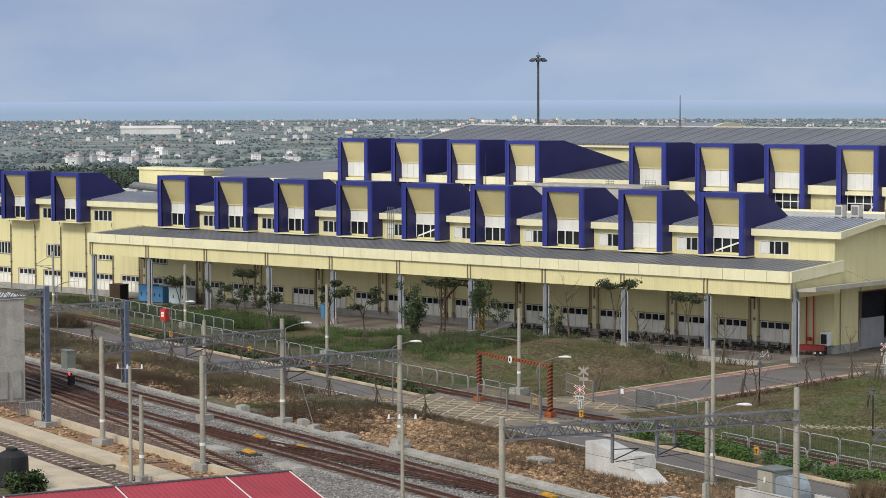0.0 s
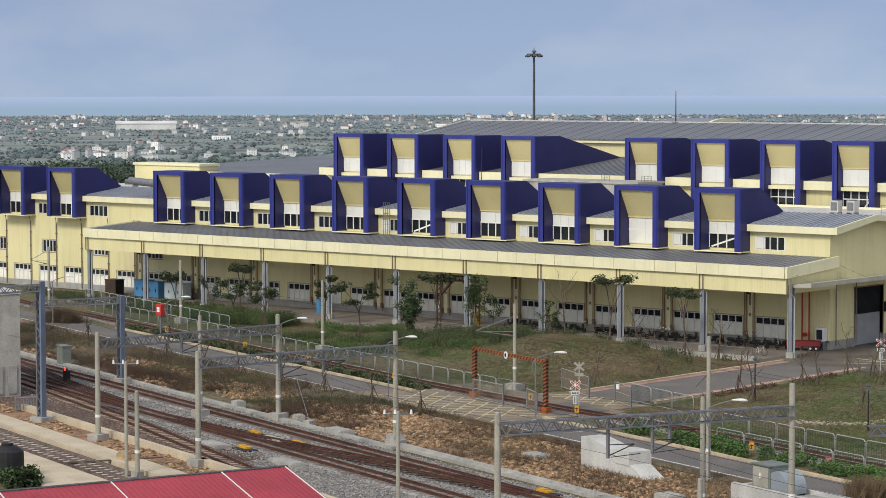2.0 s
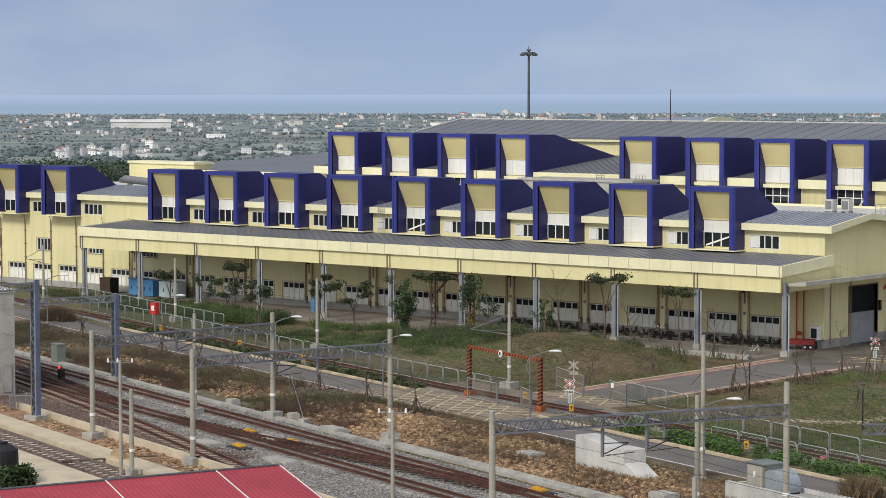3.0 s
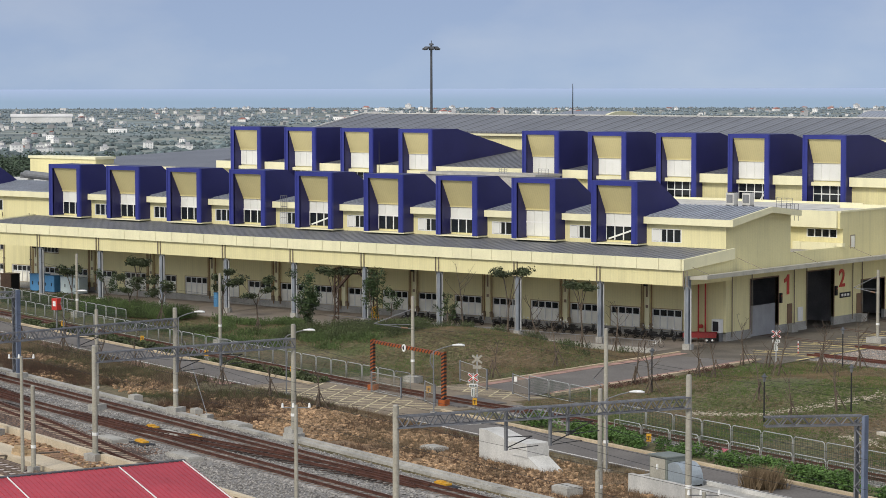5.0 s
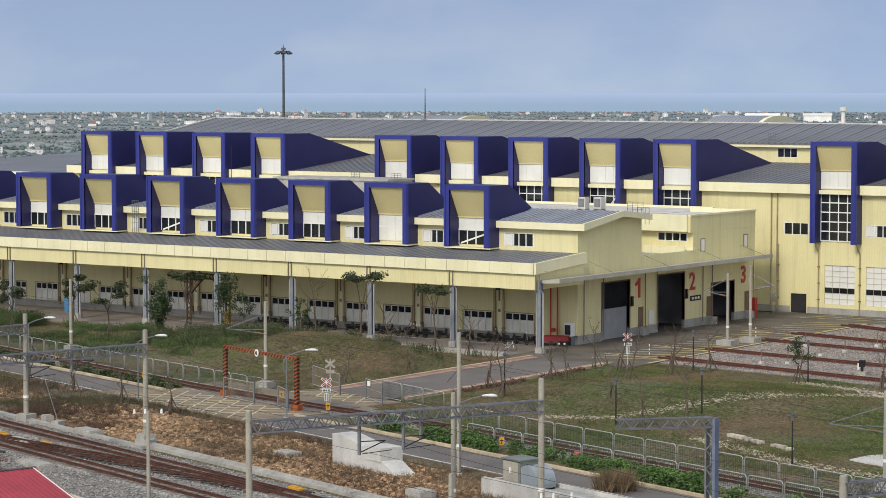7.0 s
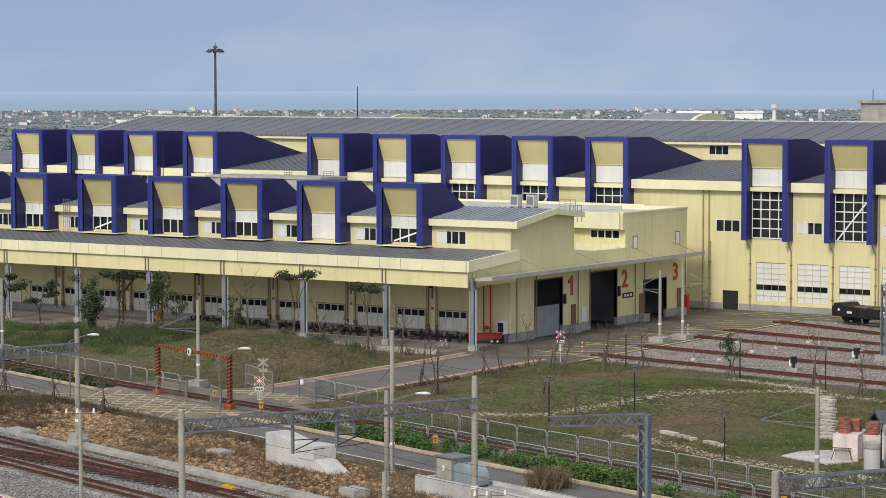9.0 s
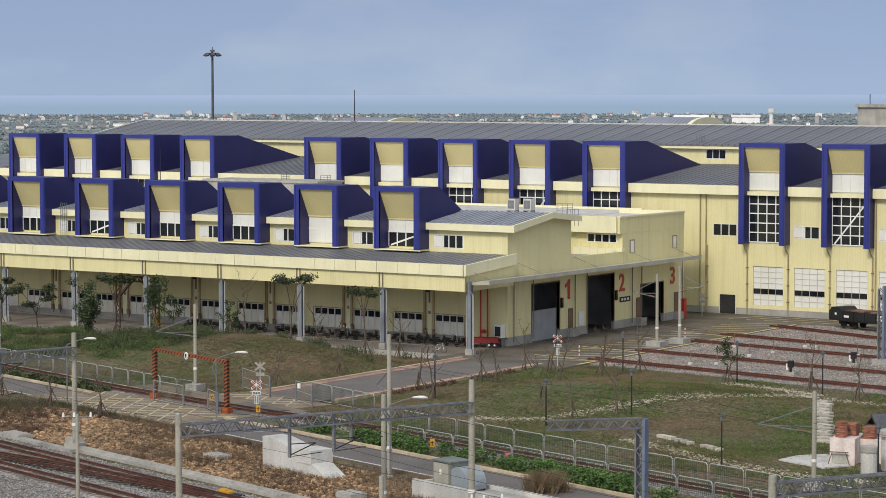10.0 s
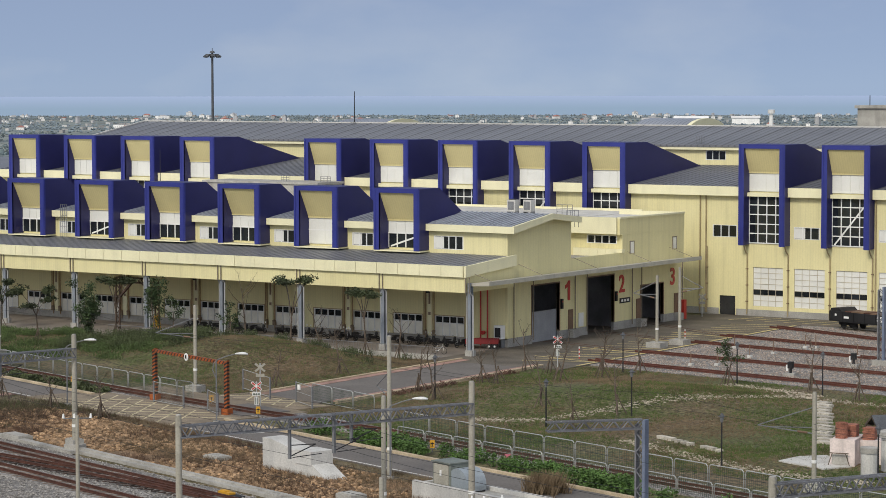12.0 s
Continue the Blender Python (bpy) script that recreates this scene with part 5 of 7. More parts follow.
for n, z in ((81.6, 5.0), (81.6, 6.2), (77.0, 5.0), (77.0, 6.2), (107.2, 5.0), (105.0, 6.3), (71.5, 5.2), (85.5, 6.8)):
    for a, c in ((-240, -185), (-185, -150), (-150, -112), (-112, -70)):
        wire(yard(a, n, z), yard(c, n, z), 0.05 if z < 5.5 else 0.7)

# lamps on tall thin poles
def twin_lamp(x, y, h, label):
    e = thing("twin_lamp", label, "lamp post", "twin lamps")
    part("pole", Build().tube([(x, y, 0), (x, y, h)], 0.13, 10, 0.1), M["pole"], e)
    part("crossarm", Build().tube([(x - 0.6, y - 0.5, h - 0.15), (x + 0.6, y + 0.5, h - 0.15)], 0.035, 5), M["galv"], e)
    for k in (-1, -0.2, 1):
        part("insulator", Build().tube([(x + 0.6 * k, y + 0.5 * k, h - 0.14), (x + 0.6 * k, y + 0.5 * k, h - 0.05), (x + 0.6 * k, y + 0.5 * k, h + 0.06), (x + 0.6 * k, y + 0.5 * k, h + 0.12)], 0.085, 10, 0.045), M["white"], e, "white porcelain insulator")


twin_lamp(-120.5, 105.3, 7.7, "thin concrete pole with white insulators on a crossarm")
twin_lamp(-68.2, 105.0, 4.4, "thin concrete pole with white insulators on a crossarm")
twin_lamp(-96.6, 105.3, 6.5, "thin concrete pole with white insulators on a crossarm")


def street_lamp(x, y, h=4.9, a=0.35):
    e = thing("street_lamp", "grey curved street lamp with a white head", "street lamp", "street lamps", at=(x, y, 0))
    e.rotation_euler = (0, 0, a)
    part("pole", Build().tube([(0, 0, 0), (0, 0, h - 0.1)], 0.06, 7, 0.05), M["galv"], e)
    part("arm", Build().tube([(0, 0, h - 1.5), (-0.28, 0, h - 0.9), (-0.2, 0, h - 0.35), (0.15, 0, h - 0.05), (0.8, 0, h + 0.2), (1.6, 0, h + 0.42)], 0.04, 6), M["galv"], e)
    hull = [(1.5, 0.04), (1.65, 0.1), (1.95, 0.19), (2.25, 0.19), (2.45, 0.1), (2.52, 0.03)]
    b = Build()
    for px_, w in hull:
        b.v += [(px_, -w, h + 0.40), (px_, -w * 0.7, h + 0.44 + w * 0.55), (px_, w * 0.7, h + 0.44 + w * 0.55), (px_, w, h + 0.40), (px_, 0, h + 0.36)]
    for k in range(5):
        b.f += [(5 * k + m, 5 * k + (m + 1) % 5, 5 * k + 5 + (m + 1) % 5, 5 * k + 5 + m) for m in range(5)]
    b.f += [(4, 3, 2, 1, 0), (25, 26, 27, 28, 29)]
    part("head", b, M["lamp_glass"], e, "white domed lamp head", smooth=True)
    part("base", Build().box(-0.2, -0.2, -0.05, 0.2, 0.2, 0.2), M["concrete"], e)


for x, y in ((-118.1, 144.2), (-152.6, 151.3), (-134.6, 145.6), (-176.5, 159.6), (-91.6, 129.5), (-205.0, 169.0)):
    street_lamp(x, y)


def park_lamp(x, y, h=3.55):
    z = ground_z(x, y)
    e = thing("park_lamp", "black park lamp post with a lantern head", "park lamp", "park lamps", at=(x, y, z))
    part("post", Build().tube([(0, 0, -0.05), (0, 0, 0.5), (0, 0, 0.55), (0, 0, h - 0.55)], 0.075, 8, 0.05), M["black"], e)
    part("lantern", Build().tube([(0, 0, h - 0.55), (0, 0, h - 0.15)], 0.09, 6, 0.17), M["galv"], e)
    part("hood", Build().tube([(0, 0, h - 0.15), (0, 0, h - 0.1), (0, 0, h + 0.08)], 0.27, 8, 0.04), M["slate"], e)


for x, y in ((-76.4, 146.5), (-96.2, 156.2), (-109.1, 190.2), (-96.4, 187.6), (-87.0, 184.6), (-92.9, 163.3), (-65.3, 147.0), (-112.1, 164.8)):
    park_lamp(x, y)

# ---- crossing furniture ----
e = thing("height_gauge", "orange and black striped height gauge over the crossing road", "height gauge")
gl, gr = yard(-171.6, 104.2), yard(-160.3, 103.8)
for p in (gl, gr):
    part("base", Build().box(p.x - 0.32, p.y - 0.32, 0, p.x + 0.32, p.y + 0.32, 0.5), M["orange"], e)
    n = 26
    for i in range(n):
        z0, z1 = 0.5 + 3.7 * i / n, 0.5 + 3.7 * (i + 1) / n
        part("stripe", Build().prism([(p.x - 0.15, z0 - 0.08), (p.x + 0.15, z0 + 0.08), (p.x + 0.15, z1 + 0.08), (p.x - 0.15, z1 - 0.08)], "y", p.y - 0.15, p.y + 0.15), M["orange" if i % 2 else "black"], e)
n = 72
for i in range(n):
    a, c = gl.lerp(gr, i / n), gl.lerp(gr, (i + 1) / n)
    up = Vector((0, 0, 4.05))
    k = (c - a) * 0.75
    part("stripe", Build().add([q + up + Vector((0, d, z)) + k * (1 if z > 0 else -1) for q in (a, c) for d, z in ((-0.12, -0.13), (0.12, -0.13), (0.12, 0.13), (-0.12, 0.13))], [(0, 3, 2, 1), (4, 5, 6, 7), (0, 1, 5, 4), (1, 2, 6, 5), (2, 3, 7, 6), (3, 0, 4, 7)]), M["orange" if i % 3 else "black"], e)
mid = gl.lerp(gr, 0.5) + Vector((-0.1, -0.3, 4.05))
part("sign_disc", Build().tube([mid, mid + Vector((-0.02, -0.05, 0))], 0.3, 20), M["white"], e, "round white height sign")
part("sign_ring", Build().tube([mid + Vector((-0.021, -0.052, 0)), mid + Vector((-0.022, -0.055, 0))], 0.16, 16), M["black"], e)


def crossbuck(x, y, h=3.1, front=True):
    e = thing("crossbuck", "red and white level crossing sign on a grey post" if front else "weathered grey back of a level crossing sign", "crossing sign", "crossing signs", at=(x, y, 0))
    e.rotation_euler = (0, 0, radians(35))
    part("post", Build().tube([(0, 0, 0), (0, 0, h)], 0.05, 8), M["pale_pipe"], e)
    for k, a in enumerate((38, -38)):
        d = Vector((math.cos(radians(a)), 0, math.sin(radians(a))))
        c = Vector((0, -0.1 - 0.03 * k, h - 0.35))
        part("blade", Build().bar(c - d * 0.5, c + d * 0.5, 0.028, 0.17), M["white" if front else "pole"], e)
        if front:
            for s in (-1, 1):
                part("blade_stripe", Build().bar(c + Vector((0, -0.02, 0)) + d * 0.1 * s, c + Vector((0, -0.02, 0)) + d * 0.44 * s, 0.01, 0.1), M["red_paint"], e)
    part("plate", Build().box(-0.34, -0.12, h - 1.12, 0.34, -0.06, h - 0.86), M["white" if front else "pole"], e)
    if not front:
        return
    for bx in (-0.26, -0.07, 0.12):
        part("plate_bar", Build().box(bx, -0.14, h - 1.07, bx + 0.15, -0.12, h - 0.91), M["galv_green"], e)
    part("notice", Build().box(-0.15, -0.11, h - 1.85, 0.15, -0.06, h - 1.2), M["white"], e)
    for bx in (-0.1, 0.03):
        part("notice_bar", Build().box(bx, -0.13, h - 1.8, bx + 0.07, -0.11, h - 1.25), M["galv_green"], e)


crossbuck(-120.1, 151.6, 2.3)
crossbuck(-121.3, 153.6, 3.5, False)
crossbuck(-115.8, 190.0, 2.9)
crossbuck(-128.0, 240.6, 2.6, False)
for x, y in ((-117.7, 197.0), (-117.4, 217.1)):
    e = thing("marker_pole", "short red and white banded pole at the apron edge", "marker pole", "marker poles", at=(x, y, 0.04))
    for i in range(6):
        part("band", Build().tube([(0, 0, 0.19 * i), (0, 0, 0.19 * (i + 1))], 0.05, 8), M["white" if i % 2 else "red_paint"], e)


def mesh_gate(a, c, h, label):
    """A steel gate: square posts, a tube frame and close upright bars."""
    a, c = Vector((*a, 0)), Vector((*c, 0))
    e = thing("steel_gate", label, "gate", "crossing gates")
    up = Vector((0, 0, h))
    for p in (a, c):
        part("post", Build().bar(p, p + up, 0.11), M["galv"], e)
    part("frame", Build().tube([a + up * 0.1, c + up * 0.1], 0.03, 6).tube([a + up * 0.97, c + up * 0.97], 0.03, 6).tube([a + up * 0.55, c + up * 0.55], 0.02, 5), M["fence"], e)
    n = max(3, int((c - a).length / 0.16))
    for i in range(1, n):
        p = a.lerp(c, i / n)
        part("bar", Build().tube([p + up * 0.1, p + up * 0.97], 0.014, 4), M["riser"], e)


mesh_gate((-130.1, 150.9), (-125.8, 149.5), 1.75, "steel gate with close upright bars standing open beside the crossing")
mesh_gate((-122.9, 149.0), (-120.6, 147.4), 1.75, "short steel gate leaf folded back beside the crossing")
mesh_gate((-129.2, 161.3), (-123.6, 157.8), 1.8, "steel gate panel at the mouth of the branch road")
mesh_gate((-120.3, 157.0), (-117.1, 154.9), 1.75, "steel gate with a small white notice at the branch road")
solid("gate_notice", Build().box(-119.7, 156.35, 1.2, -119.4, 156.4, 1.6), M["white"], "small blank white notice hung on the gate", "notice")
solid("stop_line", Build().bar((-112.9, 140.4, 0.036), (-111.9, 142.1, 0.036), 0.35, 0.008), M["white_line"], "white stop line on the service road", "road marking", kind="structure")
solid("crossing_ramp", Build().box(-164.5, 104.0, -0.1, -158.6, 108.6, 0.1, YARD), M["asphalt"], "dark asphalt ramp between the crossing rails", "pavement", kind="structure")


def yellow_sign(x, y, z=0.3, h=0.55):
    e = thing("yellow_sign", "small yellow trackside sign on a post", "sign", "trackside signs", at=(x, y, 0))
    e.rotation_euler = (0, 0, radians(35))
    part("post", Build().tube([(0, 0, 0), (0, 0, z)], 0.03, 6), M["galv"], e)
    part("plate", Build().box(-0.17, -0.05, z, 0.17, -0.02, z + h), M["yellow_paint"], e)
    part("plate_bars", Build().box(-0.03, -0.06, z + 0.1, 0.03, -0.05, z + h - 0.15).box(-0.12, -0.06, z + 0.3, 0.12, -0.05, z + 0.36), M["black"], e)


for s, n in ((-134.9, 104.3), (-165.8, 105.9), (-184.0, 103.6), (-199.5, 103.4), (-157.6, 104.9), (-214.0, 104.0), (-102.0, 105.0), (-232, 103.8)):
    p = yard(s, n)
    yellow_sign(p.x, p.y)
e = thing("pink_sign", "small pink sign beside the single track", "sign", at=yard(-127.2, 104.8))
M["pink_paint"] = material("pink paint", (0.55, 0.16, 0.22), 0.6, var=0.15)
part("plate", Build().box(-0.25, -0.03, 0.45, 0.25, 0.0, 0.72), M["pink_paint"], e)
part("post", Build().tube([(0, 0, 0), (0, 0, 0.55)], 0.03, 6), M["galv"], e)
e = thing("red_sign_box", "red fire cabinet on a grey post", "fire cabinet", at=(-188.7, 169.7, 0))
part("post", Build().tube([(0, 0, 0), (0, 0, 2.0)], 0.09, 8), M["galv"], e)
part("box", Build().box(-0.4, -0.3, 2.0, 0.4, 0.3, 3.2), M["red_paint"], e)
part("plate", Build().box(-0.2, -0.33, 2.4, 0.2, -0.3, 2.9), M["white"], e)

# white abutment block, drum cabinet and wall
e = thing("abutment", "pale concrete abutment block with raking end", "concrete block")
part("block", Build().prism([(-136.2, 0), (-136.2, 2.1), (-135.2, 2.1), (-133.6, 1.85), (-131.6, 1.45), (-130.9, 1.1), (-128.6, 0)], "y", 91.0, 92.6), M["concrete_light"], e)
part("upstand", Build().box(-132.3, 90.94, 0.85, -130.5, 92.7, 1.75), M["concrete_light"], e)
for o in e.children:
    o.matrix_basis = YARD.copy()
e = thing("drum_cabinet", "grey metal cabinet with a rounded drum housing", "cabinet", at=yard(-117.9, 93.1, 0.75))
e.rotation_euler, e.scale = (0, 0, radians(-18)), (0.92, 0.92, 0.92)
part("body", Build().box(-1.6, -0.8, 0.15, 0.3, 0.9, 1.75).box(-1.7, -0.9, 1.75, 0.35, 1.0, 1.83), M["galv_green"], e)
part("door", Build().box(-1.5, -0.84, 0.3, 0.1, -0.8, 1.65), M["pole"], e)
part("meter", Build().box(-0.75, -0.92, 0.9, -0.6, -0.84, 1.25), M["white"], e)
part("drum", Build().prism([(0.3 + 0.0, 0.1)] + [(0.95 + 1.1 * math.sin(t), 0.45 + 1.1 * math.cos(t)) for t in [math.pi * (-0.35 + k / 10 * 0.95) for k in range(11)]] + [(2.0, 0.1)], "y", -0.75, 0.85), M["pale_steel"], e)
part("skid", Build().box(-1.5, -0.7, 0.0, 2.0, -0.5, 0.16).box(-1.5, 0.6, 0, 2.0, 0.8, 0.16), M["black"], e)
e = thing("cable_pit", "long open pit of pale concrete walls beside the service road", "concrete pit")
part("front_wall", Build().box(-120.4, 91.5, 0, -96, 91.8, 1.15, YARD), M["concrete_light"], e)
part("back_wall", Build().box(-120.4, 94.3, 0, -96, 94.6, 1.0, YARD), M["concrete_light"], e)
part("end_wall", Build().box(-120.4, 91.8, 0, -120.1, 94.3, 1.0, YARD), M["concrete_light"], e)
part("slab", Build().box(-120.1, 91.8, 0, -96, 94.3, 0.75, YARD), M["concrete"], e)

# concrete house, tank and red roofed shed
e = thing("concrete_house", "plain weathered concrete trackside house", "concrete house")
part("wall", Build().box(-204, 69.4, 0, -191.6, 69.75, 8.5, YARD).box(-191.95, 69.75, 0, -191.6, 72.6, 8.5, YARD).box(-204, 72.3, 0, -191.95, 72.6, 8.5, YARD), M["concrete"], e)
part("roof", Build().box(-204, 69.3, 8.5, -191.5, 72.7, 8.75, YARD), M["concrete_light"], e)
for n in (70.3, 71.5):
    part("shutter", Build().box(-191.6, n, 0.3, -191.5, n + 0.75, 2.6, YARD), M["plinth"], e)
e = thing("water_tank", "black plastic water tank with domed lid", "water tank", at=(-126.3, 100.2, 0.0))
part("shell", Build().tube([(0, 0, 0), (0, 0, 0.3), (0, 0, 0.32), (0, 0, 1.6), (0, 0, 1.9)], 1.15, 18, 1.05).tube([(0, 0, 1.9), (0, 0, 2.12), (0, 0, 2.25)], 1.0, 18, 0.45), M["black"], e)
part("lid", Build().tube([(0, 0, 2.25), (0, 0, 2.4)], 0.38, 14), M["rubber"], e)
e = thing("relay_cabinet", "grey steel relay cabinet on the verge", "cabinet", at=(-175.1, 145.6, 0))
e.rotation_euler = (0, 0, radians(-18))
part("body", Build().box(-0.75, -0.4, 0.1, 0.75, 0.4, 1.75).box(-0.8, -0.45, 1.75, 0.8, 0.45, 1.83), M["galv_green"], e)
for x in (-0.7, 0.02):
    part("door", Build().box(x, -0.43, 0.2, x + 0.68, -0.4, 1.68), M["galv_green"], e)
part("base", Build().box(-0.8, -0.45, -0.05, 0.8, 0.45, 0.1), M["concrete"], e)

e = thing("red_shed", "shed with a red ribbed metal roof", "shed")
a, b_, c = Vector((-84.16, 66.1, 8.0)), Vector((-79.78, 79.4, 8.0)), Vector((-75.95, 77.69, 7.4))
ax = (b_ - a).normalized()
down = (c - b_).normalized()
nrm = ax.cross(down).normalized()
if nrm.z < 0:
    nrm = -nrm


def sheet(s0, s1, d0, d1, lift, th):
    p = [b_ + ax * s + down * d + nrm * k for k in (lift, lift + th) for s, d in ((s0, d0), (s1, d0), (s1, d1), (s0, d1))]
    return Build().add(p, [(3, 2, 1, 0), (4, 5, 6, 7), (0, 1, 5, 4), (1, 2, 6, 5), (2, 3, 7, 6), (3, 0, 4, 7)])


part("roof", sheet(-26, 0, 0, 9, -0.08, 0.08), M["red"], e, "red ribbed metal roof sheets")
for i in range(104):
    part("rib", sheet(-0.25 * i - 0.05, -0.25 * i, 0.05, 9, 0, 0.025), M["red"], e)
for s in (-0.12, -3.33, -8.7, -13.9, -19.1, -24.3):
    part("seam", sheet(s, s + 0.05, -0.05, 9, 0.02, 0.035), M["white"], e, "white roof seam")
part("ridge_trim", sheet(-26, 0.05, -0.12, 0.05, 0.0, 0.06), M["slate"], e)
for s0, d0, s1, d1 in ((-26, 0.2, -0.3, 0.4), (-0.5, 0.2, -0.3, 8.8)):
    p0, p1 = b_ + ax * s0 + down * d0, b_ + ax * s1 + down * d1
    q = [b_ + ax * s + down * d for s, d in ((s0, d0), (s1, d0), (s1, d1), (s0, d1))]
    part("wall", Build().add([(v.x, v.y, 0) for v in q] + [(v.x, v.y, v.z - 0.1) for v in q], [(3, 2, 1, 0), (4, 5, 6, 7), (0, 1, 5, 4), (1, 2, 6, 5), (2, 3, 7, 6), (3, 0, 4, 7)]), M["concrete"], e)

# ---- under the canopy ----
M["arch"] = material("dark rusted steel", (0.075, 0.045, 0.03), 0.8, 0.1, var=0.3, grain=0.15)
def scooter_parts():
    w = []
    for x in (-0.62, 0.62):
        w.append(Build().tube([(x + 0.22 * math.cos(6.2832 * k / 14), 0, 0.26 + 0.22 * math.sin(6.2832 * k / 14)) for k in range(15)], 0.05, 6, cap=False).tube([(x, -0.05, 0.26), (x, 0.05, 0.26)], 0.08, 8).mesh("wheel", M["rubber"]))
    body = Build().prism([(-0.85, 0.55), (-0.2, 0.3), (0.25, 0.28), (0.5, 0.75), (0.42, 0.95), (0.3, 0.6), (0.1, 0.42), (-0.15, 0.62), (-0.8, 0.72)], "y", -0.14, 0.14).mesh("body", M["black"])
    seat = Build().prism([(-0.8, 0.72), (-0.1, 0.66), (-0.1, 0.76), (-0.45, 0.82), (-0.85, 0.8)], "y", -0.15, 0.15).mesh("seat", M["rubber"])
    bar = Build().tube([(0.58, 0, 0.3), (0.42, 0, 1.0)], 0.035, 6).tube([(0.4, -0.33, 1.05), (0.42, 0, 0.98), (0.4, 0.33, 1.05)], 0.022, 5).mesh("handlebar", M["galv"])
    mirror = [Build().tube([(0.42, y, 1.2), (0.4, y, 1.2)], 0.085, 8).mesh("mirror", M["white"]) for y in (-0.3, 0.3)]
    return w, body, seat, bar, mirror


sw, sb, ss, sh, sm = scooter_parts()
sx = random.Random(11)
for i in range(30):
    x = -166.5 + 1.18 * i + sx.uniform(-0.25, 0.25)
    if i in (4, 9, 15, 21):
        continue
    e = thing("scooter", "dark parked motor scooter under the canopy", "scooter", "parked scooters", at=(x, 199.2 + sx.uniform(-0.4, 0.4), 0.05))
    e.rotation_euler = (0, 0, radians(sx.choice((70, 80, 95, 250))) + sx.uniform(-0.2, 0.2))
    for me in sw:
        part("wheel", me, None, e)
    part("body", sb, None, e)
    part("seat", ss, None, e)
    part("handlebar", sh, None, e)
    for me in sm:
        part("mirror", me, None, e)
e = thing("tow_cart", "red flat tow cart with small wheels", "cart", at=(-130.2, 199.6, 0.05))
e.rotation_euler = (0, 0, radians(28))
part("bed", Build().box(-1.6, -0.7, 0.5, 1.6, 0.7, 0.72).box(-1.6, -0.7, 0.72, 1.6, -0.64, 0.95).box(-1.6, 0.64, 0.72, 1.6, 0.7, 0.95), material("maroon cart paint", (0.22, 0.02, 0.02), 0.6, var=0.2, grain=0.1), e)
for x in (-1.15, 0.7, 1.25):
    for y in (-0.6, 0.6):
        part("wheel", Build().tube([(x, y - 0.08, 0.27), (x, y + 0.08, 0.27)], 0.27, 14), M["rubber"], e)
        part("hub", Build().tube([(x, y - 0.09, 0.27), (x, y + 0.09, 0.27)], 0.1, 10), M["white"], e)
part("drawbar", Build().bar((-1.6, 0, 0.45), (-2.6, 0, 0.3), 0.08), M["black"], e)
for x, w, mat, h in ((-224.6, 2.1, "blue_paint", 2.0), (-222.3, 2.0, "blue_paint", 1.9), (-218.6, 3.2, "pale_blue", 1.9)):
    e = thing("storage_box", "%s painted metal storage box under the canopy" % ("blue" if mat == "blue_paint" else "pale grey-green"), "storage box", "storage boxes", at=(x, 199.4, 0.05))
    part("body", Build().box(-w / 2, -0.7, 0.08, w / 2, 0.7, h), M[mat], e)
    part("lid", Build().box(-w / 2 - 0.04, -0.74, h, w / 2 + 0.04, 0.74, h + 0.08), M[mat], e)
    for k in (-1, 1):
        part("hinge", Build().box(k * w / 4 - 0.05, -0.76, h * 0.4, k * w / 4 + 0.05, -0.7, h * 0.6), M["black"], e)
    part("skid", Build().box(-w / 2, -0.6, 0, w / 2, -0.4, 0.08).box(-w / 2, 0.4, 0, w / 2, 0.6, 0.08), M["black"], e)
e = thing("blue_barrel", "blue plastic barrel beside the canopy post", "barrel", at=(-193.4, 197.9, 0.05))
part("shell", Build().tube([(0, 0, 0), (0, 0, 0.6), (0, 0, 1.5)], 0.42, 14), M["blue_paint"], e)
part("lid", Build().tube([(0, 0, 1.5), (0, 0, 1.56)], 0.44, 14), M["blue_paint"], e)
e = thing("dark_shelter", "dark brown metal cabin before the hall wall, its open end a black sheet", "shelter", at=(-229.6, 198.6, -0.02))
part("body", Build().box(-0.7, -0.5, 0.07, 1.1, 0.9, 1.95).box(1.1, -0.5, 0.07, 1.22, -0.42, 1.95).box(1.1, 0.82, 0.07, 1.22, 0.9, 1.95).box(-0.75, -0.55, 1.95, 1.27, 0.95, 2.02), M["arch"], e)
# black sheet on the solid body, painted shade of an open end
part("doorway", Build().box(1.1, -0.42, 0.07, 1.13, 0.82, 1.93), M["dark"], e)
part("skid", Build().box(-0.7, -0.4, 0.0, 1.1, -0.25, 0.07).box(-0.7, 0.6, 0.0, 1.1, 0.75, 0.07), M["black"], e)
# steel gantry arch under the canopy
e = thing("steel_arch", "brown rusted steel arch frame under the canopy", "steel arch")
for x in (-172.6, -167.2):
    b = Build()
    for dx in (-0.25, 0.25):
        b.bar((x + dx, 194.6, 0), (x + dx, 194.6, 5.4), 0.12)
    for i in range(10):
        k = 1 if i % 2 else -1
        b.bar((x - 0.25 * k, 194.6, 0.54 * i), (x + 0.25 * k, 194.6, 0.54 * (i + 1)), 0.08)
    part("leg", b, M["arch"], e)
part("top_beam", lattice(Build(), (-172.6, 194.6, 5.3), (-167.2, 194.6, 5.3), 0.5, 0.4, 0.1), M["arch"], e)
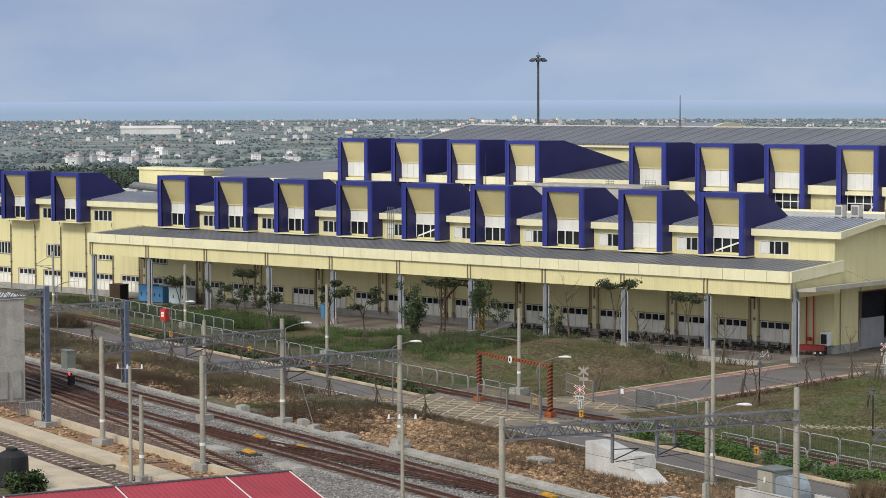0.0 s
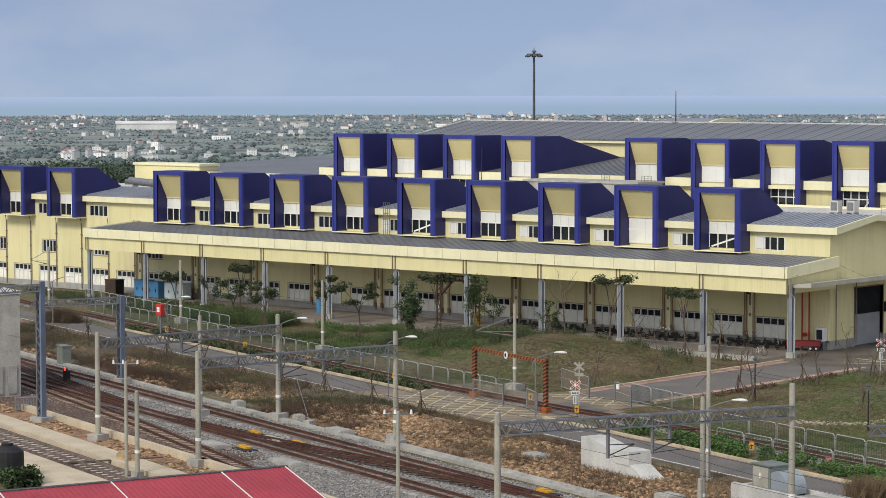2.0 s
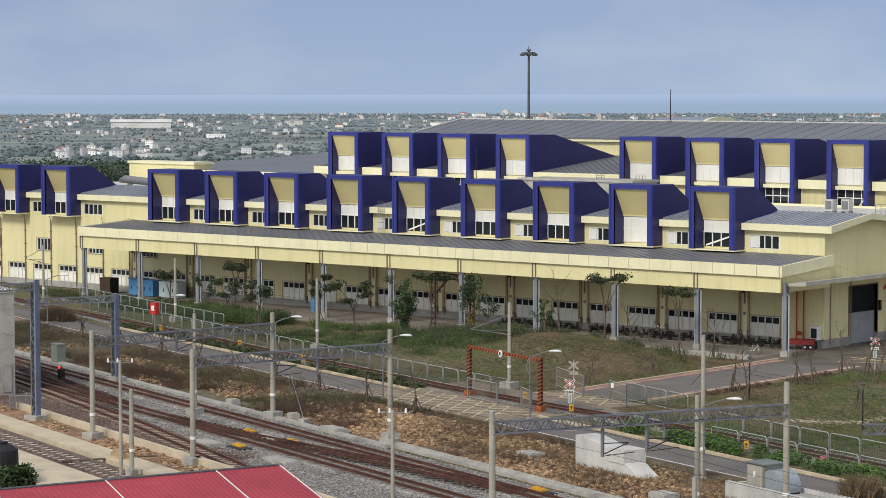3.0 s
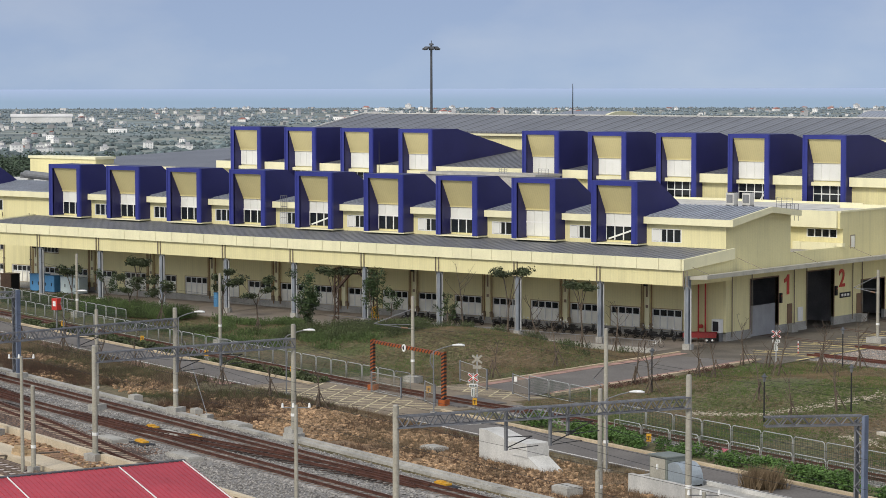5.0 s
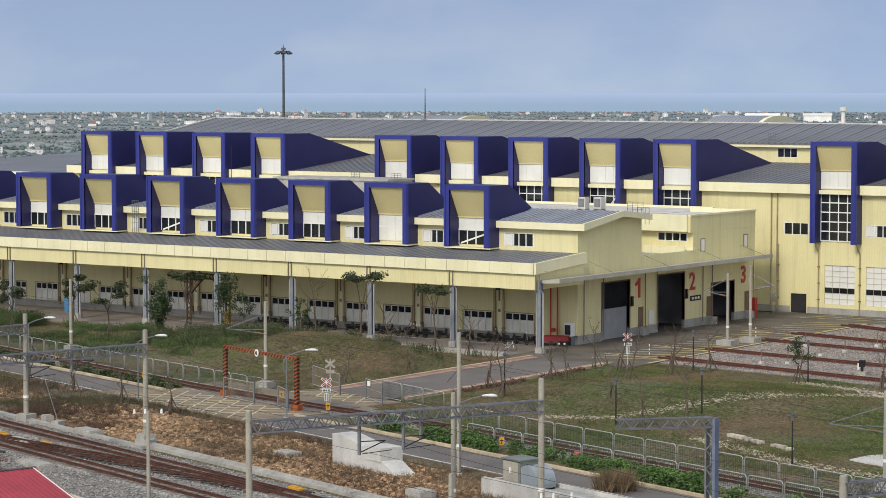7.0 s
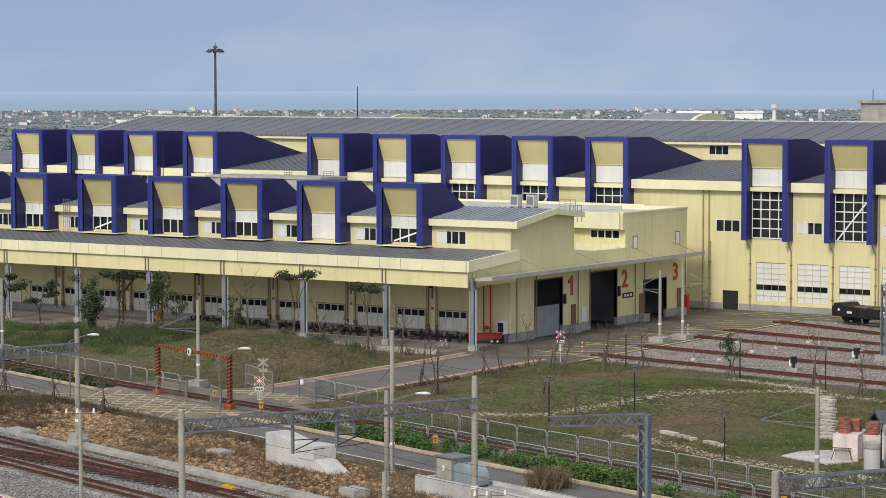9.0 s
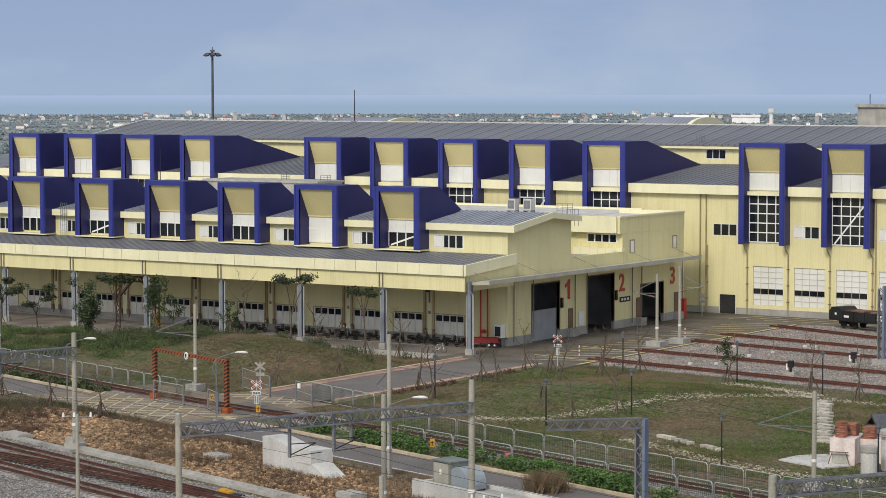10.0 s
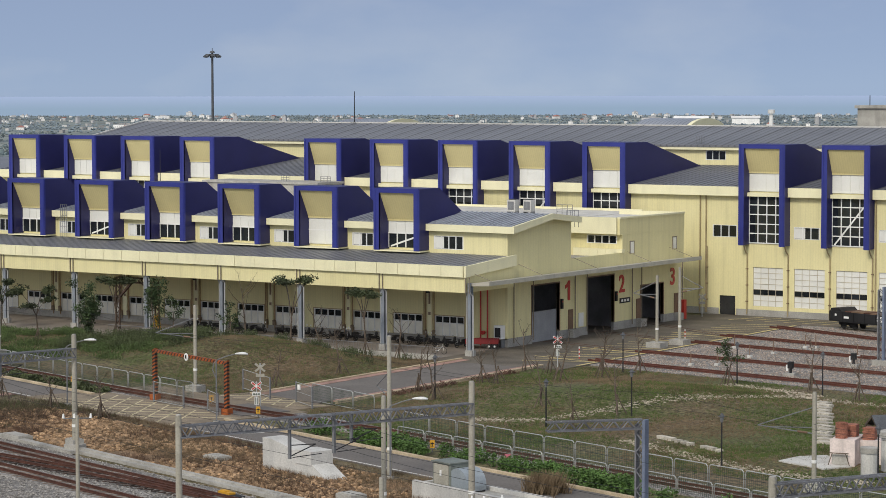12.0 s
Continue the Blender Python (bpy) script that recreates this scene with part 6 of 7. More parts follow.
for x, k in ((-172.3, 1), (-167.5, -1)):
    part("brace", Build().bar((x, 194.6, 3.5), (x + 1.7 * k, 194.6, 5.1), 0.28, 0.2), M["arch"], e)
part("yellow_foot", Build().prism([(-167.6, 0.05), (-166.9, 0.05), (-167.15, 1.8), (-167.35, 1.8)], "y", 194.2, 194.9), M["yellow_paint"], e)
# red pipes and small fittings on the end wall
e = thing("red_pipes", "tall red fire pipes with valves on the end wall", "fire pipes")
for x in (-131.6, -130.8):
    part("pipe", Build().tube([(x, CW - 0.2, 0.1), (x, CW - 0.2, 6.8)], 0.075, 8), M["red_paint"], e)
part("valve", Build().box(-131.8, CW - 0.4, 0.7, -130.6, CW - 0.1, 0.85).tube([(-131.2, CW - 0.5, 1.4), (-131.2, CW - 0.2, 1.4)], 0.2, 10), M["red_paint"], e)
for y in (202.6, 206.2, 214.2, 216.6, 225.9, 227.9, 236.9):
    solid("wall_pipe", Build().tube([(XF + 0.14, y, 0.4), (XF + 0.14, y, 6.7)], 0.06, 6), M["riser"], "thin brown downpipe on the end wall", "downpipe", "end wall pipes")
for y, w, h, m in ((213.0, 0.9, 2.0, "tan"), (226.9, 1.0, 2.1, "tan"), (235.2, 0.9, 2.1, "tan")):
    e = thing("side_door", "brown steel side door in the end wall", "door", "side doors")
    part("leaf", Build().box(XF + 0.02, y, 0.9, XF + 0.08, y + w, 0.9 + h), M[m], e)
    part("handle", Build().box(XF + 0.08, y + w - 0.15, 1.9, XF + 0.13, y + w - 0.1, 2.05), M["galv"], e)
    part("step", Build().box(XF + 0.06, y - 0.1, 0.05, XF + 0.7, y + w + 0.1, 0.85), M["concrete"], e)
e = thing("door_plate", "dark plate with pale unreadable lettering", "sign")
part("plate", Build().box(XF + 0.02, 223.4, 2.75, XF + 0.06, 225.6, 3.3), M["black"], e)
part("plate_bars", Build().box(XF + 0.062, 223.7, 2.9, XF + 0.07, 224.1, 3.15).box(XF + 0.062, 224.3, 2.9, XF + 0.07, 224.7, 3.15).box(XF + 0.062, 224.9, 2.9, XF + 0.07, 225.3, 3.15), M["white"], e)
part("ac_window", Build().box(XF + 0.03, 215.0, 1.0, XF + 0.12, 215.9, 2.4), M["white"], e)
solid("extinguisher_box", Build().box(XF + 0.02, 236.6, 0.1, XF + 0.5, 237.2, 2.2), M["red_paint"], "red fire hose cabinet at the hall corner", "fire cabinet")

# roof units, ducts, ladders
for i, (x, y) in enumerate(((-146.6, 231.0), (-145.0, 231.8))):
    e = thing("cooling_unit", "white rooftop cooling unit", "cooling unit", "rooftop units", at=(x, y, 11.35))
    part("body", Build().box(-0.5, -0.45, 0.25, 0.5, 0.45, 1.55), M["concrete_light"], e)
    part("side_grille", Build().box(-0.38, -0.48, 0.45, 0.38, -0.45, 1.35), M["galv"], e)
    part("fan_grille", Build().tube([(0, 0, 1.55), (0, 0, 1.63)], 0.45, 14), M["black"], e)
    part("frame", Build().box(-0.5, -0.45, 0, -0.4, 0.45, 0.25).box(0.4, -0.45, 0, 0.5, 0.45, 0.25).box(-0.4, -0.45, 0.17, 0.4, 0.45, 0.25), M["galv"], e)
e = thing("duct", "fat silver insulated duct on the roof", "duct", at=(-242.5, 215, 12.2))
part("pipe", Build().tube([(-2.6, 0, 0.5), (-2.6, 0, 0.9), (-2.2, 0, 1.0), (3.5, 0, 0.7)], 0.5, 12), M["galv"], e)
part("saddle", Build().box(-1.5, -0.5, -1.2, -1.2, 0.5, 0.5).box(2.2, -0.5, -1.2, 2.5, 0.5, 0.3), M["concrete_light"], e)


def cage(x, y, z, w=1.0, h=1.2):
    e = thing("ladder_cage", "grey steel ladder cage at the roof edge", "ladder cage", "ladder cages", at=(x, y, z))
    for k in range(4):
        part("upright", Build().tube([(w * k / 3, 0, 0), (w * k / 3, 0, h)], 0.03, 5), M["galv"], e)
    for k in range(3):
        part("hoop", Build().tube([(0, 0, h * (k + 1) / 3), (w / 2, -0.5, h * (k + 1) / 3), (w, 0, h * (k + 1) / 3)], 0.025, 5), M["galv"], e)


cage(-186.4, 200.9, 9.0, 0.9, 3.6)
cage(-129.6, 214.4, 11.2, 1.4, 1.7)
cage(-140.6, 230.5, 11.35, 2.0, 1.2)
cage(-140.5, 262.5, 18.4, 1.0, 1.1)
cage(-178.5, 238.0, 13.95, 1.5, 0.7)
cage(-184.5, 238.0, 13.95, 1.2, 0.7)
solid("roof_hut", Build().box(-195.4, 236.5, 11.3, -177.9, 241.5, 13.7).box(-195.6, 236.3, 13.7, -177.7, 241.7, 13.95), M["concrete"], "low grey concrete hut on the flat roof", "roof hut")
e = thing("roof_aerial", "thin dark aerial on the flat roof", "aerial", at=(-199.5, 233, 11.35))
part("rod", Build().tube([(0, 0, 0), (0, 0, 6.4)], 0.06, 6, 0.03), M["black"], e)
part("foot", Build().box(-0.3, -0.3, 0, 0.3, 0.3, 0.12), M["galv"], e)
e = thing("antenna", "tall thin dark antenna on the ridge", "antenna", at=(-199.5, 273.8, 20.4))
part("rod", Build().tube([(0, 0, 0), (0, 0, 4.4)], 0.09, 6, 0.05), M["black"], e)
part("foot", Build().box(-0.4, -0.4, 0, 0.4, 0.4, 0.15), M["galv"], e)
# arched roof and tower beyond the ridge
e = thing("arched_roof", "small arched metal roof beyond the ridge", "roof")
part("vault", Build().prism([(330 + 6 * math.cos(t), 18.2 + 2.0 * math.sin(t)) for t in [math.pi * k / 10 for k in range(11)]], "x", -240.8, -231.0), M["roof_bright"], e)
part("end", Build().prism([(330 + 6.1 * math.cos(t), 18.2 + 2.05 * math.sin(t)) for t in [math.pi * k / 10 for k in range(11)]], "x", -231.0, -230.4), M["yellow_trim"], e)
part("wall", Build().box(-240.6, 324.3, 0, -230.6, 335.7, 18.2), M["yellow"], e)
e = thing("arched_roof", "small arched metal roof beyond the ridge", "roof")
part("vault", Build().prism([(330 + 6 * math.cos(t), 18.6 + 2.0 * math.sin(t)) for t in [math.pi * k / 10 for k in range(11)]], "x", -184.5, -175.5), M["roof_bright"], e)
part("end", Build().prism([(330 + 6.1 * math.cos(t), 18.6 + 2.05 * math.sin(t)) for t in [math.pi * k / 10 for k in range(11)]], "x", -175.5, -174.8), M["yellow_trim"], e)
part("wall", Build().box(-184.3, 324.3, 0, -175.0, 335.7, 18.6), M["yellow"], e)
e = thing("concrete_tower", "plain grey concrete stair tower behind the halls", "tower")
part("shaft", Build().box(-136.7, 300, 0, -126, 308, 22.5), M["concrete"], e)
part("parapet", Build().box(-137, 299.7, 22.5, -125.7, 308.3, 22.9), M["concrete"], e)
part("aerial", Build().tube([(-135.4, 301, 22.9), (-135.4, 301, 24.2)], 0.06, 6).tube([(-132.8, 301, 22.9), (-132.8, 301, 23.6)], 0.12, 6), M["black"], e)
e = thing("light_mast", "tall floodlight mast with a ring of lamps", "light mast", at=(-245.7, 299.6, 0))
part("pole", Build().tube([(0, 0, 0), (0, 0, 15), (0, 0, 30.8)], 0.27, 10, 0.17), M["slate"], e)
part("ring", Build().tube([(math.cos(6.2832 * k / 16) * 1.0, math.sin(6.2832 * k / 16) * 1.0, 30.5) for k in range(17)], 0.07, 6, cap=False).bar((-1, 0, 30.5), (1, 0, 30.5), 0.1).bar((0, -1, 30.5), (0, 1, 30.5), 0.1), M["slate"], e)
for k in range(8):
    m = Matrix.Rotation(math.pi / 4 * k, 4, "Z") @ Matrix.Translation((1.2, 0, 30.3)) @ Matrix.Rotation(radians(35), 4, "Y")
    part("floodlight", Build().box(-0.26, -0.26, -0.2, 0.26, 0.26, 0.06, m), M["slate"], e)
part("top", Build().tube([(0, 0, 30.75), (0, 0, 31.05)], 0.42, 10, 0.3).tube([(0, 0, 31.05), (0, 0, 31.5)], 0.06, 6), M["slate"], e)
# lower hall to the west
e = hall("side_hall", "lower cream-yellow hall with grey roof beyond the front hall")
part("wall", Build().box(-276, 243.4, 0, -262, 247, 14.0), M["yellow"], e)
part("low_wall", Build().box(-275.9, 247.1, 0, -239, 284, 12.8), M["yellow"], e)
part("parapet", Build().box(-276.2, 243.2, 14.0, -261.8, 247.2, 14.35), M["yellow_trim"], e)
part("eave", Build().box(-261.7, 244.4, 12.7, -238.9, 247.0, 13.25), M["yellow_trim"], e)
part("roof", Build().prism([(244.5, 13.3), (284, 14.5), (284, 14.2), (244.5, 13.1)], "x", -261.7, -238.6), M["roof"], e, "grey metal roof")
part("west_roof", Build().prism([(247.3, 13.35), (284, 14.5), (284, 14.2), (247.3, 13.1)], "x", -276, -261.71), M["roof"], e)

# ---- wagon and depot signals ----
e = thing("freight_wagon", "black open freight wagon with white markings", "freight wagon", at=(-104.0, 235.0, 0.15))
e.rotation_euler = (0, 0, radians(-19.5))
part("body", Build().box(-6.5, -1.25, 0.85, 6.5, -1.15, 1.8).box(-6.5, 1.15, 0.85, 6.5, 1.25, 1.8).box(-6.5, -1.25, 0.85, -6.4, 1.25, 1.8).box(6.4, -1.25, 0.85, 6.5, 1.25, 1.8).box(-6.5, -1.25, 0.75, 6.5, 1.25, 0.9), M["black"], e)
part("end_hood", Build().prism([(-6.4, 1.8), (-6.25, 2.12), (-5.2, 2.18), (-4.7, 1.8)], "y", -1.2, 1.2), M["black"], e)
wr = random.Random(5)
for i in range(12):
    part("load", Build().box(-4.4 + 0.9 * i, -1.05, 1.3, -3.65 + 0.9 * i, 1.05, 1.78 + wr.uniform(0, 0.16)), M["tan" if i % 3 else "rust"], e)
for x in (-5.0, -3.4, 3.4, 5.0):
    for y in (-0.6, 0.6):
        part("wheel", Build().tube([(x, y - 0.06, 0.43), (x, y + 0.06, 0.43)], 0.43, 14), M["rubber"], e)
for x in (-4.2, 4.2):
    part("bogie_frame", Build().box(x - 1.3, -0.8, 0.4, x + 1.3, -0.7, 0.7).box(x - 1.3, 0.7, 0.4, x + 1.3, 0.8, 0.7).box(x - 0.3, -0.8, 0.45, x + 0.3, 0.8, 0.85), M["black"], e)
for i in range(9):
    part("rib", Build().box(-6.2 + 1.55 * i, -1.31, 0.85, -6.08 + 1.55 * i, -1.25, 1.8), M["black"], e)
for x, z, w in ((-5.6, 1.35, 0.25), (-4.3, 1.15, 0.7), (0.4, 1.45, 0.9), (0.4, 1.12, 0.9)):
    part("marking", Build().box(x, -1.335, z, x + w, -1.31, z + 0.22), M["white"], e, "white painted marking bars")
for x, y in ((-95.4, 195.9), (-93.7, 205.3), (-66.0, 189.0)):
    e = thing("ground_signal", "low black and white ground signal", "ground signal", "ground signals", at=(x, y, 0))
    part("post", Build().box(-0.09, -0.09, 0, 0.09, 0.09, 0.75), M["black"], e)
    part("head", Build().box(-0.22, -0.2, 0.65, 0.22, 0.2, 1.25).box(-0.15, -0.3, 1.1, 0.15, -0.2, 1.2), M["black"], e)
    part("board", Build().box(-0.44, -0.05, 0.4, -0.24, 0.0, 0.95), M["white"], e)
    part("base", Build().box(-0.5, -0.4, -0.02, 0.5, 0.4, 0.25), M["concrete"], e)
for x, y in ((-106.4, 197.9), (-104.4, 199.2), (-105.0, 206.9), (-104.5, 210.9), (-104.3, 217.4), (-103.4, 217.8), (-96.6, 212.5), (-110.0, 213.5)):
    e = thing("marker_post", "thin rusty marker post in the ballast", "marker post", "marker posts", at=(x, y, 0))
    part("post", Build().tube([(0, 0, 0), (0, 0, 1.3)], 0.045, 6), M["tan"], e)
    part("foot", Build().box(-0.2, -0.2, -0.02, 0.2, 0.2, 0.22), M["concrete_light"], e)
e = thing("track_signal", "low signal with a lit red lamp beside the main track", "signal", at=(*yard(-199.0, 79.6)[:2], 0))
part("head", Build().box(-0.25, -0.2, 0.1, 0.25, 0.2, 1.0), M["black"], e)
lamp = bpy.data.materials.new("red signal lamp")
lamp.use_nodes = True
lb = lamp.node_tree.nodes["Principled BSDF"]
lb.inputs["Base Color"].default_value = (0.6, 0.02, 0.02, 1)
lb.inputs["Emission Color"].default_value, lb.inputs["Emission Strength"].default_value = (1, 0.03, 0.02, 1), 2.5
part("red_lamp", Build().tube([(0.05, -0.2, 1.15), (0.03, -0.26, 1.15)], 0.12, 12), lamp, e, "lit red signal lamp")
part("lamp_post", Build().tube([(0, 0, 1.0), (0, 0, 1.2)], 0.08, 6), M["black"], e)

# ---- trackside clutter ----
e = thing("board_stack", "stack of tan sawn timber boards on the slab", "timber stack", at=yard(-152.4, 64.9, 0.45))
e.rotation_euler = (0, 0, radians(-12))
for i, (x, y, z, l) in enumerate(((0, 0, 0, 1.5), (0.1, 0.32, 0, 1.35), (0.05, 0.02, 0.2, 1.5), (0.2, 0.34, 0.2, 1.2), (0.0, 0.15, 0.4, 1.3))):
    part("board", Build().box(x - l / 2, y - 0.15, z, x + l / 2, y + 0.15, z + 0.19), M["board"], e)
e = thing("barrier_stack", "grey steel barrier frames leaning together beside the house", "steel barrier", at=(-151.4, 122.2, 0.05))
e.rotation_euler = (0, 0, radians(60))
for i in range(4):
    b = Build()
    y = 0.16 * i
    b.tube([(-0.9, y, 0), (-0.9, y + 0.3, 1.1), (0.9, y + 0.3, 1.1), (0.9, y, 0)], 0.03, 6)
    for k in range(1, 9):
        b.tube([(-0.9 + 0.2 * k, y + 0.04, 0.15), (-0.9 + 0.2 * k, y + 0.3, 1.08)], 0.014, 4)
    part("frame", b, M["galv"], e)
e = thing("guy_wire", "steel guy wire with a concrete anchor block", "guy wire")
part("wire", Build().tube([(-132.9, 132.4, 5.6), (-129.4, 131.2, 0.4)], 0.03, 5), M["galv"], e)
part("anchor", Build().box(-129.6, 130.7, -0.05, -128.9, 131.4, 0.45), M["concrete"], e)
e = thing("bicycle", "white bicycle leaning at the canopy railing", "bicycle", at=(-130.9, 193.2, 0.05))
for x in (-0.52, 0.52):
    rim = [(x + 0.33 * math.cos(6.2832 * k / 16), 0, 0.34 + 0.33 * math.sin(6.2832 * k / 16)) for k in range(17)]
    part("wheel", Build().tube(rim, 0.022, 5, cap=False), M["rubber"], e)
part("frame", Build().tube([(-0.52, 0, 0.34), (-0.12, 0, 0.3), (0.38, 0, 0.78), (-0.2, 0, 0.8), (-0.12, 0, 0.3)], 0.022, 5).tube([(0.52, 0, 0.34), (0.36, 0, 0.95)], 0.02, 5).tube([(-0.52, 0, 0.34), (-0.2, 0, 0.8)], 0.016, 5), M["white"], e)
part("handlebar", Build().tube([(0.3, -0.25, 1.0), (0.36, 0, 0.95), (0.3, 0.25, 1.0)], 0.018, 5), M["black"], e)
part("saddle", Build().box(-0.34, -0.07, 0.86, -0.1, 0.07, 0.92).tube([(-0.2, 0, 0.78), (-0.22, 0, 0.87)], 0.016, 5), M["black"], e)
e = thing("cooling_box", "white wall cooling unit in a dark frame beside the red pipes", "cooling unit", at=(-129.3, 201.2, 0.9))
part("case", Build().box(-0.45, -0.25, 0.0, 0.45, 0.42, 1.3), M["white"], e)
part("grille", Build().box(-0.32, -0.28, 0.15, 0.32, -0.25, 1.1), M["black"], e)
part("bracket", Build().box(-0.4, -0.2, -0.85, -0.34, 0.42, 0.0).box(0.34, -0.2, -0.85, 0.4, 0.42, 0.0), M["galv"], e)
for y in (211.45, 222.35):
    e = thing("door_signal", "small black signal box with a red lens beside the shed door", "signal box", "door signals", at=(XF + 0.06, y, 3.1))
    part("case", Build().box(0.0, -0.02, 0, 0.2, 0.28, 1.0), M["black"], e)
    for z in (0.28, 0.72):
        part("lens", Build().tube([(0.2, 0.13, z), (0.22, 0.13, z)], 0.09, 10), M["red_paint" if z > 0.5 else "dark"], e)

# ---- park ----
M["plinth_white"] = material("pinkish white painted plaster", (0.72, 0.62, 0.58), 0.8, var=0.14, scale=1.2, grain=0.06, stain=0.25)
e = thing("oven_plinth", "white painted plinth carrying brick ovens", "plinth", at=(-70.05, 152.7, -0.05))
e.rotation_euler = (0, 0, radians(11))
part("block", Build().box(-0.85, -1.6, 0, 0.85, 1.7, 1.78).box(0.85, -0.2, 0, 3.2, 1.7, 1.6), M["plinth_white"], e)
part("recess", Build().box(-0.7, -1.63, 0.1, 0.4, -1.6, 0.8), M["concrete"], e)
part("stand", Build().bar((-0.9, -1.9, 0), (-0.6, -1.9, 0.9), 0.05).bar((0.6, -1.9, 0), (0.3, -1.9, 0.9), 0.05).bar((-0.8, -1.9, 0.9), (0.5, -1.9, 0.9), 0.06), M["bark"], e)
for name, cx, cy, w, d, h in (("round_oven", -0.25, -0.8, 0.33, 0, 1.08), ("brick_oven", 0.1, 0.4, 0.72, 0.9, 0.84), ("brick_oven", 1.3, 0.6, 0.72, 0.9, 0.84)):
    o = thing(name, "red brick oven standing on the white plinth", "brick oven", "brick ovens")
    o.matrix_world = e.matrix_basis @ Matrix.Translation((cx, cy, 1.78 if cx < 0.8 else 1.6))
    courses = int(h / 0.12)
    for k in range(courses):
        if d == 0:
            for j in range(12):
                a = 2 * math.pi * (j + 0.5 * (k % 2)) / 12
                m = Matrix.Translation((math.cos(a) * w, math.sin(a) * w, 0.12 * k)) @ Matrix.Rotation(a, 4, "Z")
                part("brick", Build().box(-0.06, -0.135, 0.01, 0.06, 0.135, 0.11, m), M["brick"], o)
        else:
            nb = int(w / 0.24)
            for j in range(nb):
                x = -w / 2 + 0.24 * j + (0.12 if k % 2 else 0)
                part("brick", Build().box(x + 0.006, -d / 2, 0.12 * k + 0.01, x + 0.234, -d / 2 + 0.12, 0.12 * k + 0.11), M["brick"], o)
    part("core", Build().tube([(0, 0, 0), (0, 0, h - 0.05)], w * 0.93, 14) if d == 0 else Build().box(-w / 2 + 0.05, -d / 2 + 0.05, 0, w / 2 + 0.1, d / 2, h - 0.03), M["brick"], o)
e = thing("pavilion", "small open pavilion with dark tiled gable roof", "pavilion", at=(-69.7, 156.2, 0))
e.rotation_euler = (0, 0, radians(42))
part("roof", Build().prism([(-1.5, 2.0), (0, 2.85), (1.5, 2.0), (1.5, 1.9), (0, 2.73), (-1.5, 1.9)], "x", -0.2, 5.2), M["slate"], e)
part("gable", Build().bar((-0.15, -1.45, 1.92), (-0.15, 0, 2.75), 0.1, 0.16).bar((-0.15, 0, 2.75), (-0.15, 1.45, 1.92), 0.1, 0.16).bar((-0.1, -1.3, 1.98), (-0.1, 1.3, 1.98), 0.1, 0.14), M["bark"], e)
for x, y in ((0.1, -1.2), (0.1, 1.2), (4.8, -1.2), (4.8, 1.2)):
    part("post", Build().box(x - 0.1, y - 0.1, -0.05, x + 0.1, y + 0.1, 2.02), M["bark"], e)
for x, y, r, h in ((-66.6, 148.5, 0.6, 1.85), (-65.7, 151.2, 1.25, 2.65)):
    e = thing("concrete_drum", "round pale concrete drum with a rimmed top", "concrete drum", "concrete drums", at=(x, y, -0.05))
    part("drum", Build().tube([(0, 0, 0), (0, 0, h - 0.35)], r * 0.92, 18), M["concrete_light"], e)
    part("rim", Build().tube([(0, 0, h - 0.35), (0, 0, h - 0.3), (0, 0, h)], r * 1.05, 18), M["concrete"], e)
solid("plaza", Build().prism([(-74.2, 150.6), (-70.1, 149.0), (-69.0, 151.0), (-72.5, 154.7), (-73.9, 153.2)], "z", -0.2, 0.03), M["concrete_light"], "pale concrete pad beside the plinth", "paving", kind="structure")
e = thing("stone_steps", "pale stone steps down the lawn", "steps")
for i in range(14):
    t = i / 13
    x, y = -84.3 + 9.1 * t, 179.0 - 18.9 * t
    o = part("step", Build().box(-0.66, -0.36, -0.2, 0.66 + 0.12 * math.sin(i * 1.7), 0.36, 0.16), M["stone"], e)
    o.location, o.rotation_euler = (x, y, ground_z(x, y) + 0.02), (0, 0, radians(-14 + 6 * math.sin(i * 2.1)))
for i, (x, y, w) in enumerate(((-85.6, 155.6, 1.8), (-84.2, 154.8, 0.4), (-83.5, 154.4, 0.4), (-82.8, 154.0, 0.4), (-80.8, 153.0, 1.4), (-79.6, 152.3, 0.35))):
    o = solid("stone_bench", Build().box(-w / 2, -0.25, 0, w / 2, 0.22, 0.22), M["stone"], "pale stone bench blocks beside the path", "stone bench", "stone benches")
    o.location, o.rotation_euler = (x, y, ground_z(x, y)), (0, 0, radians(-25))


def path_stones(name, pts, width, count, seed):
    r = random.Random(seed)
    line = along([Vector((x, y, 0)) for x, y in pts], 0.05)
    b = Build()
    for _ in range(count):
        p, h = r.choice(line)
        d = r.gauss(0, width / 2.4)
        x, y = p.x - math.sin(h) * d, p.y + math.cos(h) * d
        q = r.uniform(0.05, 0.16)
        b.blob((x, y, ground_z(x, y) + 0.03), q, r, 0.4)
    solid(name, b, M["stone_pale"], "scattered pale stones edging the garden path", "stones", kind="stuff")


M["stone_pale"] = material("pale path stones", (0.43, 0.375, 0.29), 0.9, var=0.35, scale=2.0, grain=0.15)
path_stones("path_stones_north", [(-103, 156.6), (-98.4, 158.4), (-96.1, 163.0), (-93.4, 169.7), (-90.5, 175.8), (-88.6, 181.5), (-80, 181)], 1.2, 1200, 21)
path_stones("path_stones_south", [(-88, 153.5), (-83.1, 151.1), (-75.6, 146.8), (-70.8, 145.6), (-64.8, 145.5)], 1.2, 900, 22)
path_stones("path_stones_bank", [(-97, 186.5), (-90, 184.5), (-86.5, 182.8)], 1.4, 500, 23)

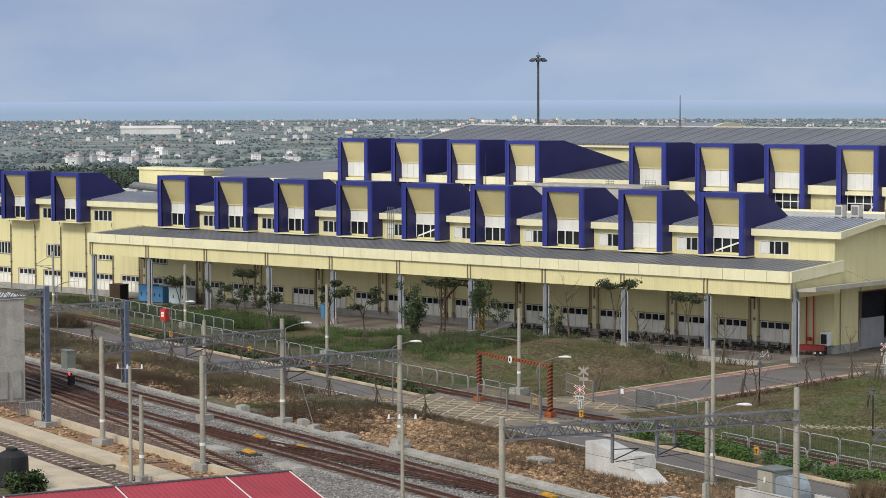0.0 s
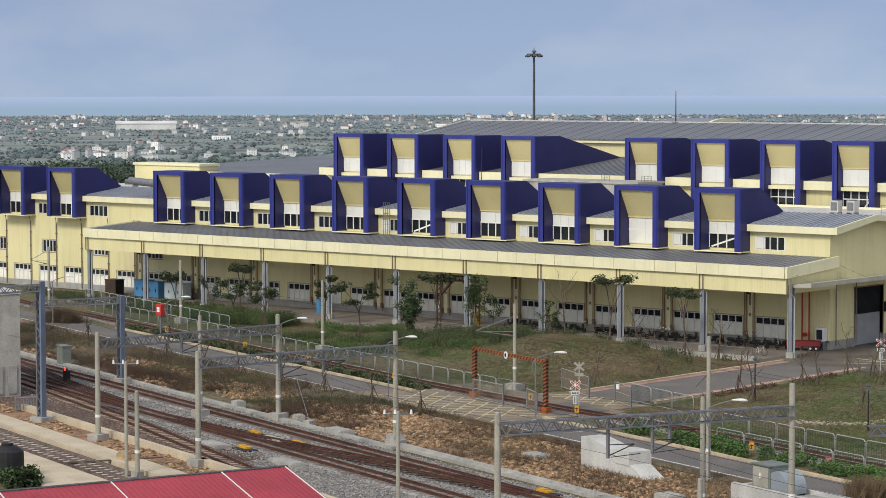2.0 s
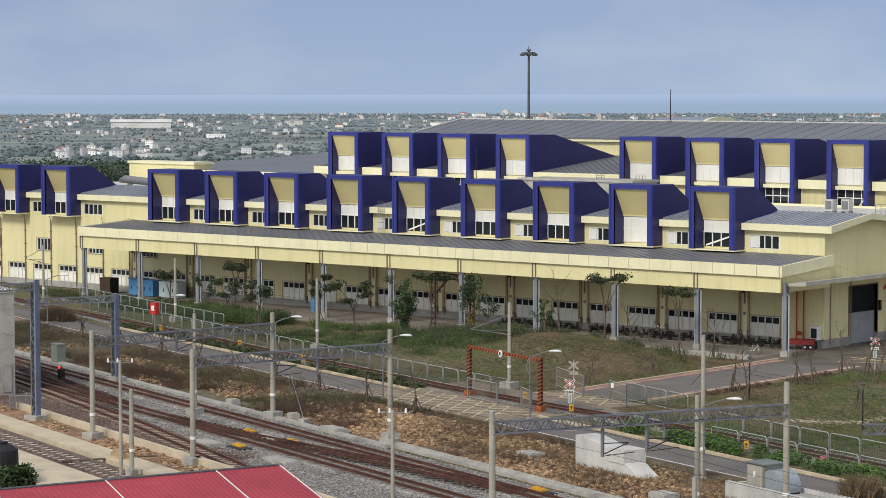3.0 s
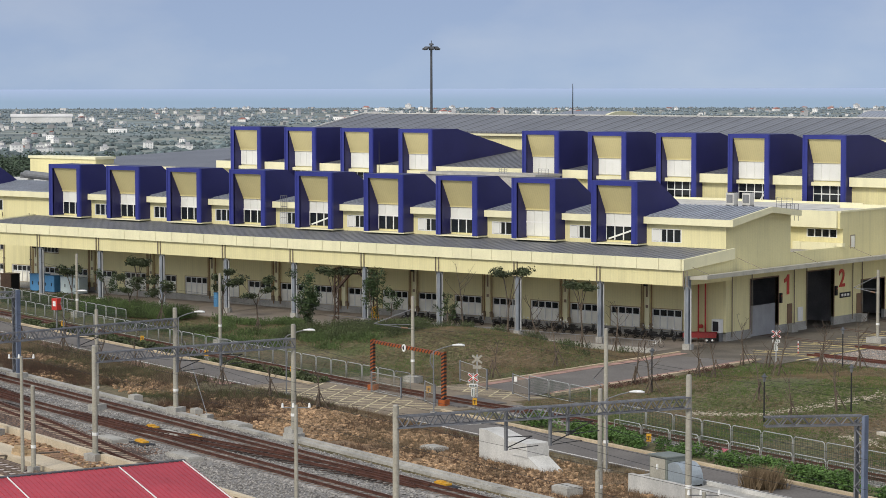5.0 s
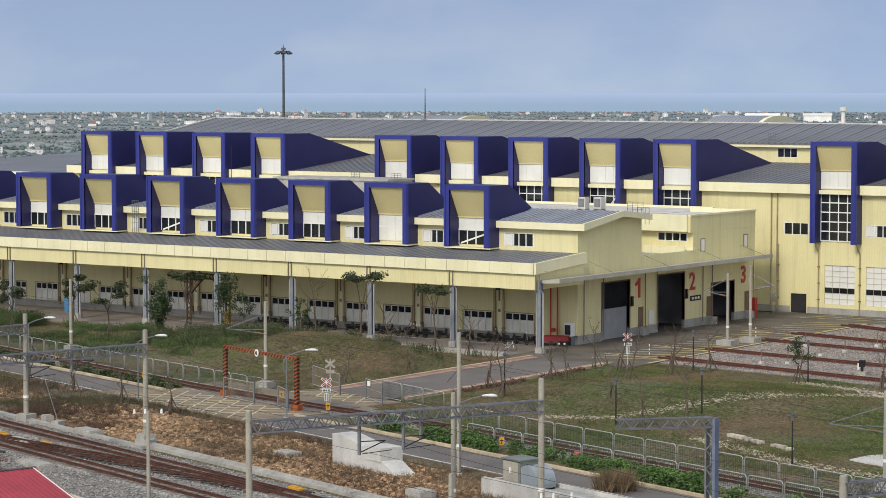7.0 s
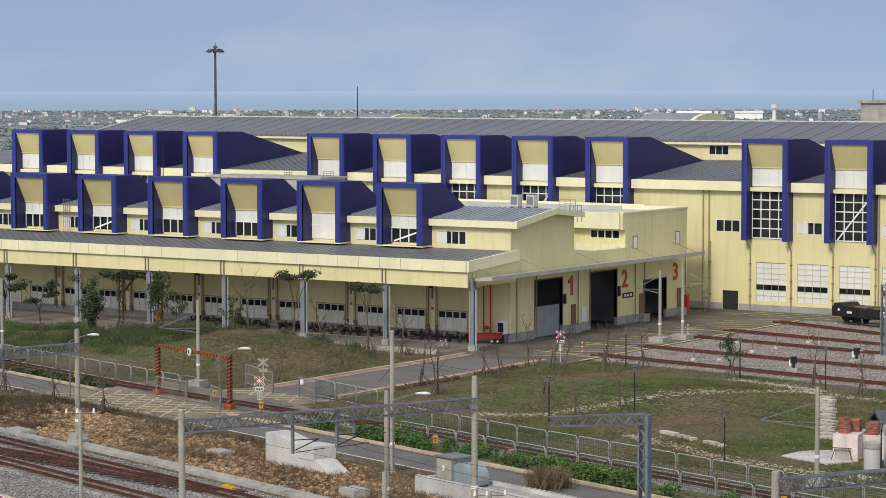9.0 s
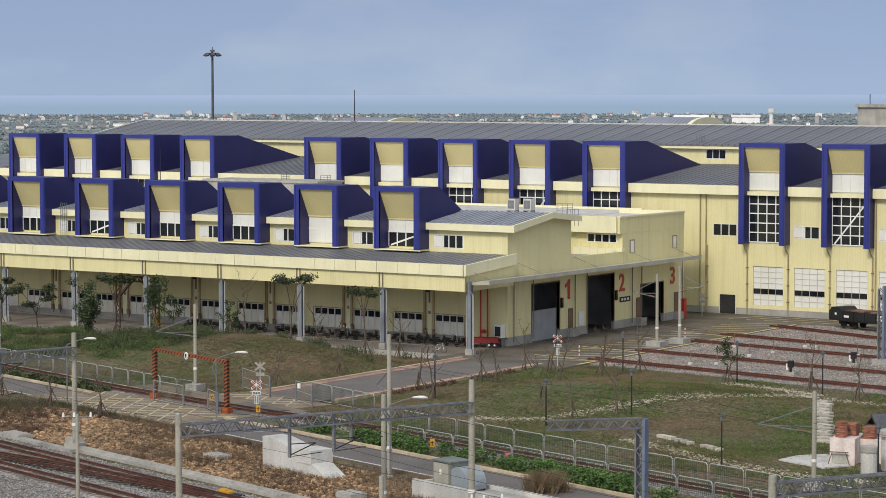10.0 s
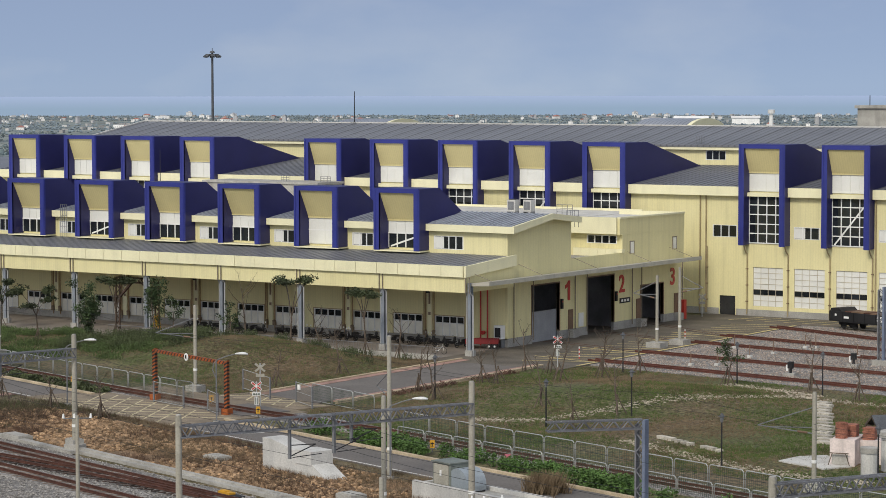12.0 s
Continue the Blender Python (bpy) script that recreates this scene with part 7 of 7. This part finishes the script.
# ---- plants ----
def leaves(b, c, r, count, rg, size=0.16, flat=0.7):
    c = Vector(c)
    for _ in range(count):
        d = Vector((rg.gauss(0, 1), rg.gauss(0, 1), rg.gauss(0, flat)))
        p = c + d.normalized() * r * rg.uniform(0.25, 1.0) ** 0.6
        u = Vector((rg.uniform(-1, 1), rg.uniform(-1, 1), rg.uniform(-0.7, 0.7))).normalized() * size * rg.uniform(0.6, 1.3)
        v = u.orthogonal().normalized() * size * rg.uniform(0.35, 0.6)
        k = len(b.v)
        b.v += [tuple(p - u), tuple(p + v), tuple(p + u), tuple(p - v)]
        b.f.append((k, k + 1, k + 2, k + 3))


def tree(x, y, h, style, seed, label, stakes=True, mat="leaf"):
    """style: bare, flat (layered crown), full (dense upright crown), small."""
    rg = random.Random(seed)
    z = ground_z(x, y)
    e = thing("young_tree", label, "young tree", "young trees", at=(x, y, z))
    t = Build()
    lean = Vector((rg.uniform(-0.15, 0.15), rg.uniform(-0.15, 0.15), 0))
    pts = [Vector((0, 0, -0.1))]
    for i in range(1, 6):
        pts.append(Vector((lean.x * i + rg.uniform(-0.06, 0.06), lean.y * i + rg.uniform(-0.06, 0.06), h * 0.82 * i / 5)))
    t.tube(pts, 0.042 + 0.011 * h, 6, 0.024)
    crown = Build()
    tips = []
    for i in range(rg.randint(6, 9) if style != "bare" else rg.randint(5, 8)):
        f = rg.uniform(0.42, 0.95)
        k = min(4, int(f * 5))
        base = pts[k].lerp(pts[k + 1], f * 5 - k) if k < 5 else pts[5]
        a = rg.uniform(0, 6.28)
        l = h * rg.uniform(0.16, 0.3) * (1.2 if style == "flat" else 0.85)
        up = 0.35 if style == "flat" else 1.1
        m = base + Vector((math.cos(a) * l * 0.6, math.sin(a) * l * 0.6, l * up * 0.5))
        tip = base + Vector((math.cos(a) * l, math.sin(a) * l, l * up))
        t.tube([base, m, tip], 0.03, 4, 0.012)
        tips += [m, tip]
        for _ in range(2):
            q = m.lerp(tip, rg.uniform(0, 1))
            w = q + Vector((rg.uniform(-0.4, 0.4), rg.uniform(-0.4, 0.4), rg.uniform(0.1, 0.6)))
            t.tube([q, w], 0.016, 3, 0.008)
            tips.append(w)
    part("trunk", t, M["bark"], e)
    if style != "bare":
        for p in tips:
            if style == "flat" and p.z < h * 0.8:
                continue
            leaves(crown, p, {"flat": 0.62, "full": 0.5, "small": 0.3}[style], {"flat": 64, "full": 34, "small": 16}[style], rg, 0.12, 0.16 if style == "flat" else 0.8)
        if style == "full":
            for i in range(9):
                leaves(crown, (rg.uniform(-0.7, 0.7), rg.uniform(-0.7, 0.7), h * rg.uniform(0.25, 1.0)), 0.5, 44, rg, 0.14)
        part("crown", crown, M[mat], e)
    if stakes:
        for i in range(3):
            a = 2.1 * i + rg.uniform(0, 1)
            part("stake", Build().tube([(math.cos(a) * 0.75, math.sin(a) * 0.75, -0.05), (-math.cos(a) * 0.06, -math.sin(a) * 0.06, 1.55)], 0.05, 5), M["bark"], e)
    return e


BARE = "bare young tree with a tripod of wooden stakes"
for i, (x, y) in enumerate(((-113.4, 176.3), (-117.0, 186.4), (-101.0, 163.4), (-114.1, 185.9), (-108.0, 177.5), (-108.1, 184.7), (-111.4, 190.3), (-107.4, 190.3), (-94.1, 163.2), (-94.0, 156.6), (-96.2, 185.4), (-89.1, 186.8), (-83.0, 182.9), (-115.1, 176.5), (-111.9, 164.5), (-116.6, 169.0), (-128.7, 165.1), (-129.0, 174.9))):
    tree(x, y, 3.6 + (i * 37 % 10) * 0.16, "small" if i == 10 else "bare", 100 + i, BARE)
for i, (s, n) in enumerate(((-232, 95.2), (-223, 95.4), (-213, 95.3), (-205, 95.2), (-197.5, 95.3), (-189.5, 95.4), (-181, 95.3), (-172.5, 95.2), (-164.5, 95.0))):
    p = yard(s, n)
    tree(p.x, p.y, 3.0 + (i % 3) * 0.35, "bare", 140 + i, BARE)
def umbrella_tree(x, y, h, width, seed, tiers=1, mat="leaf_olive", lean=0.0):
    """A slim forked trunk under flat, wind-combed pads of fine leaves."""
    rg = random.Random(seed)
    e = thing("young_tree", "young tree with a flat layered olive crown", "young tree", "young trees", at=(x, y, ground_z(x, y)))
    t, crown = Build(), Build()
    fork = Vector((lean * 0.4, rg.uniform(-0.1, 0.1), h * rg.uniform(0.42, 0.52)))
    t.tube([(0, 0, -0.1), (lean * 0.1, 0, fork.z * 0.5), fork], 0.095, 6, 0.07)
    for i in range(4):
        a = 1.57 * i + rg.uniform(-0.5, 0.5)
        rad = width * rg.uniform(0.16, 0.3)
        tier = i % tiers
        knee = Vector((lean + math.cos(a) * rad, math.sin(a) * rad, h * (0.84 - 0.2 * tier) + rg.uniform(-0.3, 0.2)))
        t.tube([fork, fork.lerp(knee, 0.5) + Vector((0, 0, 0.2)), knee], 0.055, 5, 0.03)
        for _ in range(3):
            g = a + rg.uniform(-1.0, 1.0)
            tip = knee + Vector((math.cos(g) * width * rg.uniform(0.08, 0.24), math.sin(g) * width * 0.2, rg.uniform(0.1, 0.75)))
            t.tube([knee, tip], 0.028, 4, 0.012)
            for c, r in ((tip, 0.55), (knee.lerp(tip, 0.6), 0.36)):
                r *= rg.uniform(0.75, 1.3)
                for _ in range(60):
                    d, q = rg.uniform(0, 6.28), r * math.sqrt(rg.random())
                    p = c + Vector((math.cos(d) * q * 1.2, math.sin(d) * q, rg.gauss(0, 0.1) + 0.2 * (1 - q / r)))
                    u = Vector((rg.uniform(-1, 1), rg.uniform(-1, 1), rg.uniform(-0.6, 0.6))).normalized() * rg.uniform(0.09, 0.2)
                    v = u.orthogonal().normalized() * rg.uniform(0.035, 0.07)
                    crown.add([p - u, p + v, p + u, p - v], [(0, 1, 2, 3)])
    part("trunk", t, M["bark"], e)
    part("crown", crown, M[mat], e)
    for i in range(3):
        a = 2.1 * i + rg.uniform(0, 1)
        part("stake", Build().tube([(math.cos(a) * 0.7, math.sin(a) * 0.7, -0.05), (0, 0, 1.5)], 0.045, 5), M["bark"], e)


for i, (x, y, h, w, tiers) in enumerate(((-202.2, 184.2, 4.9, 2.6, 1), (-192.7, 183.7, 4.7, 3.6, 2), (-185.6, 181.5, 4.6, 4.2, 2), (-169.1, 178.8, 6.0, 4.4, 2), (-166.2, 187.0, 6.9, 4.2, 1), (-144.7, 188.0, 7.5, 4.3, 1), (-135.8, 188.0, 6.9, 3.0, 1), (-183.2, 188.2, 5.2, 2.2, 2), (-195.5, 187.5, 6.2, 2.4, 1))):
    umbrella_tree(x, y, h, w, 220 + i, tiers, lean=(-0.4, 0.3, 0.2)[i % 3])
GREEN = "young tree with sparse green leaves"
for i, (x, y, h, st) in enumerate(((-197.4, 185.5, 4.6, "small"), (-161.9, 188.3, 5.9, "full"), (-160.3, 188.6, 4.4, "small"), (-152.4, 188.4, 4.2, "small"), (-150.2, 188.2, 7.2, "bare"), (-131.9, 188.0, 5.2, "bare"), (-140.3, 187.0, 4.6, "bare"))):
    tree(x, y, h, st, 200 + i, GREEN if st != "bare" else BARE)
tree(-163.6, 180.2, 5.9, "full", 300, "bushy young tree with dense green leaves", False)
tree(-162.9, 179.6, 4.6, "full", 301, "bushy young tree with dense green leaves", False)


def hedge(name, pts, width, height, count, seed, mat, label, gap=-1.0, size=0.13):
    rg = random.Random(seed)
    line = along(pts, 0.1)
    b = Build()
    while count > 0:
        p, h = rg.choice(line)
        d = rg.uniform(-0.5, 0.5) * width
        x, y = p.x - math.sin(h) * d, p.y + math.cos(h) * d
        k = 0.7 * noise.noise((x * 0.45, y * 0.45, seed)) + 0.6 * noise.noise((x * 0.14, y * 0.14, seed + 3))
        if k < gap:
            continue
        hh = height * (0.65 + 0.7 * max(0, k + 0.3))
        leaves(b, (x, y, ground_z(x, y) + rg.uniform(0.1, 1.0) * hh * 0.8), 0.22, 6, rg, size)
        count -= 6
    solid(name, b, M[mat], label, "hedge", kind="stuff")


M["scrub"] = material("fresh green scrub", (0.075, 0.115, 0.034), 0.8, var=0.4, scale=0.6, grain=0.2, island=0.4)
M["scrub_dull"] = material("dull green scrub", (0.070, 0.088, 0.036), 0.85, var=0.4, scale=0.6, grain=0.2, island=0.4)

hedge("hedge", ypts((-148, 103.4), (-90, 103.3)), 1.8, 1.3, 26000, 31, "hedge", "patchy green hedge between road and single track", gap=-0.03, size=0.1)
hedge("low_shrubs", ypts((-240, 103.2), (-178, 103.2)), 1.5, 0.6, 13000, 32, "scrub_dull", "low patchy shrubs along the service road", gap=-0.05)


def scrub(name, count, area, height, mat, label, seed, spread=0.35):
    """Feathery weeds: thin upright stems that fan out, with small leaves along them."""
    rg = random.Random(seed)
    b = Build()
    for _ in range(count):
        x, y = area(rg)
        g = ground_z(x, y)
        h = height * rg.uniform(0.45, 1.2)
        for _ in range(4):
            a, tilt = rg.uniform(0, 6.28), rg.uniform(0.1, 0.6)
            d = Vector((math.cos(a) * tilt, math.sin(a) * tilt, 1)).normalized()
            p0 = Vector((x + rg.uniform(-spread, spread), y + rg.uniform(-spread, spread), g))
            for k in range(5):
                p = p0 + d * h * (0.25 + 0.17 * k)
                u = (d * 0.6 + Vector((rg.uniform(-1, 1), rg.uniform(-1, 1), rg.uniform(-0.2, 0.8)))).normalized() * rg.uniform(0.07, 0.16)
                v = u.orthogonal().normalized() * rg.uniform(0.02, 0.05)
                b.add([p - v, p + u, p + v], [(0, 1, 2)])
    solid(name, b, M[mat], label, "scrub", kind="stuff")


def clumped(x0, x1, y0, y1, key, lo=0.0, freq=0.3):
    def f(r):
        while True:
            x, y = r.uniform(x0, x1), r.uniform(y0, y1)
            if x * S18 + y * C18 > 110.5 and noise.noise((x * freq, y * freq, key)) + r.uniform(-0.15, 0.15) > lo:
                return x, y
    return f


scrub("canopy_shrubs", 2600, clumped(-200.5, -185.5, 182.5, 186.5, 33.0, -0.5), 1.5, "scrub", "dense green shrubs before the canopy", 33)
scrub("canopy_weeds", 550, clumped(-188, -168, 184.5, 189.0, 34.0, 0.2), 0.75, "scrub", "patchy green weeds before the canopy", 38)
scrub("mound_shrubs", 2300, clumped(-166, -147, 175, 188.5, 36.0, 0.12, 0.3), 1.15, "scrub_dull", "feathery green scrub on the mound", 34, 0.5)
scrub("mound_weeds", 1100, clumped(-176, -150, 168, 182, 37.0, 0.2), 0.7, "scrub", "green weeds at the foot of the mound", 39, 0.5)
scrub("mound_crest_shrubs", 260, clumped(-148, -130, 180, 188.3, 40.0, 0.25, 0.6), 0.7, "scrub_dull", "small green shrubs on the crest of the mound", 40)
scrub("west_scrub", 1800, clumped(-262, -203, 172, 196, 42.0, 0.0), 0.55, "scrub_dull", "low dull scrub along the western fence", 42)
scrub("fence_scrub", 600, clumped(-205, -172, 169.5, 178, 41.0, 0.15), 0.6, "scrub_dull", "low green scrub behind the fence", 41)
hedge("tank_shrub", [Vector((-124.6, 99.6, 0)), Vector((-122.6, 98.6, 0))], 2.2, 1.5, 3500, 35, "leaf", "dark green shrub beside the black tank")
hedge("red_groundcover", [Vector((-117.0, 160, 0)), Vector((-117.0, 190, 0))], 1.2, 0.3, 2600, 36, "cover", "reddish groundcover beside the branch road", gap=-0.1, size=0.08)


def tufts(name, count, area, height, mat, label, seed, blades=5, z=True):
    rg = random.Random(seed)
    b = Build()
    for _ in range(count):
        x, y = area(rg)
        g = ground_z(x, y)
        for _ in range(blades):
            a = rg.uniform(0, 6.28)
            h = height * rg.uniform(0.4, 1.2)
            bx, by = x + rg.uniform(-0.14, 0.14), y + rg.uniform(-0.14, 0.14)
            w = 0.018 + 0.02 * height
            tx, ty = bx + math.cos(a) * h * 0.5, by + math.sin(a) * h * 0.5
            k = len(b.v)
            b.v += [(bx - w, by + w * 0.6, g), (bx + w, by - w * 0.6, g), (tx, ty, g + h)]
            b.f.append((k, k + 1, k + 2))
    solid(name, b, M[mat], label, "grass", kind="stuff")


def lawn(x0, x1, y0, y1, key=0.0, lo=-0.2):
    def f(r):
        while True:
            x, y = r.uniform(x0, x1), r.uniform(y0, y1)
            n = x * S18 + y * C18
            if n > 109.2 and not (-127 < x < -117.3) and y < 193.4 - max(0, (x + 114.6)) * 0.189 and noise.noise((x * 0.11, y * 0.11, key)) + r.uniform(-0.3, 0.3) > lo:
                return x, y
    return f


tufts("lawn_grass", 22000, lawn(-117, -60, 143, 192, 1.0, 0.0), 0.16, "blade_green", "short green grass on the garden lawn", 41)
tufts("lawn_dry_grass", 22000, lawn(-117, -60, 143, 192, 5.0, -0.05), 0.14, "blade_dry", "short dry grass on the garden lawn", 42)
tufts("mound_grass", 7000, lawn(-205, -127, 158, 189, 2.0, 0.0), 0.22, "blade_green", "green grass on the mound", 43)
tufts("mound_dry_grass", 22000, lawn(-205, -127, 158, 189, 6.0, -0.05), 0.18, "blade_dry", "dry grass on the mound", 44)
M["blade_straw"] = material("straw-brown weeds", (0.20, 0.145, 0.085), 0.9, var=0.4, scale=0.3, grain=0.2)
M["blade_dark"] = material("dark weeds", (0.085, 0.10, 0.038), 0.9, var=0.4, scale=0.3, grain=0.2)
tufts("verge_weeds", 9000, patchy(-260, -140, 88.0, 96.8, 9.0, -0.05), 0.5, "blade_straw", "tall straw-brown weeds on the verge", 45)
tufts("verge_dark_weeds", 9000, patchy(-260, -164, 86.5, 96.8, 12.0, -0.05), 0.5, "blade_dark", "dark green weeds on the verge", 46)
M["twig"] = material("dark dry twigs", (0.085, 0.055, 0.038), 0.9, var=0.3)
tufts("verge_twigs", 1900, patchy(-250, -160, 86.0, 96.5, 15.0, 0.0), 0.95, "twig", "dark bare twigs standing in the verge", 49, blades=4)
M["blade_brown"] = material("red-brown dead weeds", (0.150, 0.088, 0.055), 0.9, var=0.4, scale=0.3, grain=0.2)
tufts("verge_brown_weeds", 3200, patchy(-172, -95, 85.6, 96.6, 23.0, 0.12), 0.5, "blade_brown", "red-brown dead weeds among the rubble", 53, blades=7)
tufts("verge_brown_edge", 2600, patchy(-235, -160, 85.2, 89.0, 24.0, 0.0), 0.6, "blade_brown", "red-brown dead weeds beside the trough", 54, blades=7)
tufts("verge_thin_weeds", 2600, patchy(-140, -100, 86.5, 96.8, 21.0, 0.15), 0.45, "blade_straw", "straw-brown weeds among the rubble", 51)
tufts("straw_clump", 420, lambda r: (-80.5 + r.gauss(0, 0.5), 130.6 + r.gauss(0, 0.5)), 1.3, "blade_dry", "tall clump of dry straw grass", 47)
tufts("pampas", 900, lambda r: (-208 + r.gauss(0, 1.2), 172.5 + r.gauss(0, 0.8)), 1.6, "blade_dry", "pale tall grass clump beside the fence", 48)

# ---- far town and woods ----
far = random.Random(77)


def house_meshes(w, d, h, kind, mat):
    wall = Build().box(-w / 2, -d / 2, 0, w / 2, d / 2, h).mesh("wall", M[mat])
    if kind == "flat":
        roof = Build().box(-w / 2 - 0.3, -d / 2 - 0.3, h, w / 2 + 0.3, d / 2 + 0.3, h + 0.7).box(-w / 6, -d / 6, h + 0.7, w / 4, d / 4, h + 3.0).mesh("roof", M["house_grey"])
    else:
        roof = Build().prism([(-w / 2 - 0.5, h), (0, h + w * 0.22), (w / 2 + 0.5, h)], "y", -d / 2 - 0.5, d / 2 + 0.5).mesh("roof", M["house_red"])
    win = Build()
    for f in range(int(h // 3.2)):
        for i in range(max(1, int(w // 4))):
            x = -w / 2 + 2 + i * 4 - 0.7
            win.box(x, -d / 2 - 0.06, 1 + 3.2 * f, x + 1.4, -d / 2 - 0.02, 2.5 + 3.2 * f)
    return wall, roof, win.mesh("window_strip", M["house_grey"])


kinds = [(house_meshes(9, 11, 7, "flat", "house_white"), "white flat-roofed house"), (house_meshes(13, 10, 10, "flat", "house_white"), "white three-storey house"), (house_meshes(10, 9, 7, "gable", "house_grey"), "grey house with red gable roof"), (house_meshes(18, 11, 6, "gable", "house_white"), "pale long house with red roof"), (house_meshes(34, 16, 8, "flat", "house_white"), "long white shed"), (house_meshes(8, 8, 13, "flat", "house_grey"), "grey four-storey house")]
def far_house(heading, r, k, s, turn):
    a = radians(heading)
    x, y = math.sin(a) * r, math.cos(a) * r
    e = thing("house", kinds[k][1] + " in the far lowland", "house", "far houses", at=(x, y, ground_z(x, y) - 0.3))
    e.rotation_euler = (0, 0, -a + turn)
    e.scale = (s, s, s)
    for me, nm in zip(kinds[k][0], ("wall", "roof", "window_strip")):
        part(nm, me, None, e, kind="stuff" if nm == "window_strip" else "")


def settled(heading, r):
    return noise.noise((heading * 0.9, r * 0.006, 2.0)) + 0.6 * noise.noise((heading * 3.1, r * 0.02, 6.0))


count = 0
while count < 250:
    h, r = far.uniform(-56, -21), 1500 + 2750 * far.random() ** 0.7
    if settled(h, r) < 0.1 or (r < 2400 and h > -42):
        continue
    far_house(h, r, far.choices(range(6), (5, 4, 3, 2, 1.2, 2))[0], far.uniform(0.25, 0.5) if r < 2800 else far.uniform(0.35, 0.75), far.uniform(-0.9, 0.9))
    count += 1
# the village before the plain
for i in range(26):
    far_house(-50.3 + 1.75 * far.random() + (1.0 if i % 6 == 0 else 0), far.uniform(1420, 1850), (0, 1, 3, 5, 1, 2)[i % 6], far.uniform(0.28, 0.55), far.uniform(-0.5, 0.5))
for h, r, k, q in ((-45.9, 1660, 1, 0.45), (-46.9, 1480, 0, 0.5), (-45.0, 1500, 0, 0.6), (-48.4, 1520, 4, 0.3), (-45.2, 1680, 0, 0.4), (-46.6, 2350, 4, 0.5)):
    far_house(h, r, k, q, 0.2)


b = Build()
for i in range(900):
    h = far.uniform(-56, -21)
    a = radians(h)
    r = 2300 + 1950 * far.random()
    if settled(h, r) < -0.05:
        continue
    x, y = math.sin(a) * r, math.cos(a) * r
    w, d, h = far.uniform(2, 7), far.uniform(3, 6), far.uniform(1.8, 4.5)
    m = Matrix.Translation((x, y, ground_z(x, y) - 0.3)) @ Matrix.Rotation(-a + far.uniform(-0.8, 0.8), 4, "Z")
    b.box(-w / 2, -d / 2, 0, w / 2, d / 2, h, m)
M["town"] = material("far mixed render", (0.50, 0.49, 0.48), 0.8, var=0.2, scale=0.05, grain=0.05, gscale=0.5, bump=0.0, island=0.4)
solid("far_town", b, M["town"], "tiny pale houses scattered over the far plain", "town", kind="stuff")


def special(name, label, px, py, w, d, h, mat, rz):
    z = ground_z(px, py)
    e = thing(name, label, "building", at=(px, py, z))
    e.rotation_euler = (0, 0, rz)
    part("wall", Build().box(-w / 2, -d / 2, 0, w / 2, d / 2, h), M[mat], e)
    part("roof", Build().prism([(-d / 2 - 1, h), (0, h + 3), (d / 2 + 1, h)], "x", -w / 2 - 1, w / 2 + 1), M["house_white"], e)


special("white_factory", "large white factory shed on the far plain", -2190, 1950, 70, 30, 7, "house_white", radians(48))
special("white_factory", "long white sheds on the far plain", -1620, 3010, 46, 20, 6, "house_white", radians(30))
special("yellow_block", "long pale yellow block on the far plain", -1480, 2900, 36, 14, 8, "house_white", radians(27))
e = thing("water_tower", "slim white water tower on the far plain", "water tower", at=(-1125, 2261, ground_z(-1125, 2261)))
part("shaft", Build().tube([(0, 0, 0), (0, 0, 22)], 2.4, 10, 2.0), M["house_white"], e)
part("tank", Build().tube([(0, 0, 22), (0, 0, 23.5), (0, 0, 26)], 3.6, 12), M["house_white"], e)
# hedgerows and copses, drawn out across the view in belts, paler with distance by painted haze
M["wood_haze"] = material("haze-tinted far woods", (0.19, 0.235, 0.265), 0.9, var=0.25, scale=0.01, grain=0.2, gscale=0.15, bump=0.0, island=0.22)
near_b, far_b = Build(), Build()
for i in range(42000):
    h = far.uniform(-57, -20)
    a = radians(h)
    r = 700 + 3570 * far.random() ** 0.7
    k = noise.noise((h * 0.7, r * 0.011, 5)) + 0.55 * noise.noise((h * 2.6, r * 0.03, 9))
    if k < (0.02 if r < 3900 else -0.3):
        continue
    x, y = math.sin(a) * r, math.cos(a) * r
    z = ground_z(x, y)
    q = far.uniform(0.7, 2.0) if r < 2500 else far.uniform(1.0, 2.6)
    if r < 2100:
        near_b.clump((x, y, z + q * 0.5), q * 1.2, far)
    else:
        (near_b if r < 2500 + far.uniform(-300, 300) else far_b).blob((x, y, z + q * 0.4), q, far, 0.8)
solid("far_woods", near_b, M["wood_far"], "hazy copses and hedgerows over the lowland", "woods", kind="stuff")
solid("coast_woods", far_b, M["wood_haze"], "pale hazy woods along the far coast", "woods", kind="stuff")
# a little haze is painted into these leaves too
M["leaf_haze"] = material("haze-tinted dark leaves", (0.055, 0.082, 0.05), 0.8, var=0.4, scale=0.2, grain=0.2, island=0.3)
b = Build()
for i in range(260):
    a = radians(far.uniform(-55, -46.5))
    r = far.uniform(430, 900)
    x, y = math.sin(a) * r, math.cos(a) * r
    q = far.uniform(2.0, 3.6)
    for _ in range(10):
        leaves(b, (x + far.uniform(-1, 1) * q, y + far.uniform(-1, 1) * q, ground_z(x, y) + q * far.uniform(0.4, 1.7)), q * 0.6, 12, far, 0.55)
solid("near_woods", b, M["leaf_haze"], "dark green trees behind the halls", "woods", kind="stuff")
